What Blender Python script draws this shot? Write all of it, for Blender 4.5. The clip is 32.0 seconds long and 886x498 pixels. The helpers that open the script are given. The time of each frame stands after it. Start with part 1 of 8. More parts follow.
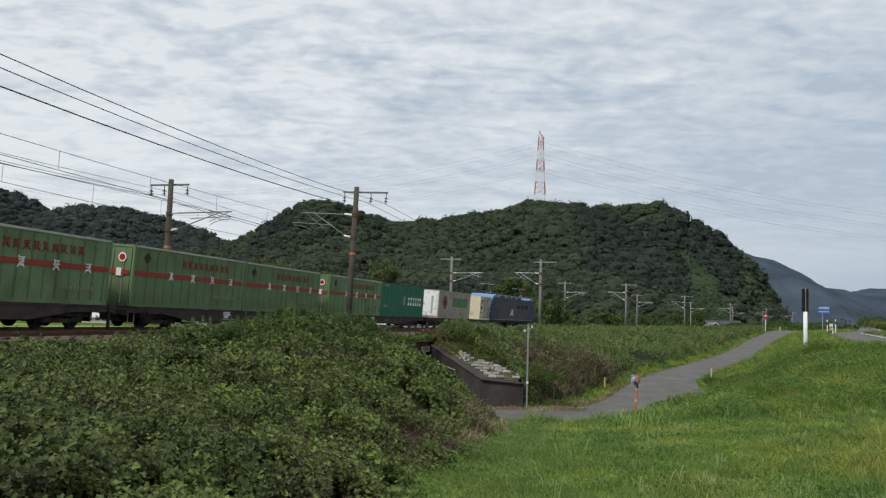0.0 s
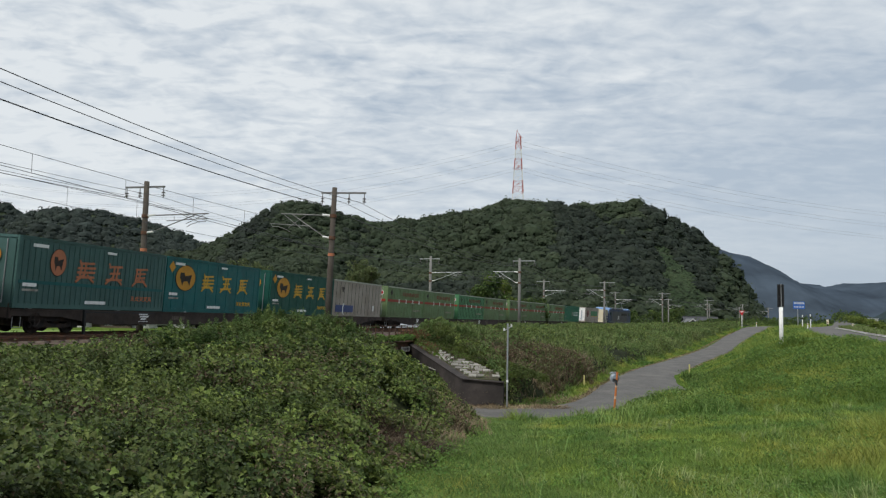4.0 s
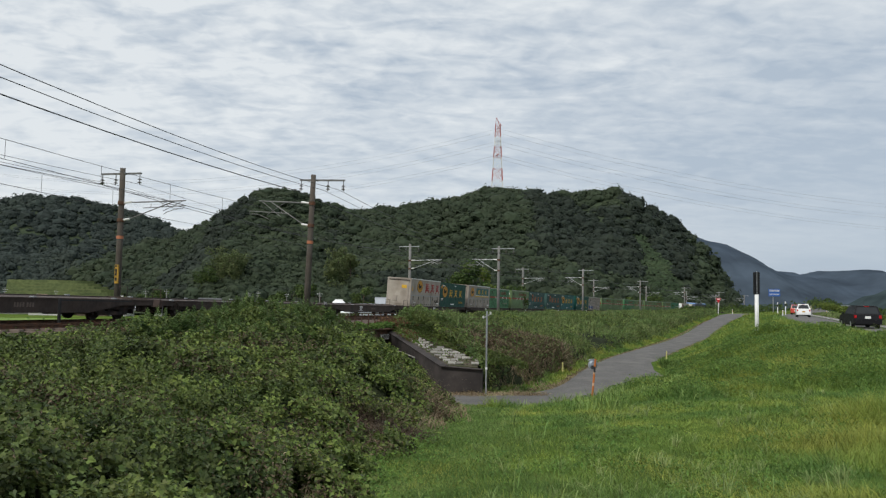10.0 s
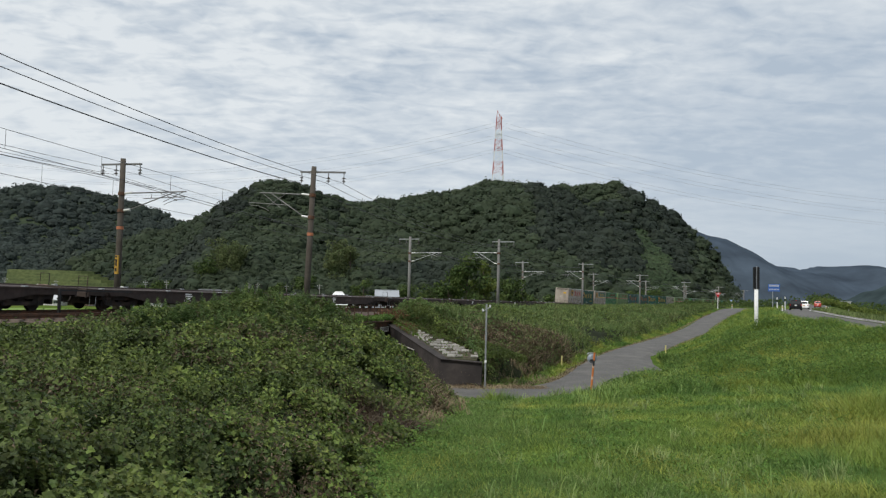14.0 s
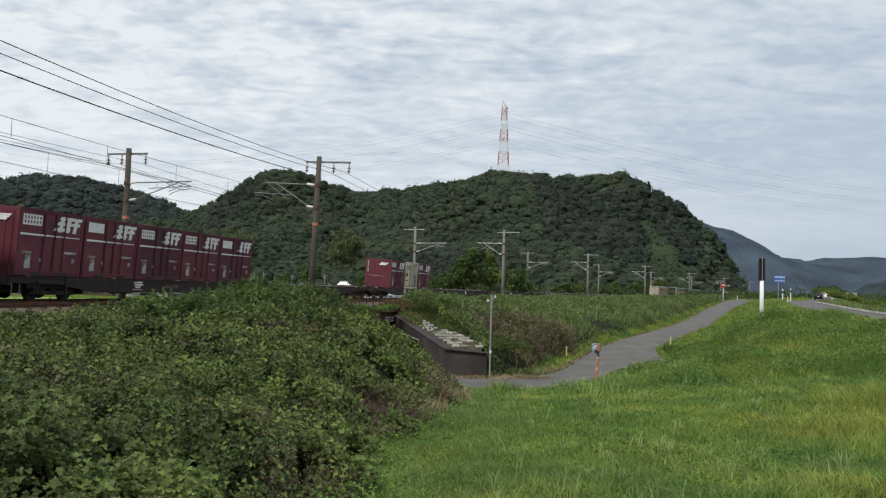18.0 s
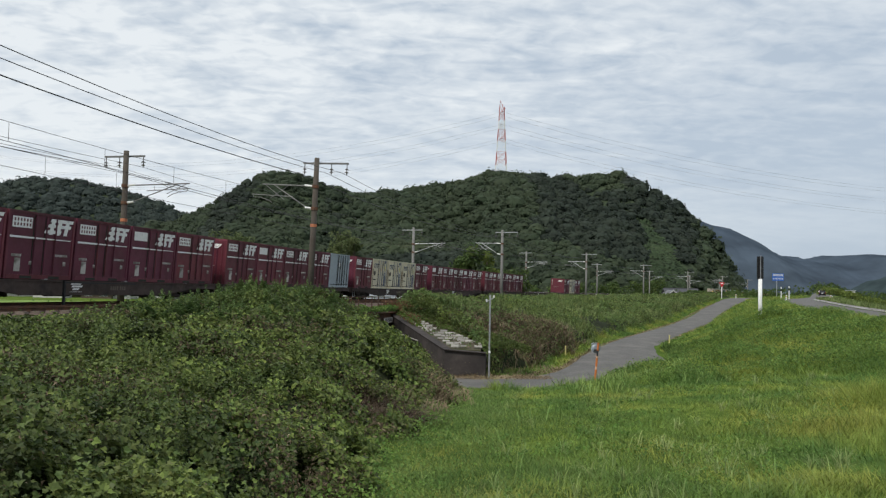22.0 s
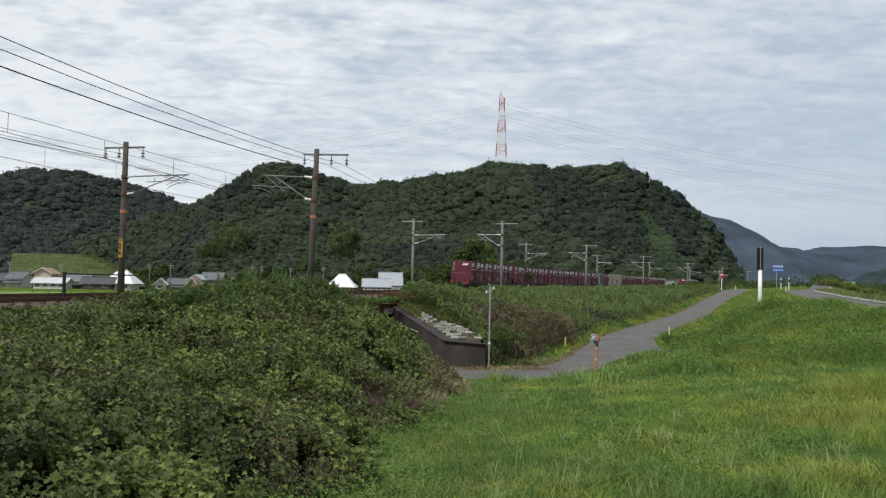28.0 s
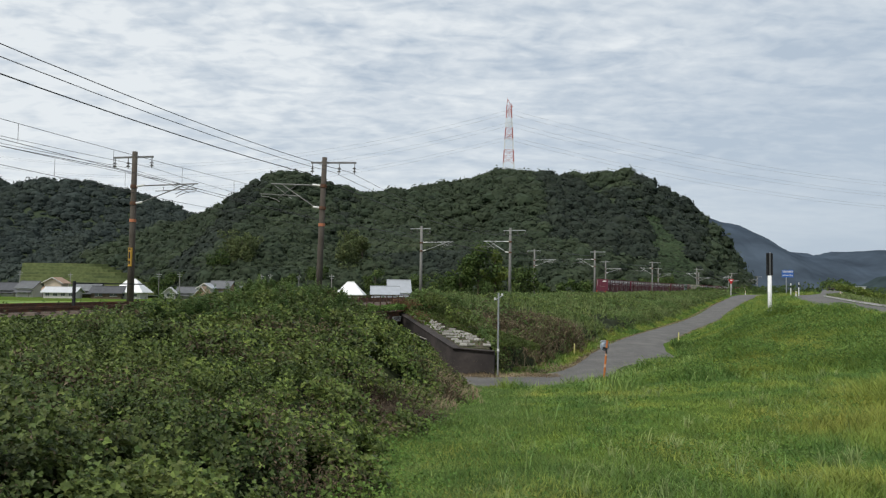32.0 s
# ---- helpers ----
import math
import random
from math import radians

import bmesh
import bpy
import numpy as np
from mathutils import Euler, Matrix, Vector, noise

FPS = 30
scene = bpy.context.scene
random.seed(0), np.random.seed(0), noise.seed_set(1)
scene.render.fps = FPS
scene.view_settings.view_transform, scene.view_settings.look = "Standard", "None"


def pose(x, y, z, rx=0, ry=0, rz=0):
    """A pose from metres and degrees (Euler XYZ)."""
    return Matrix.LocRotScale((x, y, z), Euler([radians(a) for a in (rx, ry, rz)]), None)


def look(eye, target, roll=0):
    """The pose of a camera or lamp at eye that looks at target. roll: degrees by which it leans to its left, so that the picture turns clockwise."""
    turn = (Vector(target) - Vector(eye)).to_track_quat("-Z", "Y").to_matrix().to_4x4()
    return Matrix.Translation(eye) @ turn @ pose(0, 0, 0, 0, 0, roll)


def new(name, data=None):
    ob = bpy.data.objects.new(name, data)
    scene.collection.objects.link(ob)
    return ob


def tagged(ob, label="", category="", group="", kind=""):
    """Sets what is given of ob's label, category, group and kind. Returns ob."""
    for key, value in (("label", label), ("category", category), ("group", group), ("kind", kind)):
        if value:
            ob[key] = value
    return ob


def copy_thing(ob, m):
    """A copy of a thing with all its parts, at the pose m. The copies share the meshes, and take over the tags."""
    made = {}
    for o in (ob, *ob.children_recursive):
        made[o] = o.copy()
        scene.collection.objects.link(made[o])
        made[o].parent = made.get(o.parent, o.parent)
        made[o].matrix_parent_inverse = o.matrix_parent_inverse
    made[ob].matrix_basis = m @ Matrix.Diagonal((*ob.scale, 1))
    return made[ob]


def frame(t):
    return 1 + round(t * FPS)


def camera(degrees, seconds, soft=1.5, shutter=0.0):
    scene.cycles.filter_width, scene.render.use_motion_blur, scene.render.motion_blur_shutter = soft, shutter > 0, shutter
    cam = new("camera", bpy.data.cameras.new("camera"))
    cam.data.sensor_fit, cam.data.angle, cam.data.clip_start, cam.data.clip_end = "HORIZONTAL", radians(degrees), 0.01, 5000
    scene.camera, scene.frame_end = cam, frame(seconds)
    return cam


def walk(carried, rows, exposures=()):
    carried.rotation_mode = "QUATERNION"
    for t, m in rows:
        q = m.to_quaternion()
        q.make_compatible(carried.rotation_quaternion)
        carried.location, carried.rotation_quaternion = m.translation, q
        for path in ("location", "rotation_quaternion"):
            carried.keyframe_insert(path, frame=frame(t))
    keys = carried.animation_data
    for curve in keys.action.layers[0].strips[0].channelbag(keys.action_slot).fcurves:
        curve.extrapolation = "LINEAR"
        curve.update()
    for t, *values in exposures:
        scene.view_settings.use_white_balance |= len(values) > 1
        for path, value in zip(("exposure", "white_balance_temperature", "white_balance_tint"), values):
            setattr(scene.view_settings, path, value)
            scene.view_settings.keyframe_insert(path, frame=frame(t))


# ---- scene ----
cam = camera(57.01, 32.0, soft=1.25)
EYE = (0.0, 0.0, 5.0)
walk(cam, [(t, pose(*EYE, rx, ry, rz)) for t, rx, ry, rz in (
    (0, 94.92, -1.776, 2.598), (0.5, 94.853, -1.733, 2.185), (1, 94.614, -1.687, 1.843),
    (1.5, 94.547, -1.505, 1.621), (2, 94.6, -1.426, 1.508), (2.5, 94.734, -1.275, 1.446),
    (3, 94.876, -1.154, 1.428), (3.5, 94.953, -1.087, 1.312), (5.5, 94.713, -1.074, 0.656),
    (6, 94.594, -1.076, 0.446), (6.5, 94.478, -1.067, 0.227), (7, 94.374, -1.025, 0.02),
    (7.5, 94.39, -1.04, -0.053), (8, 94.424, -1.029, -0.062), (8.5, 94.472, -0.945, -0.03),
    (9, 94.412, -0.945, -0.031), (9.5, 94.287, -0.971, -0.177), (10, 94.101, -0.985, -0.279),
    (10.5, 93.889, -1.069, -0.259), (11, 93.788, -1.131, -0.268), (11.5, 93.828, -1.221, -0.3),
    (12, 93.773, -1.369, -0.386), (12.5, 93.607, -1.412, -0.445), (13, 93.533, -1.361, -0.406),
    (13.5, 93.541, -1.398, -0.347), (14, 93.596, -1.38, -0.3), (14.5, 93.577, -1.394, -0.254),
    (16.5, 93.188, -1.469, -0.117), (17, 93.171, -1.529, -0.207), (17.5, 93.062, -1.579, -0.119),
    (18, 92.911, -1.558, 0.046), (18.5, 92.848, -1.496, 0.133), (19, 92.767, -1.479, 0.189),
    (19.5, 92.711, -1.532, 0.047), (20, 92.703, -1.503, -0.022), (20.5, 92.725, -1.391, 0.016),
    (21, 92.777, -1.254, 0.014), (21.5, 92.877, -1.136, -0.014), (22, 92.942, -1.15, -0.046),
    (22.5, 92.878, -1.147, -0.067), (23, 92.74, -1.072, -0.036), (23.5, 92.666, -0.932, -0.069),
    (24, 92.588, -0.86, -0.096), (24.5, 92.579, -0.838, -0.073), (25, 92.579, -0.872, -0.296),
    (25.5, 92.541, -0.891, -0.419), (27.5, 92.483, -1.084, -0.088), (28, 92.331, -1.157, -0.047),
    (28.5, 92.276, -1.116, 0.104), (29, 92.248, -1.006, 0.268), (29.5, 92.266, -0.866, 0.471),
    (30, 92.332, -0.838, 0.616), (30.5, 92.587, -0.929, 0.713), (31, 92.794, -0.926, 0.799),
    (31.5, 92.809, -0.874, 0.763), (32, 92.825, -0.831, 0.536),
)], [(0, -0.05), (17.0, -0.04), (18.0, 0.06), (27, 0.06), (32, 0.02)])


# ---- world, sun ----
SUN_EL, SUN_AZ = 50.0, 214.0
world = bpy.data.worlds.new("sky")
scene.world = world
world.use_nodes = True
wn, wl = world.node_tree.nodes, world.node_tree.links
wn.clear()


def wnode(kind, **props):
    n = wn.new(kind)
    for k, v in props.items():
        if k in n.inputs:
            n.inputs[k].default_value = v
    return n


sky = wn.new("ShaderNodeTexSky")
sky.sky_type, sky.sun_disc = "NISHITA", False
sky.sun_elevation, sky.sun_rotation = radians(SUN_EL), radians(SUN_AZ)
sky.air_density, sky.dust_density = 1.0, 1.5
geo = wn.new("ShaderNodeTexCoord")
sep = wn.new("ShaderNodeSeparateXYZ")
wl.new(geo.outputs["Generated"], sep.inputs[0])


def wmath(op, a, b=None, c=None):
    n = wn.new("ShaderNodeMath")
    n.operation = op
    for i, v in enumerate((a, b, c)):
        if v is None:
            continue
        if isinstance(v, (int, float)):
            n.inputs[i].default_value = v
        else:
            wl.new(v, n.inputs[i])
    return n.outputs[0]


# a cloud layer seen on a flat sheet overhead
high = wmath("ADD", wmath("MAXIMUM", sep.outputs["Z"], 0.0), 0.16)
cu, cv = wmath("DIVIDE", sep.outputs["X"], high), wmath("DIVIDE", sep.outputs["Y"], high)
comb = wn.new("ShaderNodeCombineXYZ")
wl.new(cu, comb.inputs[0]), wl.new(cv, comb.inputs[1])


def cloud(scale, stretch, turn, detail, rough, dist=0.0):
    m = wn.new("ShaderNodeMapping")
    m.inputs["Rotation"].default_value = (0, 0, radians(turn))
    m.inputs["Scale"].default_value = (scale * stretch, scale, 1)
    wl.new(comb.outputs[0], m.inputs["Vector"])
    n = wnode("ShaderNodeTexNoise", Scale=1.0, Detail=detail, Roughness=rough, Distortion=dist)
    wl.new(m.outputs[0], n.inputs["Vector"])
    return n.outputs["Fac"]


bands = cloud(6.4, 0.62, -16, 3.0, 0.5, 0.8)
broad = cloud(0.66, 0.8, -20, 3.0, 0.5)
fluff = cloud(16.0, 0.85, -12, 3.0, 0.55, 0.4)
rows_ = cloud(9.0, 0.30, -20, 2.0, 0.5, 0.6)


def cloud_wave(src, gain):
    return wmath("MULTIPLY", wmath("SUBTRACT", src, 0.5), gain)


# the texture of the layer fades towards the horizon and where the veil is thicker
clear = wmath("MULTIPLY_ADD", wmath("MINIMUM", wmath("MAXIMUM", wmath("MULTIPLY", sep.outputs["Z"], 3.4), 0.12), 1.0), wmath("MINIMUM", wmath("MAXIMUM", wmath("SUBTRACT", 0.95, wmath("MULTIPLY", cu, 0.32)), 0.35), 1.15), 0.0)
texture = wmath("ADD", wmath("ADD", cloud_wave(bands, 0.78), cloud_wave(fluff, 0.52)), cloud_wave(rows_, 0.46))
amount = wmath("ADD", wmath("MULTIPLY_ADD", broad, 0.55, 0.43), wmath("MULTIPLY", texture, clear))
ramp = wn.new("ShaderNodeValToRGB")
ramp.color_ramp.elements[0].position, ramp.color_ramp.elements[0].color = 0.50, (0.485, 0.57, 0.67, 1)
ramp.color_ramp.elements[1].position, ramp.color_ramp.elements[1].color = 0.88, (0.84, 0.885, 0.915, 1)
amount = wmath("SUBTRACT", amount, wmath("MULTIPLY", cu, 0.085))
wl.new(amount, ramp.inputs[0])
mixc = wn.new("ShaderNodeMix")
mixc.data_type = "RGBA"
mixc.inputs[0].default_value = 0.93
skys = wn.new("ShaderNodeVectorMath")
skys.operation = "SCALE"
skys.inputs["Scale"].default_value = 0.10
wl.new(sky.outputs[0], skys.inputs[0])
wl.new(skys.outputs[0], mixc.inputs[6]), wl.new(ramp.outputs[0], mixc.inputs[7])
bg = wnode("ShaderNodeBackground", Strength=0.97)
wl.new(mixc.outputs[2], bg.inputs["Color"])
wout = wn.new("ShaderNodeOutputWorld")
wl.new(bg.outputs[0], wout.inputs[0])

sun = new("sun", bpy.data.lights.new("sun", "SUN"))
sun.data.energy, sun.data.angle, sun.data.color = 2.4, radians(12), (1.0, 0.96, 0.9)
az, el = radians(SUN_AZ), radians(SUN_EL)
sun.matrix_world = look((0, 0, 60), (-math.sin(az) * math.cos(el), -math.cos(az) * math.cos(el), 60 - math.sin(el)))

# ---- materials ----
MATS = {}


def mat(name, color, rough=0.7, metal=0.0, var=0.15, scale=3.0, dirt=None, dirt_amt=0.0, dirt_scale=1.2, bump=0.0,
        bump_scale=30.0, rand=0.0, spec=0.3, trans=0.0, island=False):
    """A painted, mineral or plant surface: two scales of variation, dirt patches, fine relief."""
    if name in MATS:
        return MATS[name]
    m = bpy.data.materials.new(name)
    m.use_nodes = True
    n, l = m.node_tree.nodes, m.node_tree.links
    b = n["Principled BSDF"]
    b.inputs["Roughness"].default_value, b.inputs["Metallic"].default_value = rough, metal
    b.inputs["Specular IOR Level"].default_value = spec
    tc = n.new("ShaderNodeTexCoord")

    def noise_out(s, d=4.0):
        t = n.new("ShaderNodeTexNoise")
        t.inputs["Scale"].default_value, t.inputs["Detail"].default_value = s, d
        l.new(tc.outputs["Object"], t.inputs["Vector"])
        return t.outputs["Fac"]

    def shade(src, lo, hi, a, bb):
        r = n.new("ShaderNodeMapRange")
        r.inputs[1].default_value, r.inputs[2].default_value = lo, hi
        r.inputs[3].default_value, r.inputs[4].default_value = a, bb
        l.new(src, r.inputs[0])
        return r.outputs[0]

    hsv = n.new("ShaderNodeHueSaturation")
    hsv.inputs["Color"].default_value = (*color, 1)
    val = shade(noise_out(scale), 0.3, 0.7, 1 - var, 1 + var)
    fine = shade(noise_out(scale * 9, 3), 0.3, 0.7, 1 - var * 0.5, 1 + var * 0.5)
    mul = n.new("ShaderNodeMath")
    mul.operation = "MULTIPLY"
    l.new(val, mul.inputs[0]), l.new(fine, mul.inputs[1])
    last = mul.outputs[0]
    if rand:
        src = n.new("ShaderNodeNewGeometry").outputs["Random Per Island"] if island else n.new("ShaderNodeObjectInfo").outputs["Random"]
        mul2 = n.new("ShaderNodeMath")
        mul2.operation = "MULTIPLY"
        l.new(last, mul2.inputs[0]), l.new(shade(src, 0, 1, 1 - rand, 1 + rand), mul2.inputs[1])
        last = mul2.outputs[0]
        wob = n.new("ShaderNodeMath")
        wob.operation, wob.inputs[1].default_value = "MULTIPLY_ADD", 37.7
        l.new(src, wob.inputs[0])
        fr = n.new("ShaderNodeMath")
        fr.operation = "FRACT"
        l.new(wob.outputs[0], fr.inputs[0])
        l.new(shade(fr.outputs[0], 0, 1, 0.5 - rand * 0.06, 0.5 + rand * 0.06), hsv.inputs["Hue"])
    l.new(last, hsv.inputs["Value"])
    out = hsv.outputs[0]
    if dirt:
        mx = n.new("ShaderNodeMix")
        mx.data_type = "RGBA"
        mx.inputs[7].default_value = (*dirt, 1)
        l.new(out, mx.inputs[6])
        l.new(shade(noise_out(dirt_scale, 6), 0.62 - dirt_amt * 0.5, 0.78 - dirt_amt * 0.3, 0.0, 0.85), mx.inputs[0])
        out = mx.outputs[2]
    l.new(out, b.inputs["Base Color"])
    l.new(shade(noise_out(scale * 3), 0.3, 0.7, max(rough - 0.1, 0.02), min(rough + 0.1, 1)), b.inputs["Roughness"])
    if bump:
        bp = n.new("ShaderNodeBump")
        bp.inputs["Strength"].default_value, bp.inputs["Distance"].default_value = bump, 0.02
        l.new(noise_out(bump_scale, 5), bp.inputs["Height"])
        l.new(bp.outputs[0], b.inputs["Normal"])
    if trans:
        tr = n.new("ShaderNodeBsdfTranslucent")
        l.new(out, tr.inputs[0])
        ms = n.new("ShaderNodeMixShader")
        ms.inputs[0].default_value = trans
        l.new(b.outputs[0], ms.inputs[1]), l.new(tr.outputs[0], ms.inputs[2])
        l.new(ms.outputs[0], n["Material Output"].inputs[0])
    MATS[name] = m
    return m


def glass(name, tint=(0.05, 0.06, 0.07)):
    m = mat(name, tint, rough=0.08, var=0.05, spec=0.8)
    return m


# ---- mesh building ----
class Mesh:
    """Collects boxes, tubes and sheets into one mesh."""

    def __init__(self):
        self.v, self.f = [], []

    def add(self, verts, faces):
        k = len(self.v)
        self.v += [tuple(q) for q in verts]
        self.f += [tuple(i + k for i in q) for q in faces]
        return self

    def box(self, x, y, z, sx, sy, sz, m=None, ch=0.0):
        """A box about its centre, its upright edges chamfered by ch."""
        a, b, c = sx / 2, sy / 2, sz / 2
        if ch:
            ring = [(a - ch, -b), (a, -b + ch), (a, b - ch), (a - ch, b), (-a + ch, b), (-a, b - ch), (-a, -b + ch), (-a + ch, -b)]
        else:
            ring = [(a, -b), (a, b), (-a, b), (-a, -b)]
        n = len(ring)
        vs = [Vector((x + p, y + q, z - c)) for p, q in ring] + [Vector((x + p, y + q, z + c)) for p, q in ring]
        if m is not None:
            vs = [m @ q for q in vs]
        fs = [tuple(range(n - 1, -1, -1)), tuple(range(n, 2 * n))] + [(i, (i + 1) % n, n + (i + 1) % n, n + i) for i in range(n)]
        return self.add(vs, fs)

    def tube(self, p, q, r0, r1=None, n=8, caps=True):
        p, q = Vector(p), Vector(q)
        r1 = r0 if r1 is None else r1
        d = (q - p).normalized()
        u = d.cross(Vector((0, 0, 1)) if abs(d.z) < 0.9 else Vector((1, 0, 0))).normalized()
        w = d.cross(u)
        vs = []
        for c, r in ((p, r0), (q, r1)):
            vs += [c + (u * math.cos(2 * math.pi * i / n) + w * math.sin(2 * math.pi * i / n)) * r for i in range(n)]
        fs = [(i, (i + 1) % n, n + (i + 1) % n, n + i) for i in range(n)]
        if caps:
            fs += [tuple(range(n - 1, -1, -1)), tuple(range(n, 2 * n))]
        return self.add(vs, fs)

    def path(self, pts, r, n=5):
        """A bent tube along points, all of one piece."""
        P = [Vector(q) for q in pts]
        vs = []
        for i, c in enumerate(P):
            d = (P[min(i + 1, len(P) - 1)] - P[max(i - 1, 0)]).normalized()
            u = d.cross(Vector((0, 0, 1)) if abs(d.z) < 0.9 else Vector((1, 0, 0))).normalized()
            w = d.cross(u)
            vs += [c + (u * math.cos(2 * math.pi * k / n) + w * math.sin(2 * math.pi * k / n)) * r for k in range(n)]
        fs = [(i * n + k, i * n + (k + 1) % n, (i + 1) * n + (k + 1) % n, (i + 1) * n + k) for i in range(len(P) - 1) for k in range(n)]
        return self.add(vs, fs + [tuple(range(n - 1, -1, -1)), tuple(range(len(vs) - n, len(vs)))])

    def prism(self, outline, lo, hi, axis="x", m=None):
        """An outline of (a, b) pairs pushed along an axis from lo to hi."""
        def at(a, b, t):
            return Vector({"x": (t, a, b), "y": (a, t, b), "z": (a, b, t)}[axis])
        n = len(outline)
        vs = [at(a, b, lo) for a, b in outline] + [at(a, b, hi) for a, b in outline]
        if m is not None:
            vs = [m @ q for q in vs]
        return self.add(vs, [tuple(range(n - 1, -1, -1)), tuple(range(n, 2 * n))] + [(i, (i + 1) % n, n + (i + 1) % n, n + i) for i in range(n)])

    def data(self, name, material, smooth=False):
        me = bpy.data.meshes.new(name)
        me.from_pydata(self.v, [], self.f)
        me.materials.append(material)
        if smooth:
            me.polygons.foreach_set("use_smooth", [True] * len(me.polygons))
        me.update()
        bm = bmesh.new()
        bm.from_mesh(me)
        bmesh.ops.recalc_face_normals(bm, faces=bm.faces)
        bm.to_mesh(me)
        bm.free()
        return me


def part(name, shape, material, parent=None, label="", smooth=False):
    ob = new(name, shape.data(name, material, smooth))
    ob.parent = parent
    if label:
        ob["label"] = label
    return ob


def raw(name, verts, faces, material, smooth=False):
    """A big mesh straight from arrays; faces is an (n, 3) or (n, 4) array."""
    me = bpy.data.meshes.new(name)
    verts, faces = np.asarray(verts, np.float32), np.asarray(faces, np.int32)
    k = faces.shape[1]
    me.vertices.add(len(verts)), me.loops.add(faces.size), me.polygons.add(len(faces))
    me.vertices.foreach_set("co", verts.ravel())
    me.loops.foreach_set("vertex_index", faces.ravel())
    me.polygons.foreach_set("loop_start", np.arange(0, faces.size, k, dtype=np.int32))
    me.polygons.foreach_set("loop_total", np.full(len(faces), k, np.int32))
    me.polygons.foreach_set("use_smooth", np.full(len(faces), smooth))
    me.update(calc_edges=True)
    me.materials.append(material)
    return new(name, me)


# ---- the plan: railway curve, lane, main road, relief (z of the rails at the bridge about 4.2) ----
RAIL_Z, GRADE, CANT = 4.207, -0.00075, 0.058
S0, S1 = -540.0, 760.0
_s = np.arange(S0, S1 + 0.5, 1.0)


def _curve():
    sc = np.clip(_s, -60, 230)
    kap = 0.001972 - 0.000475 * sc / 100 - 0.000056 * (sc / 100) ** 2
    kap = np.where((_s > 230) | (_s < -60), 0.0, kap)
    i0 = int(-S0)
    ph = np.concatenate([[0], np.cumsum((kap[1:] + kap[:-1]) / 2)])
    ph = 0.20936 + ph - ph[i0]
    dx, dy = np.sin(ph), np.cos(ph)
    X = np.concatenate([[0], np.cumsum((dx[1:] + dx[:-1]) / 2)])
    Y = np.concatenate([[0], np.cumsum((dy[1:] + dy[:-1]) / 2)])
    return X - X[i0] - 16.1435, Y - Y[i0] + 33.3815, ph


_X, _Y, _P = _curve()


def rail(s, off=0.0, up=0.0):
    """A point s metres along the far track, off metres to its right, up above its rails; and the heading."""
    x, y, ph = np.interp(s, _s, _X), np.interp(s, _s, _Y), np.interp(s, _s, _P)
    return float(x + math.cos(ph) * off), float(y - math.sin(ph) * off), RAIL_Z + GRADE * min(s, 330) + up, float(ph)


def rail_pose(s, off=0.0, up=0.0, cant=0.0):
    x, y, z, ph = rail(s, off, up)
    return Matrix.Translation((x, y, z)) @ Euler((0, cant, -ph)).to_matrix().to_4x4()


def smooth(a, b, t):
    t = np.clip((t - a) / (b - a), 0, 1)
    return t * t * (3 - 2 * t)


LANE = ((-17.5, 84.7, 0.25), (-5.5, 54, 0.25), (-2.1, 45.3, 0.25), (0.4, 42.4, 0.27), (4.2, 42.0, 0.3), (8.2, 46.6, 0.35), (15.0, 65, 1.05), (30.8, 100, 1.8), (44, 130, 3.3), (54.2, 150, 4.55), (64, 166, 4.72))
ROAD_Y = (-400, -50, 0, 30, 50, 60, 70, 80, 94, 110, 130, 160, 200, 250, 400, 900)
ROAD_X = (10, 20, 22, 24.2, 26.9, 29.6, 32.9, 36.4, 41.8, 48.2, 56.6, 72.5, 93, 116, 185, 415)
ROAD_Z = (3.6, 3.8, 3.9, 3.95, 4.0, 4.15, 4.27, 4.4, 4.55, 4.68, 4.78, 4.95, 5.4, 6.0, 7.5, 8.0)
FOOT_Y = (-60, 0, 8, 12, 16, 30, 36, 40, 44, 46, 50, 62, 68, 100, 130, 150, 175, 400)
FOOT_L = (-4, -1.0, -0.85, -0.6, -0.2, 0.9, 0.9, 0.7, 1.4, 3.6, 5.6, 12.2, 14.6, 28.7, 41.8, 52.0, 66, 180)
FOOT_R = (-3.4, -0.5, -0.3, 0.0, 0.4, 2.2, 4.0, 6.6, 10.0, 11.6, 13.9, 17.8, 18.9, 33.0, 46.3, 56.5, 70, 186)
FOOT_Z = (3.1, 3.3, 2.9, 2.55, 2.36, 1.2, 0.52, 0.28, 0.28, 0.28, 0.35, 0.95, 1.12, 1.8, 3.3, 4.5, 4.5, 4.0)
FIELD_Z = 0.6


def seg_dist(px, py, line):
    """Distance to a polyline, and its height there."""
    best, zz = np.full(px.shape, 1e9), np.zeros(px.shape)
    for (ax, ay, az_), (bx, by, bz) in zip(line[:-1], line[1:]):
        t = np.clip(((px - ax) * (bx - ax) + (py - ay) * (by - ay)) / ((bx - ax) ** 2 + (by - ay) ** 2), 0, 1)
        d = np.hypot(px - ax - t * (bx - ax), py - ay - t * (by - ay))
        zz = np.where(d < best, az_ + t * (bz - az_), zz)
        best = np.minimum(best, d)
    return best, zz


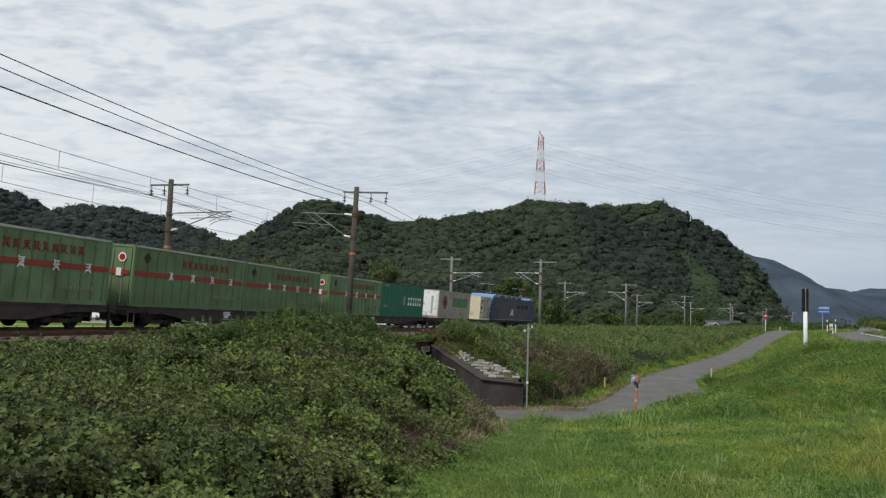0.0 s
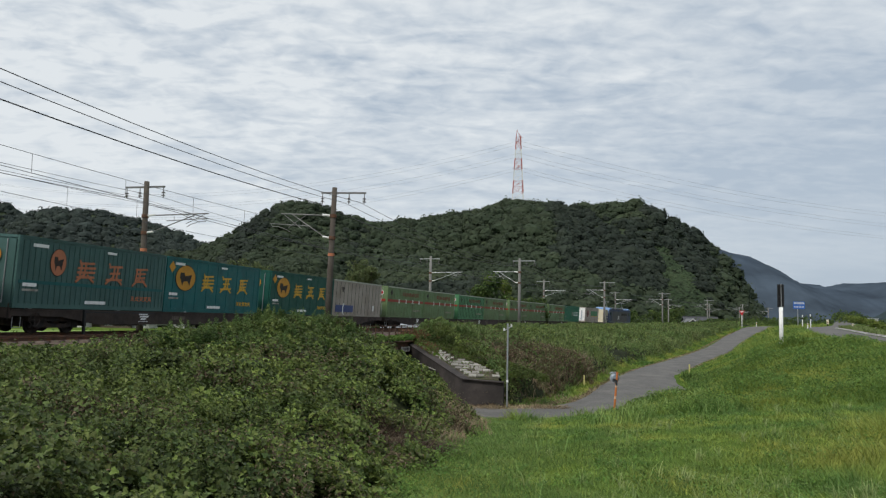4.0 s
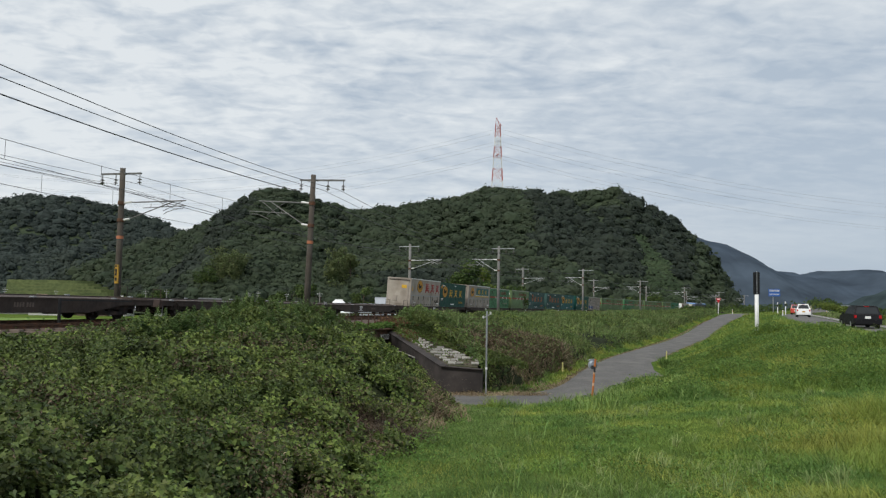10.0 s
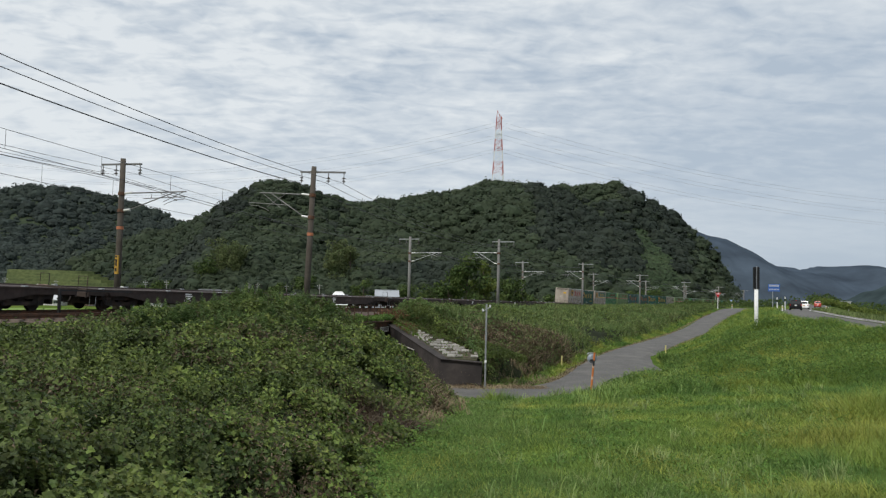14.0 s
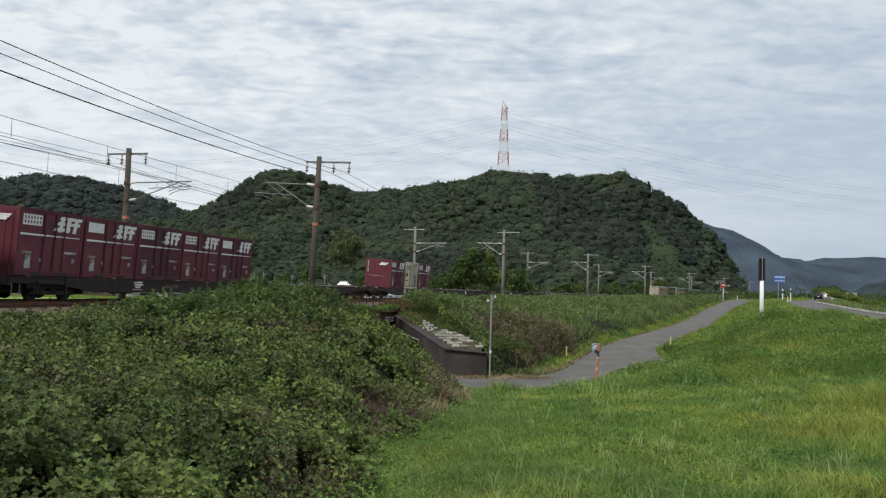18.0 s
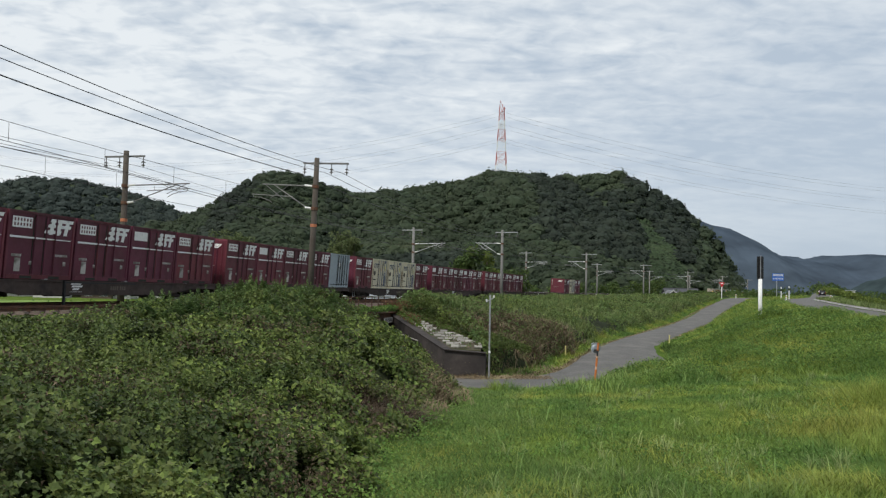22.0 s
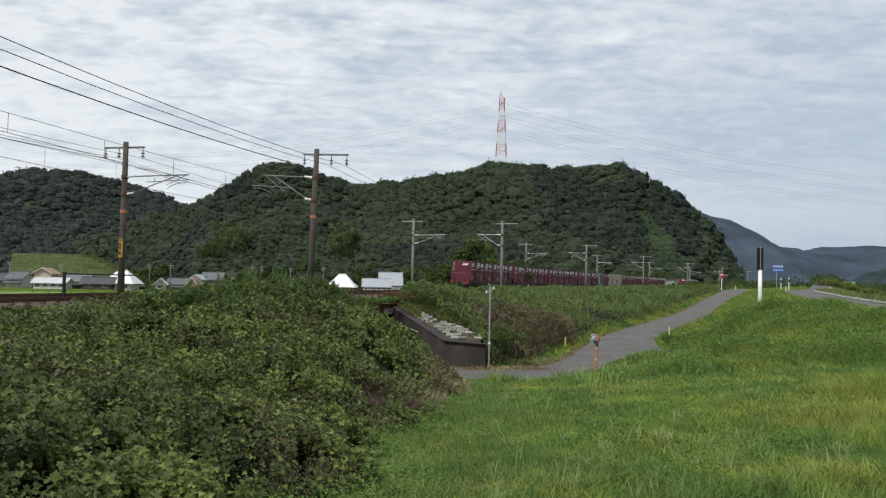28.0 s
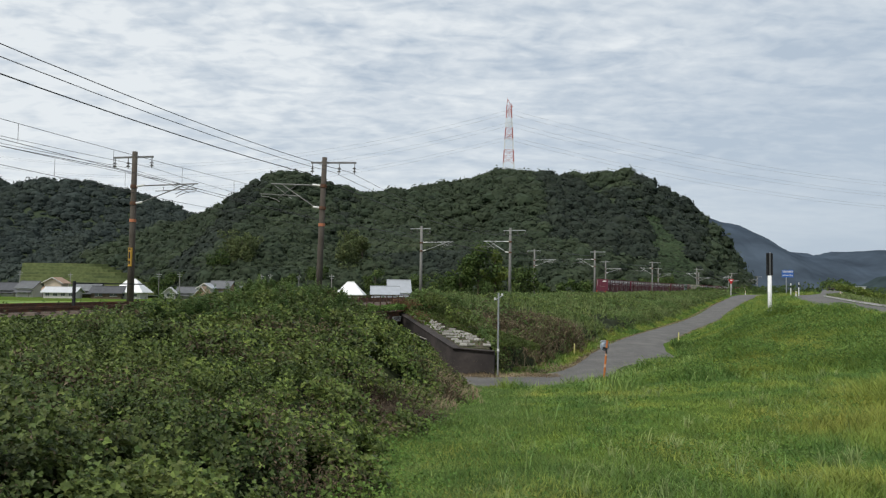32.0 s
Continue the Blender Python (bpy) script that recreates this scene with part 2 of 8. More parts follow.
def relief(px, py, lane_drop=0.04):
    """Height of the bare ground."""
    px, py = np.asarray(px, float), np.asarray(py, float)
    yc = np.clip(py, -150, 520)
    order = np.argsort(_Y)
    xt = np.interp(yc, _Y[order], _X[order])
    c = np.cos(np.interp(yc, _Y[order], _P[order]))
    rz = RAIL_Z + GRADE * np.clip((yc - 33) * 1.08, -160, 330)
    fl, fr, fz = (np.interp(yc, FOOT_Y, q) for q in (FOOT_L, FOOT_R, FOOT_Z))
    rx, rdz = np.interp(py, ROAD_Y, ROAD_X), np.interp(py, ROAD_Y, ROAD_Z)
    vx = rx - 3.6
    vz = np.interp(py, (-60, 0, 10, 22, 50, 65, 95, 150, 250, 400, 900), (3.7, 3.8, 3.9, 3.95, 4.0, 4.25, 4.5, 4.8, 5.9, 7.3, 8))
    fr = np.minimum(fr, vx - 0.4)
    fl = np.minimum(fl, fr - 0.3)
    ns = xt + 7.6 / c
    fl = np.maximum(fl, ns + 1.5)
    fr = np.maximum(fr, fl + 0.3)
    vx = np.maximum(vx, fr + 0.4)
    field = np.full(px.shape, FIELD_Z)
    xs = [xt - 12 / c, xt - 4.4 / c, ns, fl, fr, vx, rx - 2.9, rx + 3.0, rx + 5.0, rx + 14]
    zs = [field, rz - 0.42, rz - 0.45, fz, fz, vz, rdz - 0.05, rdz - 0.05, rdz - 0.1, np.full(px.shape, 2.8)]
    z = np.where(px < xs[0], zs[0], zs[-1])
    for i in range(len(xs) - 1):
        t = (px - xs[i]) / np.maximum(xs[i + 1] - xs[i], 1e-3)
        z = np.where((t >= 0) & (t < 1), zs[i] + (zs[i + 1] - zs[i]) * t, z)
    far = smooth(420, 520, py) * (px < 150)
    z = z * (1 - far) + 2.0 * far
    d, lz = seg_dist(px, py, LANE)
    cut = (py > 45.5) & (py < 85) & (px < 4)
    w = np.where(cut, (d < 2.62) * 1.0, 1 - smooth(2.25, 4.2, d))
    w = np.where((py > 85), 1 - smooth(2.25, 4.2, d), w)
    z = z * (1 - w) + (lz - lane_drop) * w
    return z


def axis_steps(lo, hi, step, far_lo, far_hi):
    a = list(np.arange(lo, hi + step / 2, step))
    d = step
    while a[-1] < far_hi:
        d *= 1.22
        a.append(min(a[-1] + d, far_hi))
    d = step
    while a[0] > far_lo:
        d *= 1.22
        a.insert(0, max(a[0] - d, far_lo))
    return np.array(a)

# ---- ground ----
def plant_mat(name, c1, c2, c3=None, scale=0.25, fine=3.0, rough=0.75, trans=0.25, rand=0.35, spec=0.2, stretch=1.0, deep=0.25, steps=(0.36, 0.62, 0.74)):
    """Foliage whose colour drifts between shades over metres and from leaf to leaf."""
    m = bpy.data.materials.new(name)
    m.use_nodes = True
    n, l = m.node_tree.nodes, m.node_tree.links
    b = n["Principled BSDF"]
    b.inputs["Roughness"].default_value, b.inputs["Specular IOR Level"].default_value = rough, spec
    g = n.new("ShaderNodeNewGeometry")

    def noi(s, d):
        t = n.new("ShaderNodeTexNoise")
        t.inputs["Scale"].default_value, t.inputs["Detail"].default_value = s, d
        mp = n.new("ShaderNodeMapping")
        mp.inputs["Scale"].default_value = (1, stretch, 1)
        l.new(g.outputs["Position"], mp.inputs["Vector"])
        l.new(mp.outputs[0], t.inputs["Vector"])
        return t.outputs["Fac"]

    r = n.new("ShaderNodeValToRGB")
    e = r.color_ramp.elements
    e[0].position, e[0].color = steps[0], (*c1, 1)
    e[1].position, e[1].color = steps[1], (*c2, 1)
    if c3:
        x = e.new(steps[2])
        x.color = (*c3, 1)
    l.new(noi(scale, 5), r.inputs[0])
    h = n.new("ShaderNodeHueSaturation")
    l.new(r.outputs[0], h.inputs["Color"])
    mr = n.new("ShaderNodeMapRange")
    mr.inputs[3].default_value, mr.inputs[4].default_value = 1 - rand, 1 + rand
    l.new(g.outputs["Random Per Island"], mr.inputs[0])
    mf = n.new("ShaderNodeMapRange")
    mf.inputs[1].default_value, mf.inputs[2].default_value, mf.inputs[3].default_value, mf.inputs[4].default_value = 0.3, 0.7, 1 - deep, 1 + deep
    l.new(noi(fine, 4), mf.inputs[0])
    mu = n.new("ShaderNodeMath")
    mu.operation = "MULTIPLY"
    l.new(mr.outputs[0], mu.inputs[0]), l.new(mf.outputs[0], mu.inputs[1])
    l.new(mu.outputs[0], h.inputs["Value"])
    fr = n.new("ShaderNodeMath")
    fr.operation, fr.inputs[1].default_value = "MULTIPLY", 53.1
    l.new(g.outputs["Random Per Island"], fr.inputs[0])
    fr2 = n.new("ShaderNodeMath")
    fr2.operation = "FRACT"
    l.new(fr.outputs[0], fr2.inputs[0])
    hr = n.new("ShaderNodeMapRange")
    hr.inputs[3].default_value, hr.inputs[4].default_value = 0.485, 0.512
    l.new(fr2.outputs[0], hr.inputs[0])
    l.new(hr.outputs[0], h.inputs["Hue"])
    l.new(h.outputs[0], b.inputs["Base Color"])
    if trans:
        tr = n.new("ShaderNodeBsdfTranslucent")
        l.new(h.outputs[0], tr.inputs[0])
        ms = n.new("ShaderNodeMixShader")
        ms.inputs[0].default_value = trans
        l.new(b.outputs[0], ms.inputs[1]), l.new(tr.outputs[0], ms.inputs[2])
        l.new(ms.outputs[0], n["Material Output"].inputs[0])
    MATS[name] = m
    return m


M_SOIL = plant_mat("soil_and_moss", (0.075, 0.112, 0.024), (0.110, 0.148, 0.032), (0.15, 0.15, 0.045), scale=0.5, fine=4, trans=0, rand=0.0, rough=1.0, stretch=0.22, spec=0.0)
gx = axis_steps(-34, 62, 0.45, -3800, 3800)
gy = axis_steps(-6, 150, 0.5, -1500, 4600)
GX, GY = np.meshgrid(gx, gy)
GZ = relief(GX, GY)
rngn = np.random.RandomState(4)
GZ = GZ + np.where((np.abs(GX) < 200) & (GY < 300), 0.012 * rngn.randn(*GZ.shape), 0)
nxg, nyg = len(gx), len(gy)
ii = (np.arange(nyg - 1)[:, None] * nxg + np.arange(nxg - 1)[None]).ravel()
ground = raw("ground", np.stack([GX, GY, GZ], -1).reshape(-1, 3), np.stack([ii, ii + 1, ii + nxg + 1, ii + nxg], 1), M_SOIL, True)
tagged(ground, "grassy earth ground with a railway embankment and fields", "ground", kind="structure")

M_ASPH = mat("asphalt", (0.116, 0.111, 0.104), rough=0.9, var=0.12, scale=0.6, dirt=(0.17, 0.16, 0.145), dirt_amt=0.22, dirt_scale=0.5, bump=0.5, bump_scale=60)
M_CONC = mat("old_concrete", (0.066, 0.056, 0.052), rough=0.92, var=0.25, scale=0.8, dirt=(0.03, 0.027, 0.026), dirt_amt=0.45, dirt_scale=0.6, bump=0.5, bump_scale=14)
M_BLOCK = mat("pale_concrete_block", (0.42, 0.40, 0.37), rough=0.9, var=0.2, scale=2, dirt=(0.12, 0.11, 0.09), dirt_amt=0.3, dirt_scale=2.5, bump=0.4, rand=0.25)
M_SLAB = mat("mossy_concrete_slab", (0.30, 0.285, 0.255), rough=0.92, var=0.3, scale=2, dirt=(0.085, 0.080, 0.055), dirt_amt=0.42, dirt_scale=1.6, bump=0.4, rand=0.35)
M_WHITE = mat("white_paint", (0.78, 0.78, 0.76), rough=0.6, var=0.06, scale=4, dirt=(0.4, 0.39, 0.36), dirt_amt=0.1, dirt_scale=3)
M_ROADLINE = mat("worn_road_marking", (0.62, 0.62, 0.60), rough=0.8, var=0.12, scale=2, dirt=(0.2, 0.2, 0.2), dirt_amt=0.2, dirt_scale=3)
M_STEEL = mat("galvanised_steel", (0.36, 0.37, 0.38), rough=0.5, metal=0.6, var=0.12, scale=3)
M_RUST = mat("rusty_brown_steel", (0.085, 0.048, 0.032), rough=0.85, var=0.3, scale=3, dirt=(0.16, 0.07, 0.035), dirt_amt=0.3, dirt_scale=4)
M_BALLAST = mat("brown_ballast", (0.105, 0.075, 0.056), rough=0.95, var=0.3, scale=4, dirt=(0.08, 0.055, 0.04), dirt_amt=0.35, dirt_scale=1.2, bump=1.0, bump_scale=9)
M_SLEEPER = mat("concrete_sleeper", (0.15, 0.122, 0.10), rough=0.9, var=0.2, scale=2, rand=0.15)


def lane_bulge(x, y):
    """The lane widens on its right where it straightens after the bend."""
    return 1.9 * np.exp(-((y - 53.5) / 6.5) ** 2) * (x > 5) + 1.5 * np.exp(-((x - 4.9) ** 2 / 7 + (y - 41) ** 2 / 12))


def ribbon(name, pts, halfw, z_up, material, crown=0.0, cols=5, bulge=lambda x, y: 0.0):
    """A paved strip along (x, y, z) points."""
    vs, n = [], len(pts)
    for i, (x, y, z) in enumerate(pts):
        a, b = pts[max(i - 1, 0)], pts[min(i + 1, n - 1)]
        d = Vector((b[0] - a[0], b[1] - a[1])).normalized()
        hw = halfw(i, x, y) if callable(halfw) else halfw
        for c in range(cols):
            u = -1 + 2 * c / (cols - 1)
            hw = (halfw(i, x, y) if callable(halfw) else halfw) + (bulge(x, y) if u > 0 else 0)
            wob = 0.07 * math.sin(i * 1.7 + c) if abs(u) == 1 else 0
            vs.append((x + d.y * (hw * u + wob), y - d.x * (hw * u + wob), z + z_up + crown * (1 - u * u) - (0.12 if abs(u) == 1 else 0)))
    fs = [(r * cols + c, r * cols + c + 1, (r + 1) * cols + c + 1, (r + 1) * cols + c) for r in range(n - 1) for c in range(cols - 1)]
    return raw(name, vs, fs, material)


def spline(pts, step=1.0):
    """Catmull-Rom points along a line."""
    out = []
    for i in range(len(pts) - 1):
        p0, p1, p2, p3 = (Vector(pts[min(max(j, 0), len(pts) - 1)]) for j in (i - 1, i, i + 1, i + 2))
        k = max(2, int((p2 - p1).length / step))
        for j in range(k):
            t = j / k
            out.append(0.5 * (2 * p1 + (p2 - p0) * t + (2 * p0 - 5 * p1 + 4 * p2 - p3) * t * t + (3 * p1 - p0 - 3 * p2 + p3) * t ** 3))
    out.append(Vector(pts[-1]))
    return [tuple(q) for q in out]


lane = ribbon("road", spline(LANE, 1.2), lambda i, x, y: 2.0 + 1.0 * math.exp(-((x - 4.5) ** 2 + (y - 43) ** 2) / 30) + (0.5 if y > 145 else 0), 0.05, M_ASPH, crown=0.05, cols=9, bulge=lane_bulge)
tagged(lane, "narrow grey asphalt lane climbing from the railway underpass", "lane", kind="structure")
road_pts = spline([(np.interp(y, ROAD_Y, ROAD_X), y, np.interp(y, ROAD_Y, ROAD_Z)) for y in (-60, -25, 0, 25, 40, 50, 60, 70, 80, 94, 110, 130, 160, 200, 250, 320, 400)], 3.0)
road = ribbon("road", road_pts, 2.75, 0.03, M_ASPH, crown=0.04)
tagged(road, "grey asphalt country road curving away", "road", kind="structure")
edge = []
for i, (x, y, z) in enumerate(road_pts):
    a, b = road_pts[max(i - 1, 0)], road_pts[min(i + 1, len(road_pts) - 1)]
    d = Vector((b[0] - a[0], b[1] - a[1])).normalized()
    edge.append((x + d.y * 2.35, y - d.x * 2.35, z + 0.035))
line = ribbon("road_marking", edge, 0.09, 0.012, M_ROADLINE, cols=2)
line.data.transform(Matrix.Translation((0, 0, 0.12)))
tagged(line, "worn white painted edge line on the road", "road marking", kind="structure")
# kerb stones on the far edge of the road
kerb = Mesh()
for (a, b) in zip(edge[:-1], edge[1:]):
    if a[1] > 170 or a[1] < 10:
        continue
    a, b = Vector(a), Vector(b)
    d = (b - a).normalized()
    mid = (a + b) / 2 + Vector((d.y, -d.x, 0)) * 0.32
    kerb.box(0, 0, 0, 0.12, (b - a).length * 0.985, 0.14, Matrix.Translation(mid) @ Euler((math.asin(d.z), 0, -math.atan2(d.x, d.y))).to_matrix().to_4x4(), ch=0.015)
kerb = part("kerb", kerb, M_BLOCK)
tagged(kerb, "pale concrete kerb along the road edge", "kerb", kind="structure")

# ---- railway bed ----
NEAR_OFF = 3.8


def bed(name, lo, hi, step, profile, material, gap=()):
    """A swept cross-section of (off, up) along the track."""
    ss = np.arange(lo, hi + step / 2, step)
    vs = []
    for s in ss:
        for off, up in profile:
            x, y, z, ph = rail(s, off, up)
            vs.append((x, y, z))
    k = len(profile)
    fs = [(r * k + c, r * k + c + 1, (r + 1) * k + c + 1, (r + 1) * k + c) for r in range(len(ss) - 1) for c in range(k - 1)]
    return raw(name, vs, fs, material)


ballast = bed("track_bed", -120, 420, 4, ((-2.4, -0.55), (-1.35, -0.16), (0, -0.15), (1.35, -0.17), (1.9, -0.27), (2.45, -0.2), (3.8, -0.18), (5.15, -0.19), (6.3, -0.56)), M_BALLAST)
tagged(ballast, "rust-stained brown ballast under two tracks", "ballast", kind="structure")
for off in (0.0, NEAR_OFF):
    for side in (-0.5675, 0.5675):
        r = bed("rail", -120, 420, 4, [(off + side + a, b) for a, b in ((-0.065, -0.15), (-0.065, -0.13), (-0.01, -0.1), (-0.01, -0.04), (-0.034, -0.03), (-0.034, 0.0), (0.034, 0.0), (0.034, -0.03), (0.01, -0.04), (0.01, -0.1), (0.065, -0.13), (0.065, -0.15))], M_RUST)
        tagged(r, "rusty brown steel rail with a worn top", "rail", "rails", "structure")
me_sl = Mesh().box(0, 0, 0, 2.0, 0.22, 0.14, ch=0.02).data("sleeper", M_SLEEPER)
far_sl = Mesh()
for off in (0.0, NEAR_OFF):
    for i in range(-60, 240):
        s = i * 0.72
        m = rail_pose(s, off, -0.19)
        if -12 < s < 60 and off > 0 or -12 < s < 30:
            o = new("sleeper", me_sl)
            o.matrix_world, o.parent = m, ballast
        else:
            far_sl.box(0, 0, 0, 2.0, 0.22, 0.14, m)
fs_ob = part("sleeper_rest", far_sl, M_SLEEPER, ballast)
fs_ob["kind"] = "stuff"

# ---- bridge over the lane, wing walls ----
def wall_run(name, pts, tops, bottoms, thick, side, material):
    """A concrete wall along (x, y) points; side is the direction of its back."""
    m = Mesh()
    n = len(pts)
    for i in range(n - 1):
        (ax, ay), (bx, by) = pts[i], pts[i + 1]
        d = Vector((bx - ax, by - ay, 0)).normalized()
        nrm = Vector((d.y, -d.x, 0)) * side * thick
        a0, b0 = Vector((ax, ay, bottoms[i])), Vector((bx, by, bottoms[i + 1]))
        a1, b1 = Vector((ax, ay, tops[i])), Vector((bx, by, tops[i + 1]))
        m.add([a0, b0, b1, a1, a0 + nrm, b0 + nrm, b1 + nrm, a1 + nrm], [(0, 1, 2, 3), (5, 4, 7, 6), (3, 2, 6, 7), (0, 4, 5, 1), (0, 3, 7, 4), (1, 5, 6, 2)])
    return part(name, m, material)


CR = [(0.15, 45.6), (-1.65, 50.2), (-3.45, 54.8), (-6.0, 61.3), (-12.0, 76.6)]
CL = [(-4.1, 44.4), (-5.75, 48.6), (-7.55, 53.2), (-10.1, 59.7), (-16.1, 75.0)]
w1 = wall_run("wall_east", CR, [1.75, 2.55, 3.35, 3.2, 3.0], [0.0] * 5, 0.45, 1, M_CONC)
tagged(w1, "dark weathered concrete wing wall of the railway underpass", "wall", kind="structure")
w2 = wall_run("wall_west", CL, [1.5, 2.4, 3.2, 3.2, 3.0], [0.0] * 5, 0.45, -1, M_CONC)
tagged(w2, "dark weathered concrete wing wall of the railway underpass", "wall", kind="structure")
w3 = wall_run("wall_low", [(0.15, 45.6), (2.45, 45.2)], [1.75, 1.62], [0.0, 0.1], 0.45, -1, M_CONC)
tagged(w3, "low dark concrete retaining wall beside the lane", "wall", kind="structure")
cop = Mesh()
for (a, b, ta, tb) in (((0.15, 45.6), (-3.45, 54.8), 1.75, 3.35), ((0.15, 45.6), (2.45, 45.2), 1.75, 1.62)):
    A, B = Vector((*a, ta)), Vector((*b, tb))
    d = (B - A).normalized()
    cop.box(0, 0, 0.01, 0.5, (B - A).length, 0.05, Matrix.Translation((A + B) / 2 + Vector((abs(d.y) * 0.2, 0.1, 0))) @ d.to_track_quat("Y", "Z").to_matrix().to_4x4())
cop = part("coping", cop, M_CONC, w1)

bridge = tagged(new("railway_bridge"), "low railway bridge with a rusty handrail over the lane", "bridge")
B_S = 20.6
deck = [rail(s_, o_)[:2] for s_, o_ in ((16.0, 7.35), (25.0, 7.35), (42, -3.6), (31, -3.6))]
part("deck", Mesh().prism(deck, RAIL_Z - 1.05, RAIL_Z - 0.52, axis="z"), M_CONC, bridge)
BM = rail_pose(B_S, 0, 0)


def on_bridge(*boxes):
    m = Mesh()
    for b in boxes:
        m.box(*b, m=BM)
    return m


part("girder", on_bridge((7.5, 0, -1.0, 0.2, 8.6, 0.62), (7.55, 0, -0.68, 0.5, 8.6, 0.06), (7.55, 0, -1.32, 0.5, 8.6, 0.06)), M_RUST, bridge, "rusty brown steel edge girder")
part("clearance_board", on_bridge((7.86, 1.55, -1.15, 0.04, 1.7, 0.32)), M_BLOCK, bridge, "pale board with faded marks on the girder")
for i in range(6):
    part("clearance_mark", on_bridge((7.885, 0.95 + i * 0.24, -1.15, 0.012, 0.11, 0.2)), M_CONC, bridge)
for i in range(11):
    part("rail_post", on_bridge((7.6, -7.0 + i * 1.2, -0.12, 0.05, 0.05, 1.0)), M_RUST, bridge)
for zz in (0.0, 0.34):
    part("hand_rail", on_bridge((7.6, -1.0, zz, 0.045, 12.2, 0.045)), M_RUST, bridge)
# pipe across the wing wall
pipe = part("drain_pipe", Mesh().tube((-1.42, 49.3, 1.98), (-2.55, 52.2, 2.2), 0.035), M_BLOCK)
pipe.parent, pipe["label"] = w1, "pale plastic pipe along the wall"
# paving slabs on the slope above the wall
def paved_z(y):
    """Height of the paved bank above the wing wall."""
    return 1.80 + 0.172 * (y - 45.6)


M_BANKSOIL = mat("dark_bank_soil", (0.075, 0.062, 0.042), rough=0.95, var=0.3, scale=2, dirt=(0.05, 0.065, 0.025), dirt_amt=0.3, dirt_scale=1.5, bump=0.6, bump_scale=8)
fill = Mesh()
rim_ = [(0.35, 45.85), (2.2, 45.6), (2.25, 47.4), (1.4, 50.2), (-0.2, 53.4), (-2.6, 55.6), (-3.15, 54.9)]
n_ = len(rim_)
fill.add([(a, b, paved_z(b) - 0.06) for a, b in rim_] + [(a + (0.3 if 1 < i < 6 else 0), b, 0.2) for i, (a, b) in enumerate(rim_)], [tuple(range(n_))] + [(i, (i + 1) % n_, n_ + (i + 1) % n_, n_ + i) for i in range(n_)])
fill = part("bank_fill", fill, M_BANKSOIL)
tagged(fill, "earth bank under the concrete slabs beside the underpass", "bank", kind="structure")
slope = tagged(new("slope_paving"), "pale concrete slabs paving the bank beside the underpass", "paving", kind="structure")
me_b = Mesh().box(0, 0, 0, 0.43, 0.50, 0.05, ch=0.012).data("slab", M_SLAB)
rs = random.Random(5)
for i in range(14):
    by = 46.15 + 0.64 * i
    bx = 0.15 - 3.6 * (by - 45.6) / 9.2
    for j in range(6):
        px, py = bx + 0.82 + j * 0.45 + rs.uniform(-0.03, 0.03), by + 0.02 * j + rs.uniform(-0.04, 0.04)
        if px > bx + 3.0 - 0.155 * i or rs.random() < 0.07 or (6 < i < 9 and j > 1) or (i == 3 and j == 4):
            continue
        o = new("slab", me_b)
        o.matrix_world = Matrix.Translation((px, py, paved_z(py) + rs.uniform(-0.02, 0.0))) @ Euler((0.21 + rs.uniform(-0.04, 0.06), rs.uniform(-0.04, 0.04), rs.uniform(-0.04, 0.04))).to_matrix().to_4x4()
        o.parent = slope

# ---- hills with woods ----
M_WOOD = plant_mat("hill_woods", (0.034, 0.049, 0.028), (0.045, 0.062, 0.033), (0.057, 0.074, 0.037), scale=0.03, fine=0.20, trans=0.2, rand=0.12, deep=0.22)
# darker copy of the woods colour; also paints the right-centre slope's shade
M_WOODDARK = plant_mat("darker_woods", (0.021, 0.030, 0.022), (0.028, 0.038, 0.026), scale=0.05, fine=0.20, trans=0.15, rand=0.12, deep=0.22)
# bluer woods colour: the far hill's haze is painted in
M_WOODFAR = plant_mat("haze_tinted_hill_woods", (0.033, 0.045, 0.040), (0.042, 0.056, 0.046), (0.053, 0.067, 0.051), scale=0.03, fine=0.17, trans=0.2, rand=0.12, deep=0.20)
M_CREEPER = plant_mat("creeper_slope", (0.036, 0.058, 0.027), (0.049, 0.075, 0.034), (0.062, 0.087, 0.040), scale=0.08, fine=0.4, trans=0.2, rand=0.22)
M_WOODFLOOR = plant_mat("wood_floor", (0.034, 0.050, 0.027), (0.044, 0.062, 0.032), scale=0.05, fine=0.5, trans=0, rand=0, rough=0.95)
vnoise = np.random.RandomState(11)
_lat = vnoise.rand(64, 64)


def vn(x, y):
    """Smooth value noise, one unit a cell."""
    xi, yi = np.floor(x).astype(int), np.floor(y).astype(int)
    fx, fy = x - xi, y - yi
    fx, fy = fx * fx * (3 - 2 * fx), fy * fy * (3 - 2 * fy)
    g = lambda a, b: _lat[a % 64, b % 64]
    return (g(xi, yi) * (1 - fx) + g(xi + 1, yi) * fx) * (1 - fy) + (g(xi, yi + 1) * (1 - fx) + g(xi + 1, yi + 1) * fx) * fy


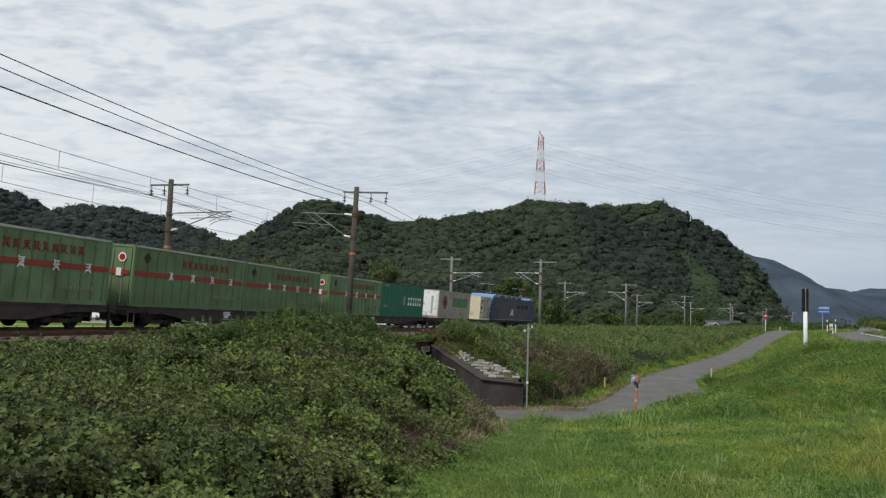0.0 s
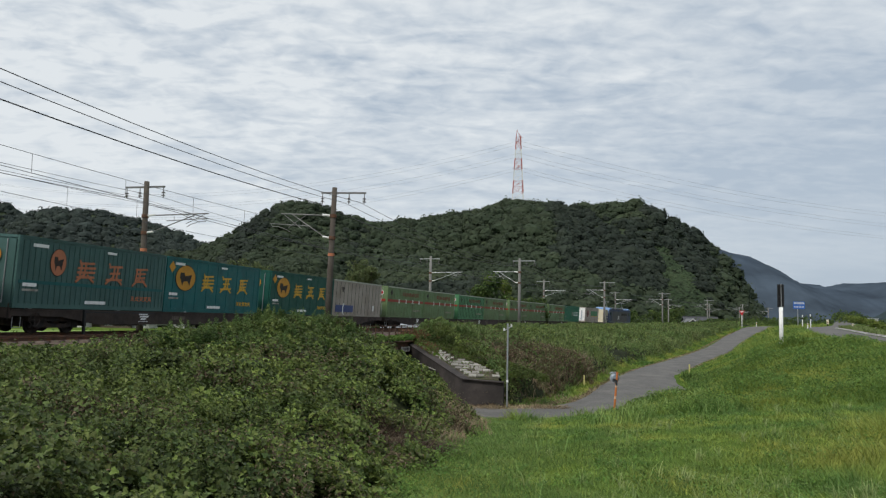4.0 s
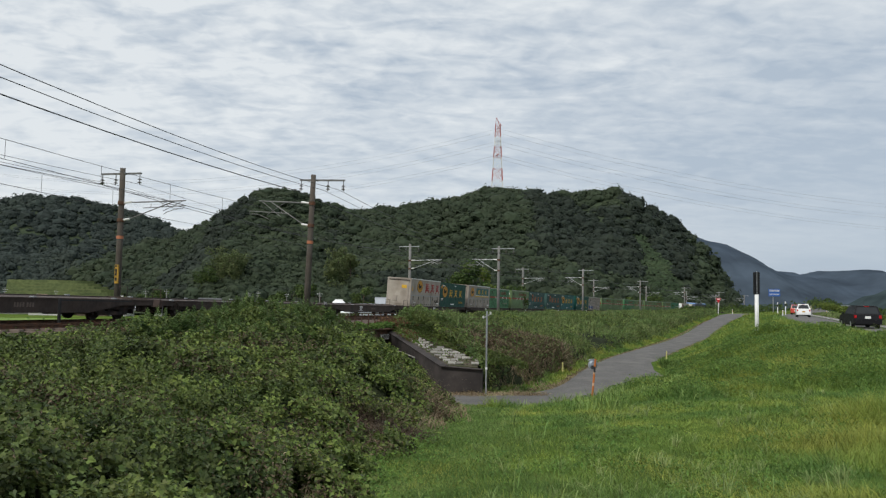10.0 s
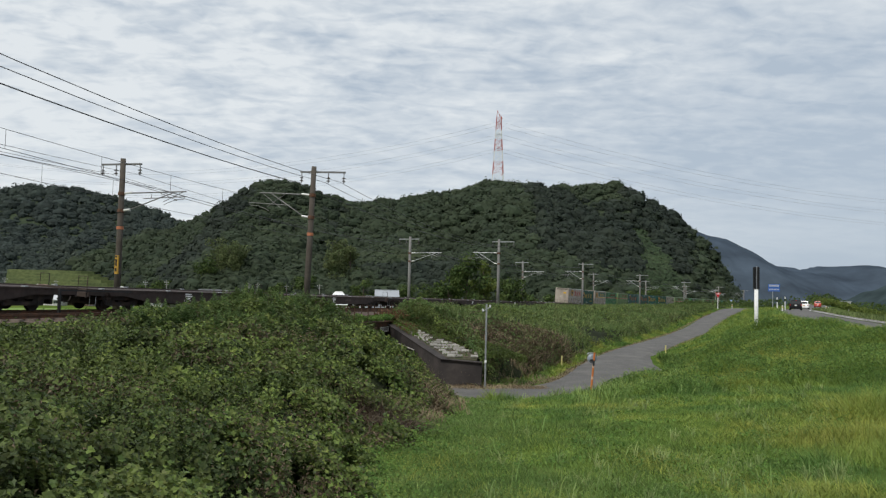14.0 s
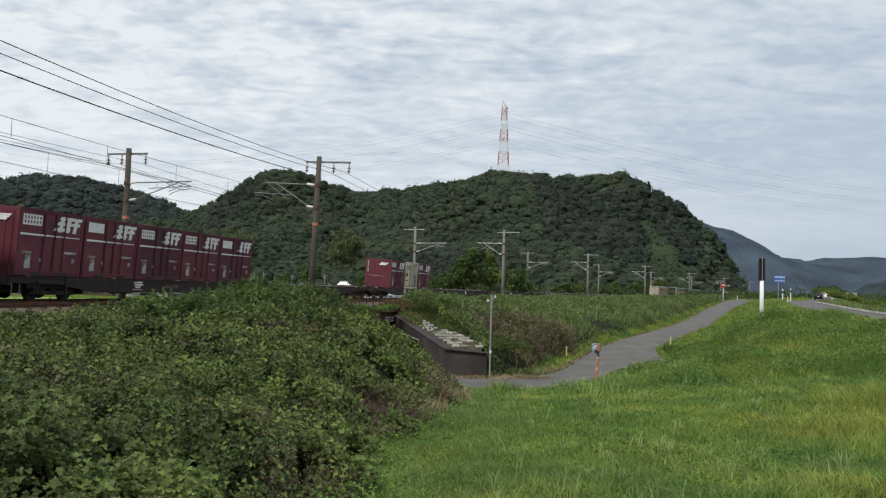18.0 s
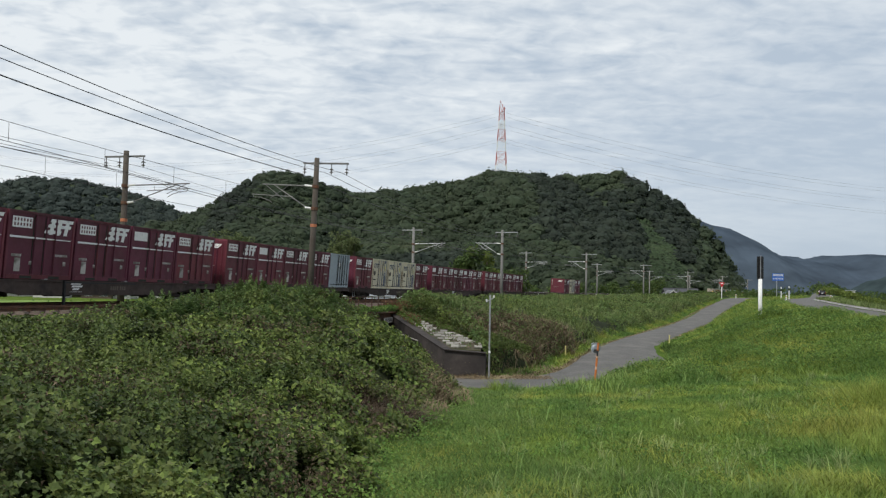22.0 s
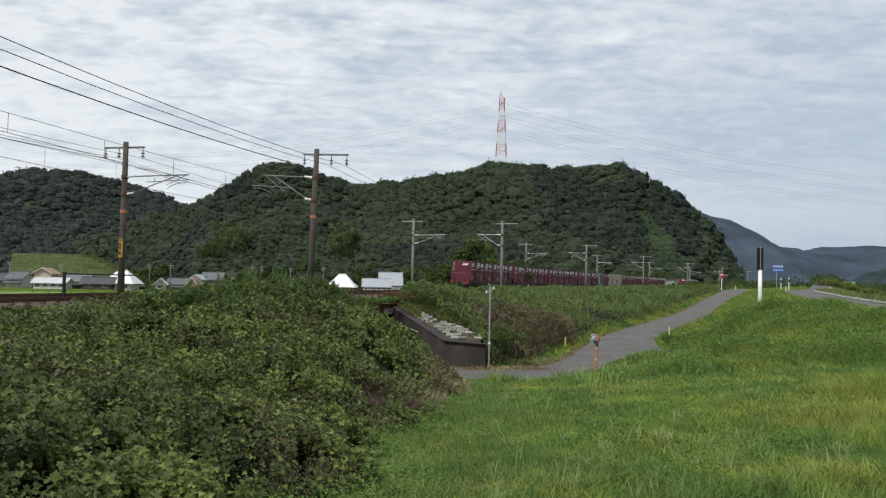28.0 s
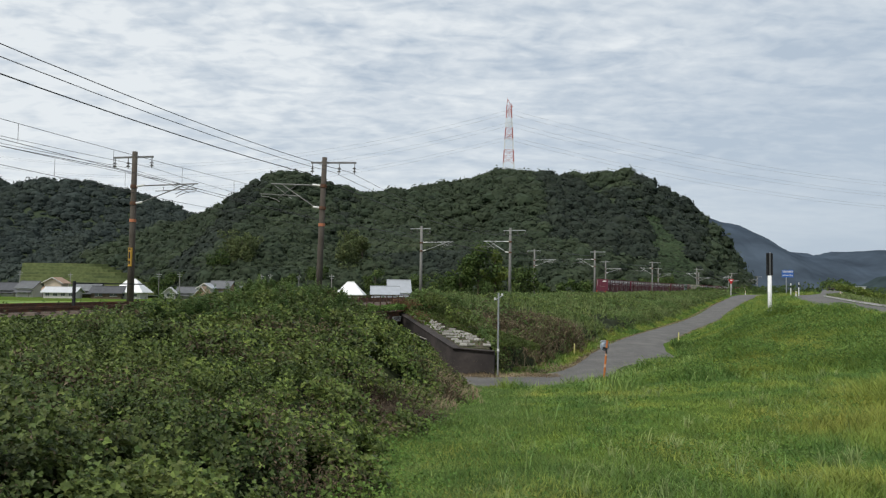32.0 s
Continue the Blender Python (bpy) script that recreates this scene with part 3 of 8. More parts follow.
def hill_height(ridge, front, back, base, x, y):
    """A wooded ridge along x: its crest line is given by (x, y, z) points, and it falls off to both sides."""
    rx, ry, rz = zip(*ridge)
    cy, cz = np.interp(x, rx, ry), np.interp(x, rx, rz)
    d = y - cy
    f = np.where(d < 0, np.clip(1 + d / np.interp(x, rx, front), 0, 1), np.clip(1 - d / back, 0, 1))
    f = f ** 0.85
    spur = 0.62 * vn((x + 0.35 * y) / 34 + 7, y / 130 + 3) + 0.38 * vn((x - 0.3 * y) / 17 + 2, y / 60 + 9)
    gul = 1 - 0.62 * f * (1 - f) * 4 * (spur - 0.35) * np.clip((1 - f) * 3, 0, 1)
    return base + np.maximum(cz - base, 0) * f * gul


def creeper_share(x, y, front_share):
    """How far the open slope on the hill's right is overgrown by creepers instead of trees."""
    d = (x / np.maximum(y, 1) - (0.292 - 0.075 * front_share)) / (0.024 * (1.25 - front_share))
    return np.exp(-d * d) * (front_share < 0.62)


def wooded_hill(name, label, ridge, front, back, base, spacing, size, seed, material, open_slope=False):
    xs = np.linspace(ridge[0][0], ridge[-1][0], 90)
    ylo = min(q[1] for q in ridge) - max(front)
    ys = np.linspace(ylo, max(q[1] for q in ridge) + back, 60)
    X, Y = np.meshgrid(xs, ys)
    Z = hill_height(ridge, front, back, base, X, Y) - 0.3
    nx, ny = len(xs), len(ys)
    k = (np.arange(ny - 1)[:, None] * nx + np.arange(nx - 1)[None]).ravel()
    hill = raw(name, np.stack([X, Y, Z], -1).reshape(-1, 3), np.stack([k, k + 1, k + nx + 1, k + nx], 1), M_WOODFLOOR, True)
    tagged(hill, label, "hill", kind="structure")
    r = np.random.RandomState(seed)
    pts = []
    for gx_ in np.arange(ridge[0][0], ridge[-1][0], spacing):
        ridge_y = np.interp(gx_, [q[0] for q in ridge], [q[1] for q in ridge])
        fr = np.interp(gx_, [q[0] for q in ridge], front)
        for gy_ in np.arange(ridge_y - fr, ridge_y + 9, spacing):
            pts.append((gx_ + r.uniform(-0.7, 0.7) * spacing, gy_ + r.uniform(-0.7, 0.7) * spacing))
    pts = np.array(pts)
    z = hill_height(ridge, front, back, base, pts[:, 0], pts[:, 1])
    keep = z > base + 0.6
    pts, z = pts[keep], z[keep]
    n = len(pts)
    rad = size * (0.60 + 1.05 * r.rand(n) ** 3.0) * (0.75 + 0.5 * vn(pts[:, 0] / 22, pts[:, 1] / 22))
    if open_slope:
        share = (z - base) / np.maximum(np.interp(pts[:, 0], [q[0] for q in ridge], [q[2] for q in ridge]) - base, 1)
        creep = creeper_share(pts[:, 0], pts[:, 1], share) > 0.35 + 0.3 * r.rand(n)
        cx_, cy_ = pts[creep, 0], pts[creep, 1]
        k = 26
        sx_ = (cx_[:, None] + r.uniform(-2.2, 2.2, (len(cx_), k))).ravel()
        sy_ = (cy_[:, None] + r.uniform(-2.2, 2.2, (len(cx_), k))).ravel()
        sz_ = hill_height(ridge, front, back, base, sx_, sy_) - 0.4 + 1.1 * vn(sx_ / 2.4, sy_ / 2.4)
        cc = np.stack([sx_, sy_, sz_], -1)
        up_ = np.stack([0.35 * r.randn(len(sx_)), -0.6 + 0.35 * r.randn(len(sx_)), np.ones(len(sx_))], -1)
        aa = np.cross(up_, r.randn(len(sx_), 3))
        aa /= np.linalg.norm(aa, axis=1, keepdims=True)
        bb = np.cross(up_, aa)
        bb /= np.linalg.norm(bb, axis=1, keepdims=True)
        ss = (0.45 + 0.45 * r.rand(len(sx_), 1))
        tv = np.stack([cc + aa * ss, cc - aa * ss * 0.6 + bb * ss, cc - aa * ss * 0.6 - bb * ss], 1).reshape(-1, 3)
        tagged(raw("creepers", tv, np.arange(len(tv)).reshape(-1, 3), M_CREEPER), "light green creepers covering an open slope of the hill", "creepers", kind="stuff")
        pts, z, rad, n = pts[~creep], z[~creep], rad[~creep], int((~creep).sum())
    # crowns made of a few uneven lobes
    bm = bmesh.new()
    bmesh.ops.create_icosphere(bm, subdivisions=2, radius=1)
    bv = np.array([v.co[:] for v in bm.verts])
    bf = np.array([[v.index for v in f.verts] for f in bm.faces if f.calc_center_median().z > -0.25])
    bm.free()
    nv = len(bv)
    ang = r.rand(n) * 6.28
    ca, sa = np.cos(ang)[:, None], np.sin(ang)[:, None]
    lob = np.zeros((n, nv))
    for j in range(5):
        ld = r.randn(n, 3)
        ld[:, 2] = np.abs(ld[:, 2]) * 0.8
        ld /= np.linalg.norm(ld, axis=1, keepdims=True)
        lob = np.maximum(lob, np.clip(ld @ bv.T - 0.45, 0, 1))
    wob = 0.80 + 0.50 * lob + 0.18 * (r.rand(n, nv) - 0.5)
    bx, by, bz = bv[:, 0][None] * wob, bv[:, 1][None] * wob, bv[:, 2][None] * wob
    tall = (0.60 + 0.42 * r.rand(n) ** 2)[:, None]
    V = np.stack([(bx * ca - by * sa) * rad[:, None] + pts[:, 0:1], (bx * sa + by * ca) * rad[:, None] + pts[:, 1:2], bz * rad[:, None] * tall + z[:, None] - rad[:, None] * 0.18], -1)
    # leaf tufts that lie on the lobes
    q = 52
    pick = r.choice(np.nonzero(bv[:, 2] > -0.3)[0], (n, q))
    c = V[np.arange(n)[:, None], pick]
    ctr = np.stack([pts[:, 0], pts[:, 1], z - rad * 0.18], -1)[:, None]
    d = c - ctr
    d /= np.linalg.norm(d, axis=-1, keepdims=True) + 1e-9
    c = c + r.randn(n, q, 3) * 0.12 * rad[:, None, None] + d * 0.06 * rad[:, None, None]
    nrm = 1.0 * d + 0.28 * r.randn(n, q, 3) + np.array([0, -0.15, 0.25])
    a = np.cross(nrm, r.randn(n, q, 3))
    a /= np.linalg.norm(a, axis=-1, keepdims=True) + 1e-9
    b = np.cross(nrm, a)
    b /= np.linalg.norm(b, axis=-1, keepdims=True) + 1e-9
    ls = (0.13 + 0.20 * r.rand(n, q, 1) ** 2) * rad[:, None, None]
    tri = np.stack([c + a * ls, c - a * ls * 0.6 + b * ls * 0.9, c - a * ls * 0.5 - b * ls * 0.9], 2)
    # crowns in a darker colour: noise stands, plus shade painted into the right-centre slope
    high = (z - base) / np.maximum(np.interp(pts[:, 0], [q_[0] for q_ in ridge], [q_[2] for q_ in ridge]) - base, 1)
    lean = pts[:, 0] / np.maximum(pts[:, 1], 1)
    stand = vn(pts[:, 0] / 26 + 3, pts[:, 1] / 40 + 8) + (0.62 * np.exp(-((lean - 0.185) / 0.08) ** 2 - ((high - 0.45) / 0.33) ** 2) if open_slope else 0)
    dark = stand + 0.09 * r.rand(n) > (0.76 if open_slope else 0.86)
    for sel, m_, lb in ((~dark, material, "dense dark green broadleaf woods covering the hill"), (dark, M_WOODDARK, "stands of trees painted darker on the hill")):
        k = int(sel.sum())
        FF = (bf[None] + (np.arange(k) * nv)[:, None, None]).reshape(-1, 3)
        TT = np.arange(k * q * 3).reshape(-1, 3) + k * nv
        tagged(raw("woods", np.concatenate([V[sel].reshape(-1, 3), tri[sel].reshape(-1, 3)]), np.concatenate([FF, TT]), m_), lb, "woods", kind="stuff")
    return hill


RIDGE_MAIN = ((-205, 400, 8), (-175, 404, 22), (-150, 408, 33), (-133.3, 415, 39), (-122.8, 415, 44.2), (-113.5, 415, 49.6), (-99, 415, 59.2), (-91.6, 415, 62), (-84.4, 415, 63.6), (-77.2, 415, 62.6), (-69, 415, 60.4), (-55.9, 415, 56), (-48.6, 415, 53.4), (-39.4, 415, 53), (-28.1, 415, 53.5), (-11.7, 415, 56.7), (4.7, 415, 60.5), (18.2, 415, 63.4), (26.8, 415, 64.8), (45.3, 415, 65.1), (54.6, 415, 64.2), (64.4, 415, 63.2), (73.9, 415, 65.1), (86.9, 415, 65.4), (96.2, 415, 63), (105.5, 415, 58.5), (114.5, 415, 54.1), (123.8, 415, 47.6), (131.3, 415, 41.4), (138.2, 415, 33.1), (143.6, 415, 25.4), (146.2, 415, 18), (149, 415, 11.5), (152, 415, 5))
FRONT_MAIN = (20, 34, 52, 66, 78, 90, 108, 116, 120, 124, 125, 125, 125, 125, 125, 125, 125, 125, 125, 125, 122, 118, 112, 106, 98, 88, 78, 64, 50, 38, 28, 20, 14, 8)
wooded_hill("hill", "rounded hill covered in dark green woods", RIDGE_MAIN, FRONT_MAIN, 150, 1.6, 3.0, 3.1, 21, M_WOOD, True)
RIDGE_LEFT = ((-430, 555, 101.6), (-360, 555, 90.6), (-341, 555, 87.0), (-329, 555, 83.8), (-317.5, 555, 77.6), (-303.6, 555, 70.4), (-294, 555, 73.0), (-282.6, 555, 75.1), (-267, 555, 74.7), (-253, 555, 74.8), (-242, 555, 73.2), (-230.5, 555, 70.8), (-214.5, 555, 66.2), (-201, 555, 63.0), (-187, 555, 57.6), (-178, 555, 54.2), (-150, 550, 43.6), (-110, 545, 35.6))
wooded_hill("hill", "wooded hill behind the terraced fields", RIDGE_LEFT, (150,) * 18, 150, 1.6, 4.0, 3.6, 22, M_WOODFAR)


def far_range(name, y, crest, material, seed, label):
    """A distant mountain chain as a lit mesh with spurs."""
    r = np.random.RandomState(seed)
    xs = np.linspace(crest[0][0], crest[-1][0], 520)
    cz = np.interp(xs, [q[0] for q in crest], [q[1] for q in crest])
    rows = []
    for j in range(14):
        t = j / 13
        zz = cz * (1 - (1 - t) ** 1.6) + (vn(xs / 60 + 3, np.full(xs.shape, j * 1.3)) - 0.5) * 16 * t * (1 - t) * 2 + (vn(xs / 9, np.full(xs.shape, j * 2.1)) - 0.5) * (2.5 + 3 * (1 - t))
        rows.append(np.stack([xs, y + (t - 1) * 500 + (vn(xs / 90, np.full(xs.shape, 5.0)) - 0.5) * 160, zz], -1))
    V = np.concatenate(rows)
    n = len(xs)
    k = (np.arange(13)[:, None] * n + np.arange(n - 1)[None]).ravel()
    ob = raw(name, V, np.stack([k, k + 1, k + n + 1, k + n], 1), material, True)
    return tagged(ob, label, "mountain", kind="structure")


# distance haze is painted into both forest colours as a blue-grey tint
M_FAR = plant_mat("haze_tinted_forest", (0.054, 0.074, 0.094), (0.060, 0.081, 0.101), scale=0.004, fine=0.012, trans=0, rand=0, rough=1.0, spec=0.0)
M_SPUR = plant_mat("haze_tinted_spur_forest", (0.036, 0.052, 0.054), (0.042, 0.060, 0.062), scale=0.012, fine=0.05, trans=0, rand=0, rough=1.0, spec=0.0)
far_range("mountain", 2300, ((300, 330), (560, 270), (680, 228), (742, 207), (780, 200), (800, 192), (822, 180), (860, 158), (900, 138), (931, 126), (982, 123.5), (1005, 118), (1022, 113), (1054, 120), (1075, 124), (1094, 128.7), (1118, 127), (1142, 128), (1166, 128.6), (1190, 124), (1214, 120), (1250, 110), (1320, 98), (1420, 90), (1800, 120)), M_FAR, 31, "forested mountain range with blue-grey haze painted in")
far_range("mountain", 1000, ((470, 3), (505, 26), (540, 42), (600, 60), (700, 85), (900, 110)), M_SPUR, 32, "dark forested mountain spur, haze painted into its colour")

# ---- plants ----
M_KUDZU = plant_mat("vine_leaves", (0.056, 0.082, 0.022), (0.104, 0.135, 0.035), (0.152, 0.170, 0.046), scale=0.6, fine=1.6, deep=0.45, trans=0.2, rand=0.38, rough=0.52, spec=0.22)
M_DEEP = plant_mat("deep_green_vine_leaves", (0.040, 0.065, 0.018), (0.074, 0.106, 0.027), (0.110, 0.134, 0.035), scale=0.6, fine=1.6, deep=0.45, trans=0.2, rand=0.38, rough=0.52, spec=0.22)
M_YOUNG = plant_mat("young_vine_leaves", (0.115, 0.170, 0.042), (0.190, 0.245, 0.062), scale=0.9, fine=3, trans=0.3, rand=0.3, rough=0.6, spec=0.2)
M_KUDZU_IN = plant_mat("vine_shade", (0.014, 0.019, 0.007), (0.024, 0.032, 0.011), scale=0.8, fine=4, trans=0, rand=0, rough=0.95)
M_DEAD = plant_mat("withered_vines", (0.092, 0.070, 0.044), (0.155, 0.122, 0.078), (0.25, 0.21, 0.14), scale=0.9, fine=5, trans=0.1, rand=0.5)
M_GRASS = plant_mat("grass_blades", (0.112, 0.205, 0.050), (0.205, 0.285, 0.058), (0.300, 0.325, 0.072), scale=0.55, fine=2.2, stretch=0.5, trans=0.42, rand=0.28, rough=0.6, steps=(0.38, 0.52, 0.66))
M_STRAW = plant_mat("pale_grass", (0.16, 0.25, 0.07), (0.24, 0.33, 0.10), scale=0.8, fine=3, trans=0.25, rand=0.3)
M_DRY = plant_mat("dry_grass", (0.20, 0.150, 0.090), (0.32, 0.255, 0.160), scale=0.9, fine=4, trans=0.15, rand=0.35)
M_WEED = plant_mat("tall_weeds", (0.092, 0.170, 0.042), (0.155, 0.245, 0.060), scale=0.5, fine=3, trans=0.28, rand=0.4, rough=0.6)
pr = np.random.RandomState(77)


def offset_of(x, y):
    """Distance to the right of the far track."""
    o = np.argsort(_Y)
    return (x - np.interp(y, _Y[o], _X[o])) * np.cos(np.interp(y, _Y[o], _P[o]))


def vine_edge(y):
    """The line where the vines end and the mown grass begins."""
    return np.interp(y, (-60, 0, 8, 12, 16, 26, 36, 40, 43, 45.4, 45.5, 50, 62, 68, 100, 130, 150, 175, 400), (-4, -1.36, -1.06, -0.74, -0.36, 0.38, 0.5, -0.3, -1.9, -4.2, 3.3, 5.3, 11.9, 14.3, 28.4, 41.5, 51.7, 66, 180)) - 1.1 * np.clip((y - 54) / 8, 0, 1) + 0.24 * np.sin(y * 0.9) + 0.2 * np.sin(y * 2.3 + 1)


def cushions(x, y, seed):
    """Rounded cushions of about one unit, with creases between them."""
    best = np.full(np.shape(x), 9.0)
    xi, yi = np.floor(x).astype(int), np.floor(y).astype(int)
    for a in (-1, 0, 1):
        for b in (-1, 0, 1):
            i, j = xi + a, yi + b
            px, py = i + _lat[(i + seed) % 64, j % 64], j + _lat[i % 64, (j + seed + 17) % 64]
            best = np.minimum(best, (x - px) ** 2 + (y - py) ** 2)
    return np.sqrt(np.clip(1 - best / 0.75, 0, 1))


BARE = (-1.0, 16.2)


def bare_share(x, y):
    """The hollow where leaves have fallen away from the stems."""
    u, v = 0.64 * (x - BARE[0]) - 0.77 * (y - BARE[1]), 0.77 * (x - BARE[0]) + 0.64 * (y - BARE[1])
    return np.exp(-(u * u / 1.0 + v * v / 2.2)) * (x > -0.13 * y + 0.25)


def vine_top(x, y):
    """Height of the vine canopy over the ground."""
    off = offset_of(x, y)
    far_ = smooth(9, 15, y) * (1 - smooth(45, 60, y))
    lump = 0.50 * vn(x / 2.6 + 9, y / 2.6 + 4) + 0.66 * cushions(x / 1.0, y / 1.0, 3) + 0.24 * far_ * (cushions(x / 1.5 + 5, y / 2.1 + 3, 21) - 0.55) - 0.16 + 0.18 * vn(x / 0.8, y / 0.8 + 30) + 0.14 * cushions(x / 0.42, y / 0.42, 8)
    t = 0.10 + 1.15 * lump
    edge = np.clip((vine_edge(y) - x) / np.where(y < 20, 2.4, np.where(y < 45, 2.0, 1.1)), 0, 1)
    bank = np.clip((off - 6.6) / np.where(y < 33, 2.2, 1.6), 0, 1)
    d, _ = seg_dist(x, y, LANE)
    corridor = np.where((y > 42) & (y < 86) & (x < 3), np.clip((d - 2.4) / 1.8, 0, 1), np.clip((d - 2.0) / 1.5, 0, 1))
    low = np.where(y > 60, 0.75, 1.0) * (1 - 0.30 * np.clip((31 - y) / 5, 0, 1) * np.clip((13.5 - off) / 3, 0, 1))
    low = low * np.interp(y, (19, 22, 26, 28), (0.68, 0.72, 0.95, 1.0))
    low = low * (1 - 0.52 * smooth(0.37, 0.47, -x / np.maximum(y, 1)) * np.clip((11 - off) / 2.5, 0, 1))
    return relief(x, y) + t * np.sqrt(bank) * edge ** 0.62 * (1 - 0.5 * np.clip(1.4 * bare_share(x, y), 0, 1)) * corridor * low - 0.06 * (1 - edge * bank * corridor)


def in_vines(x, y):
    d, _ = seg_dist(x, y, LANE)
    slabs = (y > 45.2) & (y < 55.2) & (x < 2.45 - (y - 46) * 0.391) & (x > -0.3 - (y - 46) * 0.391)
    return (offset_of(x, y) > 6.0) & (x < vine_edge(y)) & ~((y > 41) & (d < 2.5)) & ~slabs


LOBED = ((-0.36, 0.0), (-0.52, 0.30), (-0.06, 0.56), (0.12, 0.27), (0.66, 0.0), (0.12, -0.27), (-0.06, -0.56), (-0.52, -0.30))


def leaf_sheet(name, x, y, z, size, tilt, material, label, category, wide=0.75, up=1.0, fold=0.25, lobed=False, slope=None):
    """Many folded pointed leaves, one island each."""
    n = len(x)
    nrm = np.stack([pr.randn(n) * tilt + 0.15, pr.randn(n) * tilt - 0.25, np.full(n, up)], -1)
    if slope is not None:
        nrm[:, 0] -= slope[0]
        nrm[:, 1] -= slope[1]
    nrm /= np.linalg.norm(nrm, axis=1, keepdims=True)
    a = np.cross(nrm, pr.randn(n, 3))
    a /= np.linalg.norm(a, axis=1, keepdims=True) + 1e-9
    b = np.cross(nrm, a)
    s = size[:, None]
    c = np.stack([x, y, z], -1)
    if lobed:
        ring = [c + a * s * p * 1.1 + b * s * q * 1.15 + nrm * s * (0.22 * abs(q) * 2 - 0.16 * max(p, 0) + pr.uniform(-0.05, 0.05, (n, 1))) for p, q in LOBED]
        V = np.stack(ring, 1).reshape(-1, 3)
        k = np.arange(n)[:, None] * 8
        F = np.concatenate([k + [0, i, i + 1] for i in range(1, 7)], 1).reshape(-1, 3)
    else:
        base, tip = c - a * s * 0.55, c + a * s * 0.6 - nrm * s * 0.18
        l_ = c - a * s * 0.1 + b * s * wide * 0.62 + nrm * s * fold
        r_ = c - a * s * 0.1 - b * s * wide * 0.62 + nrm * s * fold
        V = np.stack([base, r_, tip, l_], 1).reshape(-1, 3)
        k = np.arange(n)[:, None] * 4
        F = np.concatenate([k + [0, 1, 2], k + [0, 2, 3]], 1).reshape(-1, 3)
    ob = raw(name, V, F, material)
    return tagged(ob, label, category, kind="stuff")


def thinning(n, lo, hi, power):
    """Distances that grow sparser with the given power."""
    k = 1 - power
    return (lo ** k + pr.rand(n) * (hi ** k - lo ** k)) ** (1 / k)


def spots(x0, x1, y0, y1, n):
    return pr.uniform(x0, x1, n), pr.uniform(y0, y1, n)


# inner body of the vines: a near-black sheet painted as the shade between leaves
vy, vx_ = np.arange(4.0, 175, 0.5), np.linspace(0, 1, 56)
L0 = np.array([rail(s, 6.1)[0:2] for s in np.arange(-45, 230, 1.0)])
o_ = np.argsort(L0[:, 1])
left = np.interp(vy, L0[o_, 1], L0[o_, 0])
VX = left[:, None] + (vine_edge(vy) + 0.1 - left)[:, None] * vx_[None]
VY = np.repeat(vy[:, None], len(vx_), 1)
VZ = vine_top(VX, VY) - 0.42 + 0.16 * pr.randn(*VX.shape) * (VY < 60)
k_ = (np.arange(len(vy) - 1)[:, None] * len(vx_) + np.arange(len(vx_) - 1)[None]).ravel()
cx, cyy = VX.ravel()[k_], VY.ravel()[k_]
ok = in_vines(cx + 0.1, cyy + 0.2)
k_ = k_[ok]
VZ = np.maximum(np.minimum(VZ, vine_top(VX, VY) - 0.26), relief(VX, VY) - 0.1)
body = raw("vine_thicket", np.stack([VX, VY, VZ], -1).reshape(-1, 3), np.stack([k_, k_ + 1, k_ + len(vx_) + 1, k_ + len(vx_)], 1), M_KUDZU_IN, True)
tagged(body, "near-black sheet painted as the shade inside the vines", "vines", kind="stuff")


def dead_share(x, y):
    """Where the vines have withered."""
    foot = np.clip(1 - (vine_edge(y) - x) / 2.1, 0, 1)
    n1 = vn(x / 1.1 + 20, y / 1.1 + 11)
    share = np.clip(foot * 1.7 * (n1 - 0.22), 0, 0.75) * np.where(y < 62, 0.95, 0.3)
    share = np.maximum(share, np.where((n1 > 0.80), 0.40, 0.004))
    b = np.exp(-((x - 5.5) ** 2 + (y - 54) ** 2) / 22) + np.exp(-((x - 9) ** 2 + (y - 60) ** 2) / 14)
    b = b + np.exp(-((x + 3.8) ** 2 + (y - 9.3) ** 2) / 0.6) + 0.45 * np.exp(-((x + 2.2) ** 2 + (y - 42) ** 2) / 9) + 0.5 * np.exp(-((x + 4.6) ** 2 + (y - 24) ** 2) / 3)
    return np.maximum(share, np.clip(b, 0, 0.85))


lx, ly = [], []
for y0, y1, n_ in ((3.5, 7, 105000), (7, 12, 175000), (12, 20, 190000), (20, 32, 150000), (32, 60, 130000), (60, 178, 170000)):
    y = y0 + (y1 - y0) * pr.rand(n_)
    L1 = np.maximum(np.interp(y, L0[o_, 1], L0[o_, 0]), -0.60 * y - 1.5)
    wid = vine_edge(y) + 0.3 - L1
    keep = pr.rand(n_) < wid / max(wid.max(), 1)
    y, L1, wid = y[keep], L1[keep], wid[keep]
    x = L1 + wid * pr.rand(len(y))
    keep = in_vines(x, y) & (vn(x / (0.16 + 0.008 * y), y / (0.16 + 0.008 * y)) + 0.22 * pr.rand(len(x)) > np.where(y < 12, 0.515, 0.485)) & (vn(x / (0.42 + 0.012 * y) + 70, y / (0.5 + 0.015 * y) + 12) > 0.16 + 0.08 * smooth(9, 13, y)) & (pr.rand(len(x)) > 0.97 * np.clip(1.5 * bare_share(x, y), 0, 1))
    lx.append(x[keep]), ly.append(y[keep])
x, y = np.concatenate(lx), np.concatenate(ly)
top = vine_top(x, y)
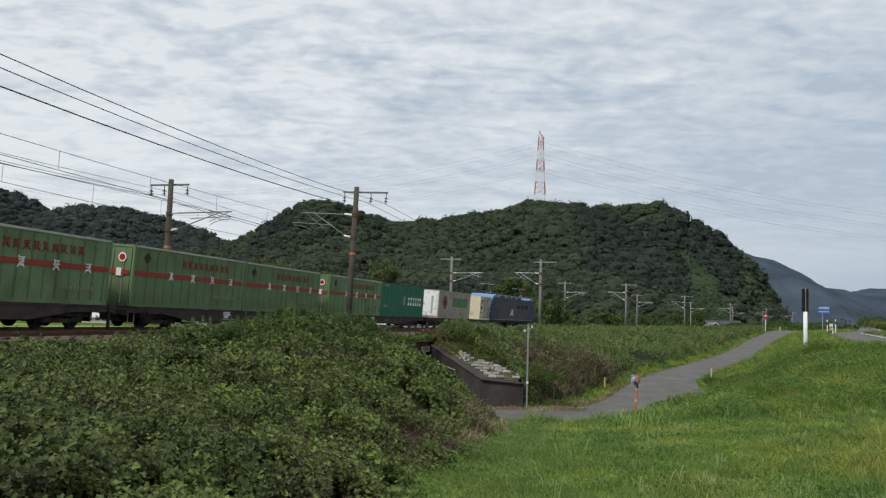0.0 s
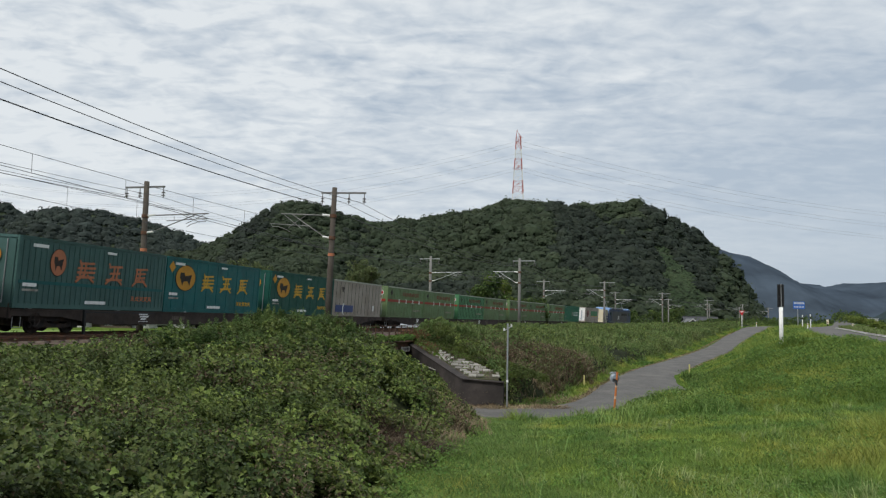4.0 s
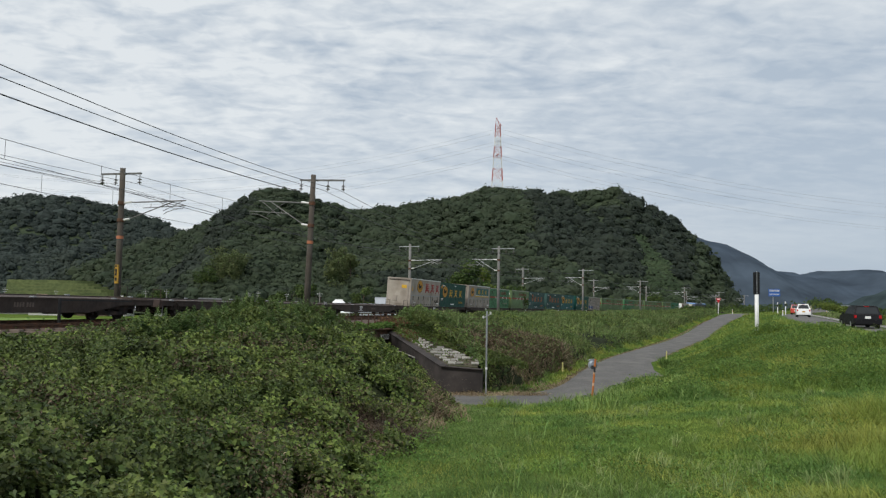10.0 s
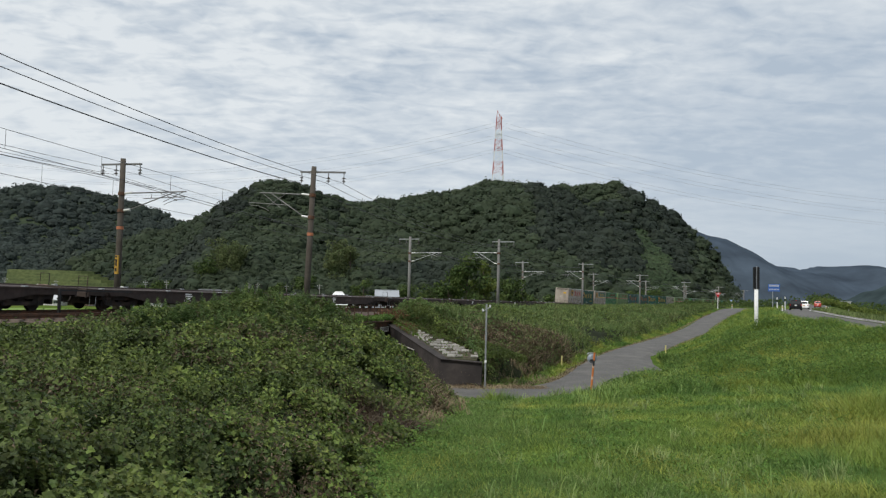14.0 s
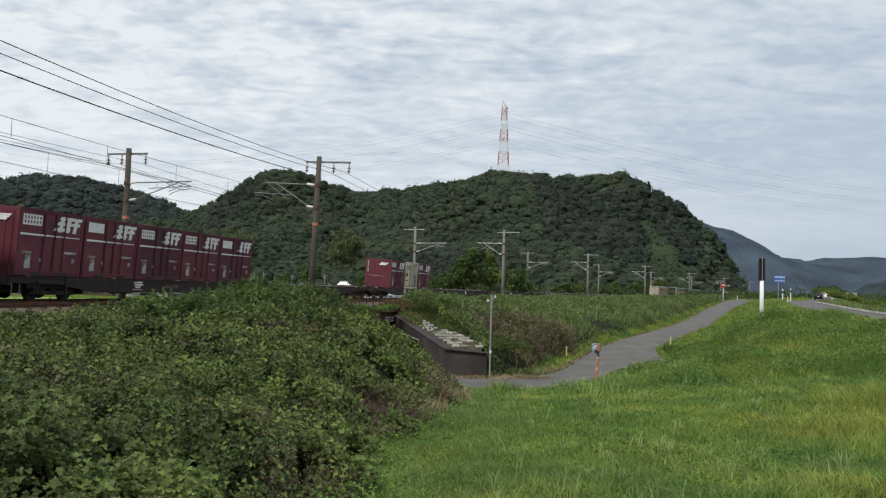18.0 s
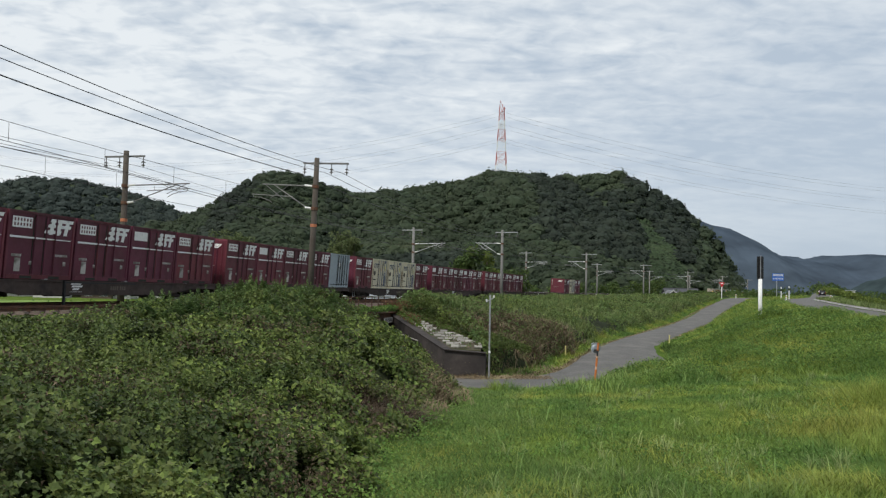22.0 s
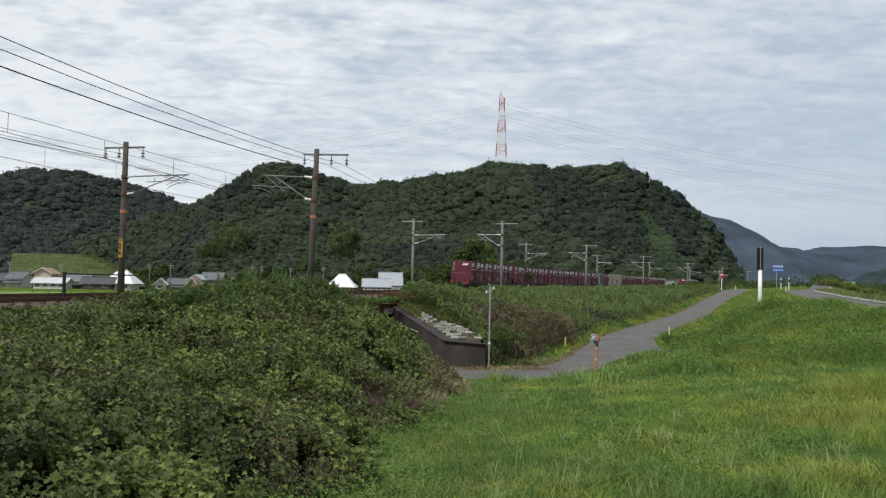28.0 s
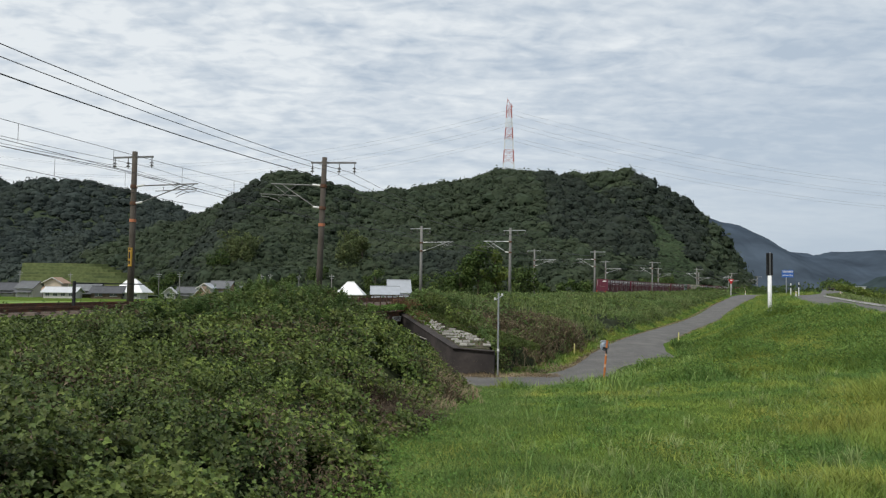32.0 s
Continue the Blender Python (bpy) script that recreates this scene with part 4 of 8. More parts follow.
sx_, sy_ = (vine_top(x + 0.06, y) - top) / 0.06, (vine_top(x, y + 0.06) - top) / 0.06
z = top + pr.randn(len(x)) * (0.095 + 0.0006 * y) - 0.03 + 0.10 * (pr.rand(len(x)) < 0.08)
# broad leaves in some cushions, small ones in others
kind = vn(x / 1.5 + 33, y / 1.5 + 21)
size = np.interp(y, (4, 8, 14, 25, 45, 80, 178), (0.034, 0.044, 0.066, 0.100, 0.125, 0.15, 0.22)) * (0.55 + 0.75 * pr.rand(len(x))) * np.where(kind > 0.55, 0.75, 1.05)
dead = pr.rand(len(x)) < dead_share(x, y)
bright = vn(x / 0.7 + 14, y / 0.7 + 51)
rim = np.clip(1 - (vine_edge(y) - x) / 5.0, 0, 1) * (y < 40) + 1.25 * (y > 50)
young = (pr.rand(len(x)) < 0.03 + 0.50 * np.clip((bright + (0.30 + 0.18 * (y < 13)) * rim - 0.66) / 0.12, 0, 1) * np.maximum(smooth(7.5, 9.5, y), smooth(0.72, 0.95, rim))) & ~dead
sl = np.clip(np.stack([sx_, sy_]), -1.4, 1.4) * 0.9
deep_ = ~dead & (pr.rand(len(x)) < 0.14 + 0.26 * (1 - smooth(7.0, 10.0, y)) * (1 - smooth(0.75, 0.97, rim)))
young &= ~deep_
bank_ = ~dead & (y > 46) & (pr.rand(len(x)) < 0.2 + 0.75 * smooth(0.3, 0.62, vn(x / 2.6 + 8, y / 2.6 + 19)))
deep_, young = deep_ & ~bank_, young & ~bank_
M_BANKLEAF = plant_mat("bank_plants", (0.092, 0.146, 0.046), (0.136, 0.194, 0.060), (0.182, 0.232, 0.078), scale=0.4, fine=1.2, deep=0.3, trans=0.25, rand=0.34, rough=0.6, spec=0.2)
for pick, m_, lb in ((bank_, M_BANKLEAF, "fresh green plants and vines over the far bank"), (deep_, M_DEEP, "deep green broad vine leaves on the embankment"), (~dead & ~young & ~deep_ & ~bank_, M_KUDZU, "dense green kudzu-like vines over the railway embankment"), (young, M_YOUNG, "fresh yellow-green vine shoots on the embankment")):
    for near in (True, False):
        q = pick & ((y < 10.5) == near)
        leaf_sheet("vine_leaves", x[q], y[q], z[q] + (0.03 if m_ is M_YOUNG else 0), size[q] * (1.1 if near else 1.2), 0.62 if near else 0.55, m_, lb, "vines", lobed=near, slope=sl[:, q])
leaf_sheet("withered_vines", x[dead], y[dead], z[dead] + 0.04, size[dead] * 0.95, 1.3, M_DEAD, "withered brown vines at the foot of the bank", "vines", wide=0.3)


def blades(name, x, y, z, h, w, lean, material, label, category="grass", single=False):
    """Grass blades: bent ones close by, single faces far off."""
    n = len(x)
    ang = pr.rand(n) * 6.283
    dx, dy = np.cos(ang), np.sin(ang)
    ln = lean * (0.4 + pr.rand(n)) * h
    p = np.stack([x, y, z - 0.02], -1)
    side = np.stack([-dy, dx, np.zeros(n)], -1) * (w / 2)[:, None]
    mid = p + np.stack([dx * ln * 0.35, dy * ln * 0.35, h * 0.62], -1)
    tip = p + np.stack([dx * ln, dy * ln, h], -1)
    k = np.arange(n)[:, None] * 5
    if single:
        V = np.stack([p - side, p + side, tip], 1).reshape(-1, 3)
        F = np.arange(n)[:, None] * 3 + [0, 1, 2]
    else:
        V = np.stack([p - side, p + side, mid + side * 0.8, mid - side * 0.8, tip], 1).reshape(-1, 3)
        F = np.concatenate([k + [0, 1, 2], k + [0, 2, 3], k + [3, 2, 4]], 1).reshape(-1, 3)
    ob = raw(name, V, F, material)
    return tagged(ob, label, category, kind="stuff")


def on_grass(x, y):
    d, _ = seg_dist(x, y, LANE)
    rx = np.interp(y, ROAD_Y, ROAD_X)
    free = np.where((y > 41.5) & (y < 50) & (x > -1), 3.0, 2.15)
    mid = np.interp(y, [q[1] for q in LANE[5:]], [q[0] for q in LANE[5:]])
    free = free + np.where((x > mid) | (y < 42), lane_bulge(x, y), 0) * 0.95
    return (x > vine_edge(y) - 0.2) & (x < rx - 2.75) & (d > free)


CLUMPS = ((23.2, 57.8, 1.0, 0.9), (23.0, 49, 1.6, 0.15), (19.5, 47, 2.4, 0.35), (20.5, 36, 2.2, 0.4), (15.5, 29, 2.0, 0.35), (2.85, 37.6, 0.9, 0.55), (9.6, 41.0, 1.6, 0.7), (11.4, 44.0, 1.6, 0.75), (13.2, 47.5, 1.6, 0.7), (7.6, 26, 1.6, 0.4), (19.4, 55, 2.8, 0.6), (21.5, 60, 2.0, 0.4), (10.5, 30, 1.6, 0.4), (16.5, 41, 2.5, 0.5), (13.0, 23.5, 1.6, 0.45), (9.6, 16.0, 1.7, 0.45), (7.2, 11.2, 1.0, 0.25), (5.4, 10.6, 0.8, 0.22), (6.3, 12.6, 1.0, 0.30), (8.2, 15.2, 1.0, 0.35), (11.0, 31.5, 1.5, 0.5), (10.2, 25.0, 1.3, 0.3), (12.6, 25.2, 1.5, 0.4), (3.2, 7.6, 0.6, 0.14), (4.3, 8.2, 0.7, 0.16))


def grass_height(x, y):
    h = 0.045 + 0.05 * vn(x / 0.3 + 31, y / 0.8 + 8) ** 2 + 0.06 * vn(x / 1.1 + 2, y / 3.3) ** 2
    h = h + 0.16 * smooth(24, 34, y) * smooth(0.30, 0.40, x / y) * (0.3 + vn(x / 1.3 + 5, y / 4.6 + 77))
    h = h + 0.22 * smooth(16, 40, y) * vn(x / 0.45 + 3, y / 0.9 + 60) ** 4
    for cx_, cy_, r_, up in CLUMPS:
        h = h + up * 0.7 * np.exp(-(((x - cx_) ** 2 + (y - cy_) ** 2) / (r_ * r_)))
    return h


y = thinning(760000, 3.4, 190, 0.95)
lo_, hi_ = vine_edge(y) - 0.2, np.minimum(np.interp(y, ROAD_Y, ROAD_X) - 2.7, 0.64 * y + 2.5)
wid = np.maximum(hi_ - lo_, 0)
keep = pr.rand(len(y)) < wid / 26
y, lo_, wid = y[keep], lo_[keep], wid[keep]
x = lo_ + wid * pr.rand(len(y))
keep = on_grass(x, y)
x, y = x[keep], y[keep]
h = grass_height(x, y) * (0.5 + 0.9 * pr.rand(len(x))) * (1 + 0.003 * y)
w_ = (0.004 + 0.00072 * y) * (0.7 + 0.7 * pr.rand(len(x)))
for q, one in ((y < 9, False), (y >= 9, True)):
    blades("grass", x[q], y[q], relief(x[q], y[q]), h[q], w_[q] * (1.25 if one else 1.0), 1.2, M_GRASS, "short bright green grass on the roadside bank", single=one)
# paler tall seed stalks
x, y = spots(-0.5, 20, 5, 40, 5200)
keep = on_grass(x, y) & (vn(x / 1.2 + 3, y / 1.2 + 40) > 0.66)
x, y = x[keep], y[keep]
blades("grass_stalks", x, y, relief(x, y), 0.14 + 0.22 * pr.rand(len(x)), np.full(len(x), 0.012), 0.9, M_STRAW, "pale tall grass stalks standing over the grass")
x, y = spots(1.5, 15, 16, 47, 9000)
keep = on_grass(x, y) & (x / y > 0.09) & (x / y < 0.34) & (vn(x / 1.6 + 13, y / 2.2 + 4) > 0.66)
x, y = x[keep], y[keep]
blades("tall_grass", x, y, relief(x, y), 0.18 + 0.38 * pr.rand(len(x)), 0.010 + 0.0006 * y, 0.8, M_STRAW, "tufts of tall pale green grass beside the lane")
# lush tall grass along the near side of the lane
x, y = spots(4, 21, 36, 62, 60000)
d, _ = seg_dist(x, y, LANE)
mid = np.interp(y, [q[1] for q in LANE[5:]], [q[0] for q in LANE[5:]])
gap_ = d - 2.25 - lane_bulge(x, y)
keep = on_grass(x, y) & (gap_ > 0) & (gap_ < 3.4) & ((x > mid) | (y < 46)) & (pr.rand(len(x)) < 0.35 + 0.65 * vn(x / 1.4 + 3, y / 1.4 + 9))
x, y, gap_, mid = x[keep], y[keep], gap_[keep], mid[keep]
M_LUSH = plant_mat("lush_grass", (0.092, 0.160, 0.040), (0.155, 0.235, 0.064), (0.215, 0.28, 0.095), scale=0.7, fine=2.5, trans=0.4, rand=0.45)
hh_ = (0.25 + 0.5 * vn(x / 1.1 + 61, y / 1.1)) * (0.6 + 0.6 * pr.rand(len(x))) * np.clip(1.15 - gap_ / 4.2, 0.3, 1) * np.where((y > 43) & (y < 60) & (x > mid), 0.55, 1.0) * np.where(x < 6.6, 0.45, 1.0)
blades("lush_grass", x, y, relief(x, y), hh_, 0.016 + 0.0006 * y, 0.9, M_LUSH, "lush long green grass beside the lane")
# fresh grass between the lane and the far bank
ln_ = np.array(spline(LANE, 1.0))[:, :2]
ln_ = ln_[(ln_[:, 1] > 50) & (ln_[:, 0] > 8)]
q_ = pr.rand(26000) * (len(ln_) - 2)
qi = q_.astype(int)
tg = ln_[qi + 1] - ln_[qi]
tg /= np.linalg.norm(tg, axis=1, keepdims=True)
gap_ = 0.15 + 2.4 * pr.rand(len(qi))
x, y = (ln_[qi] + tg * (q_ - qi)[:, None] - np.stack([tg[:, 1], -tg[:, 0]], -1) * (2.05 + gap_)[:, None]).T
blades("lush_grass", x, y, relief(x, y), (0.12 + 0.22 * gap_ / 2.4) * (0.6 + 0.8 * pr.rand(len(x))), 0.02 + 0.0007 * y, 0.9, M_GRASS, "fresh green grass strip between the lane and the bank")
# dead twigs at the foot of the vines and beyond the wall
ax_, ay_ = spots(-3.5, 2.0, 17, 46, 30000)
ka = (ax_ < vine_edge(ay_) + 0.1) & (ax_ > vine_edge(ay_) - 1.4) & (vn(ax_ / 0.9 + 7, ay_ / 1.6 + 2) > 0.63) & in_vines(ax_, ay_)
bx_, by_ = spots(1.5, 12, 46.5, 64, 30000)
kb = (pr.rand(len(bx_)) < np.exp(-((bx_ - 5.2) ** 2 + (by_ - 52.5) ** 2) / 12) + np.exp(-((bx_ - 8.6) ** 2 + (by_ - 59) ** 2) / 10)) & in_vines(bx_, by_)
kb &= pr.rand(len(bx_)) < 0.8
x, y = np.concatenate([ax_[ka], bx_[kb]]), np.concatenate([ay_[ka], by_[kb]])
M_TWIG = plant_mat("dead_twigs", (0.145, 0.108, 0.064), (0.23, 0.18, 0.115), (0.31, 0.26, 0.17), scale=0.8, fine=4, trans=0.1, rand=0.45)
blades("dead_twigs", x, y, vine_top(x, y) - 0.2, 0.22 + 0.32 * pr.rand(len(x)), 0.006 + 0.0006 * y, 1.5, M_TWIG, "tangle of dead brown twigs and stalks")
# a bare dark tangle of stems where the vines have fallen back
x, y = spots(-3.2, 0.6, 12.5, 21, 34000)
keep = (pr.rand(len(x)) < 1.4 * bare_share(x, y)) & in_vines(x, y)
x, y = x[keep], y[keep]
M_STEM = plant_mat("dark_bare_stems", (0.060, 0.043, 0.028), (0.105, 0.076, 0.048), (0.17, 0.13, 0.085), scale=0.8, fine=4, trans=0.05, rand=0.5)
blades("bare_stems", x, y, vine_top(x, y) - 0.22, 0.14 + 0.26 * pr.rand(len(x)), 0.005 + 0.0004 * y, 1.8, M_STEM, "dark bare tangle of dead vine stems", "vines")
# soft greener grass along the foot of the vines
y = thinning(60000, 5.0, 40, 1.05)
x = vine_edge(y) - 0.1 + 2.2 * pr.rand(len(y)) ** 1.6
keep = on_grass(x, y)
x, y = x[keep], y[keep]
blades("lush_grass", x, y, relief(x, y), (0.07 + 0.0022 * y) * (0.6 + 0.9 * pr.rand(len(x))), 0.0035 + 0.0006 * y, 1.3, M_LUSH, "soft green grass along the foot of the vines", single=True)
# rough dark green patches in the mown grass
y = thinning(150000, 5.0, 48, 1.05)
x = vine_edge(y) + (0.60 * y + 2 - vine_edge(y)) * pr.rand(len(y))
rough_ = smooth(0.54, 0.70, vn(x / 1.1 + 41, y / 2.0 + 13)) * (0.35 + 0.65 * smooth(0.45, 0.6, vn(x / 3.7 + 6, y / 7 + 3)))
keep = on_grass(x, y) & (pr.rand(len(x)) < rough_)
x, y = x[keep], y[keep]
blades("rough_grass", x, y, relief(x, y), (0.05 + 0.0028 * y) * (0.6 + 1.0 * pr.rand(len(x))), 0.0035 + 0.0006 * y, 1.3, M_LUSH, "rough darker green grass in patches")
# clover and low leaves in the grass
M_CLOVER = plant_mat("clover_leaves", (0.095, 0.185, 0.040), (0.150, 0.240, 0.050), (0.215, 0.280, 0.062), scale=1.2, fine=3.5, trans=0.3, rand=0.3, rough=0.55)
y = thinning(120000, 4.5, 40, 1.1)
x = vine_edge(y) - 0.3 + (0.60 * y + 2 - vine_edge(y)) * pr.rand(len(y))
share = 0.55 * smooth(0.56, 0.74, vn(x / 0.9 + 17, y / 1.5 + 23)) + 0.95 * np.exp(-np.clip(x - vine_edge(y) - 0.1, 0, 9) / 0.45)
keep = on_grass(x, y) & (pr.rand(len(x)) < share)
x, y = x[keep], y[keep]
foot = np.exp(-np.clip(x - vine_edge(y), 0, 9) / 0.4)
leaf_sheet("clover", x, y, relief(x, y) + 0.02 + (grass_height(x, y) * 0.8 + 0.12 * foot) * pr.rand(len(x)), (0.014 + 0.0019 * y) * (0.6 + 0.7 * pr.rand(len(x))), 0.5, M_CLOVER, "low green clover and leafy plants in the grass", "clover", wide=0.8)
# single tufts of long arching blades
tv, tf = [], []
tuft_r = random.Random(19)
for i in range(200):
    ty_ = 7.5 * (45 / 7.5) ** tuft_r.random()
    tx_ = ty_ * tuft_r.uniform(0.03, 0.50)
    if not on_grass(np.array([tx_]), np.array([ty_]))[0] or (tuft_r.random() > 0.35 and float(vn(np.array([tx_ / 2.1 + 3]), np.array([ty_ / 4 + 40]))[0]) < 0.5):
        continue
    g0 = float(relief(np.array([tx_]), np.array([ty_]))[0])
    big = tuft_r.uniform(0.6, 1.0)
    for j in range(tuft_r.randint(5, 16)):
        an, ln_t, hh_t = tuft_r.uniform(0, 6.28), tuft_r.uniform(0.14, 0.40) * big, tuft_r.uniform(0.14, 0.34) * big
        w_t = 0.0025 + 0.00035 * ty_
        k0 = len(tv)
        ox, oy = tx_ + tuft_r.uniform(-0.05, 0.05), ty_ + tuft_r.uniform(-0.05, 0.05)
        for m_i in range(6):
            u_ = m_i / 5
            rr = ln_t * u_ ** 1.3
            zz = hh_t * (2.3 * u_ - 1.7 * u_ ** 2.2)
            ww = w_t * (1 - 0.85 * u_)
            px_, py_ = ox + math.cos(an) * rr, oy + math.sin(an) * rr
            tv += [(px_ - math.sin(an) * ww, py_ + math.cos(an) * ww, g0 + zz), (px_ + math.sin(an) * ww, py_ - math.cos(an) * ww, g0 + zz)]
            if m_i:
                b_ = k0 + 2 * m_i
                tf.append((b_ - 2, b_ - 1, b_ + 1, b_))
M_TUFT = plant_mat("long_pale_blades", (0.20, 0.275, 0.095), (0.30, 0.36, 0.14), scale=0.8, fine=3, trans=0.35, rand=0.3)
tagged(raw("grass_tufts", tv, tf, M_TUFT), "single tufts of long pale arching grass", "grass", kind="stuff")
# broad-leaved weeds among the grass
wx, wy = [], []
for cx_, cy_, r_, up in CLUMPS:
    if cy_ < 20 or cx_ < 4:
        continue
    k = int(420 * r_ * r_ * min(up / 0.4, 1) + 100)
    wx.append(cx_ + pr.randn(k) * r_ * 0.6), wy.append(cy_ + pr.randn(k) * r_ * 0.6)
bx_, by_ = spots(8, 25, 22, 62, 17000)
k5 = (bx_ / by_ > 0.30) & (vn(bx_ / 1.9 + 5, by_ / 2.4 + 77) + 0.20 * smooth(0.42, 0.48, bx_ / by_) * (by_ < 48) + 0.12 * pr.rand(len(bx_)) > 0.78)
wx.append(bx_[k5]), wy.append(by_[k5])
x, y = np.concatenate(wx), np.concatenate(wy)
keep = on_grass(x, y)
x, y = x[keep], y[keep]
leaf_sheet("weeds", x, y, relief(x, y) + 0.05 + grass_height(x, y) * (0.6 + 0.7 * pr.rand(len(x))), (0.022 + 0.0019 * y) * (0.6 + 0.8 * pr.rand(len(x))), 0.7, M_WEED, "broad-leaved green weeds among the grass", "weeds", wide=0.5)
# tall leafy weeds along the top of the embankment, stalk by stalk
tx, ty, tz, ta, ts, te = [], [], [], [], [], []
for i in range(1700):
    s = pr.uniform(-10.5, 15) if i % 5 else pr.uniform(15, 31)
    off = 7.0 + pr.rand() ** 1.5 * 4.5
    g_ = vn(np.array([s / 1.7 + 50]), np.array([off / 2.0]))[0]
    if g_ < 0.34 or 17 < s < 23.5:
        continue
    px, py, _, _ = rail(s, off)
    g0 = float(vine_top(np.array([px]), np.array([py]))[0])
    hh = (0.15 + 0.75 * pr.rand() ** 2.0 + 0.60 * g_) * (1 - 0.5 * max(off - 9, 0) / 3.5) * np.interp(s, (-10.5, -8, -6, 12, 31), (0.25, 0.50, 0.62, 0.56, 0.45))
    lean_x, lean_y = pr.randn(2) * 0.12
    for j in range(30):
        t = (j + pr.rand()) / 30
        tx.append(px + lean_x * t * hh), ty.append(py + lean_y * t * hh), tz.append(g0 - 0.15 + hh * t)
        ta.append(j * 2.4 + i), ts.append(0.25 * (1.1 - 0.75 * t)), te.append(0.25 + 0.9 * t)
P_ = np.stack([tx, ty, tz], -1)
ta, ts, te = np.array(ta), np.array(ts)[:, None], np.array(te)
A_ = np.stack([np.cos(ta), np.sin(ta), te], -1)
A_ /= np.linalg.norm(A_, axis=1, keepdims=True)
B_ = np.stack([-np.sin(ta), np.cos(ta), 0 * ta], -1)
V = np.stack([P_, P_ + A_ * ts * 0.45 + B_ * ts * 0.24, P_ + A_ * ts - np.array([0, 0, 0.35]) * ts, P_ + A_ * ts * 0.45 - B_ * ts * 0.24], 1).reshape(-1, 3)
k = np.arange(len(P_))[:, None] * 4
M_STALK = plant_mat("tall_weed_leaves", (0.075, 0.128, 0.042), (0.150, 0.215, 0.070), scale=0.6, fine=3, trans=0.35, rand=0.4, rough=0.6)
tagged(raw("tall_weeds", V, np.concatenate([k + [0, 1, 2], k + [0, 2, 3]], 1).reshape(-1, 3), M_STALK), "tall leafy weeds along the top of the embankment", "weeds", kind="stuff")
# rust-coloured weeds and green shoots round the bridge rail
M_RUSTWEED = plant_mat("rust_coloured_weeds", (0.120, 0.070, 0.038), (0.185, 0.110, 0.058), scale=0.9, fine=3, trans=0.2, rand=0.4)
for n_, s0_, s1_, o0_, o1_, hi_w, m_, lb in ((2600, 23.5, 30, 6.6, 9.6, 0.75, M_RUSTWEED, "rust-coloured weeds beside the bridge"), (1700, 15.5, 21.8, 7.3, 8.6, 0.5, M_WEED, "green shoots climbing over the bridge rail"), (1800, 25, 34, 6.4, 9.5, 0.7, M_WEED, "green weeds behind the bridge")):
    ss_, oo_ = pr.uniform(s0_, s1_, n_), pr.uniform(o0_, o1_, n_)
    P3 = np.array([rail(a, b)[:3] for a, b in zip(ss_, oo_)])
    lump = vn(P3[:, 0] / 0.8 + 5, P3[:, 1] / 0.8 + 3)
    keep = lump > 0.42
    P3, lump = P3[keep], lump[keep]
    leaf_sheet("bridge_weeds", P3[:, 0], P3[:, 1], P3[:, 2] - 0.55 + hi_w * lump * pr.rand(len(P3)) ** 0.7, 0.10 + 0.08 * pr.rand(len(P3)), 0.9, m_, lb, "weeds", wide=0.45)
# pale tall grass over the far bank
x, y = spots(-4, 60, 47, 150, 110000)
keep = in_vines(x, y) & (vn(x / 3.0 + 41, y / 4.0 + 7) + 0.25 * pr.rand(len(x)) > 0.62)
x, y = x[keep], y[keep]
M_BANK = plant_mat("bank_grass", (0.12, 0.165, 0.055), (0.185, 0.23, 0.085), (0.23, 0.22, 0.11), scale=0.3, fine=1.5, trans=0.35, rand=0.35)
blades("bank_grass", x, y, vine_top(x, y) - 0.25, 0.35 + 0.45 * pr.rand(len(x)), 0.02 + 0.0009 * y, 0.9, M_BANK, "pale tall grass among the vines on the far bank", single=True)
# rough grass beyond the road
y = pr.uniform(52, 170, 16000)
x = np.interp(y, ROAD_Y, ROAD_X) + 3.1 + 13 * pr.rand(len(y)) ** 1.3
blades("verge_grass", x, y, relief(x, y), 0.2 + 0.45 * pr.rand(len(x)), 0.03 + 0.0011 * y, 0.9, M_BANK, "rough olive grass beyond the road", single=True)
# weeds between the slabs
x, y = spots(-4, 4, 45.8, 55.5, 20000)
k_ = x + (y - 46) * 0.391
keep = (k_ > 0.5) & (k_ < 3.2) & (pr.rand(len(x)) < 0.02 + 0.30 * vn(x / 0.6, y / 0.6) ** 2 + 0.4 * (k_ > 2.9 - 0.2 * (y - 46)) + 0.5 * ((y > 50.3) & (y < 52) & (k_ > 1.5)))
x, y = x[keep], y[keep]
for q, m_, lb in ((pr.rand(len(x)) < 0.5, M_WEED, "green weeds growing between the slabs"), (pr.rand(len(x)) < 0.35, M_DEAD, "dead brown weeds between the slabs")):
    leaf_sheet("slab_weeds", x[q], y[q], np.maximum(relief(x[q], y[q]), paved_z(y[q])) + 0.0 + 0.2 * pr.rand(q.sum()) ** 2, np.full(q.sum(), 0.11), 0.8, m_, lb, "weeds", wide=0.4)
# brown and green weeds over the head of the slabs
x, y = spots(-3.7, -1.3, 51.2, 56.2, 3200)
k_ = x + (y - 46) * 0.391
keep = (k_ > 0.25) & (k_ < 1.9)
x, y = x[keep], y[keep]
q = pr.rand(len(x)) < 0.45
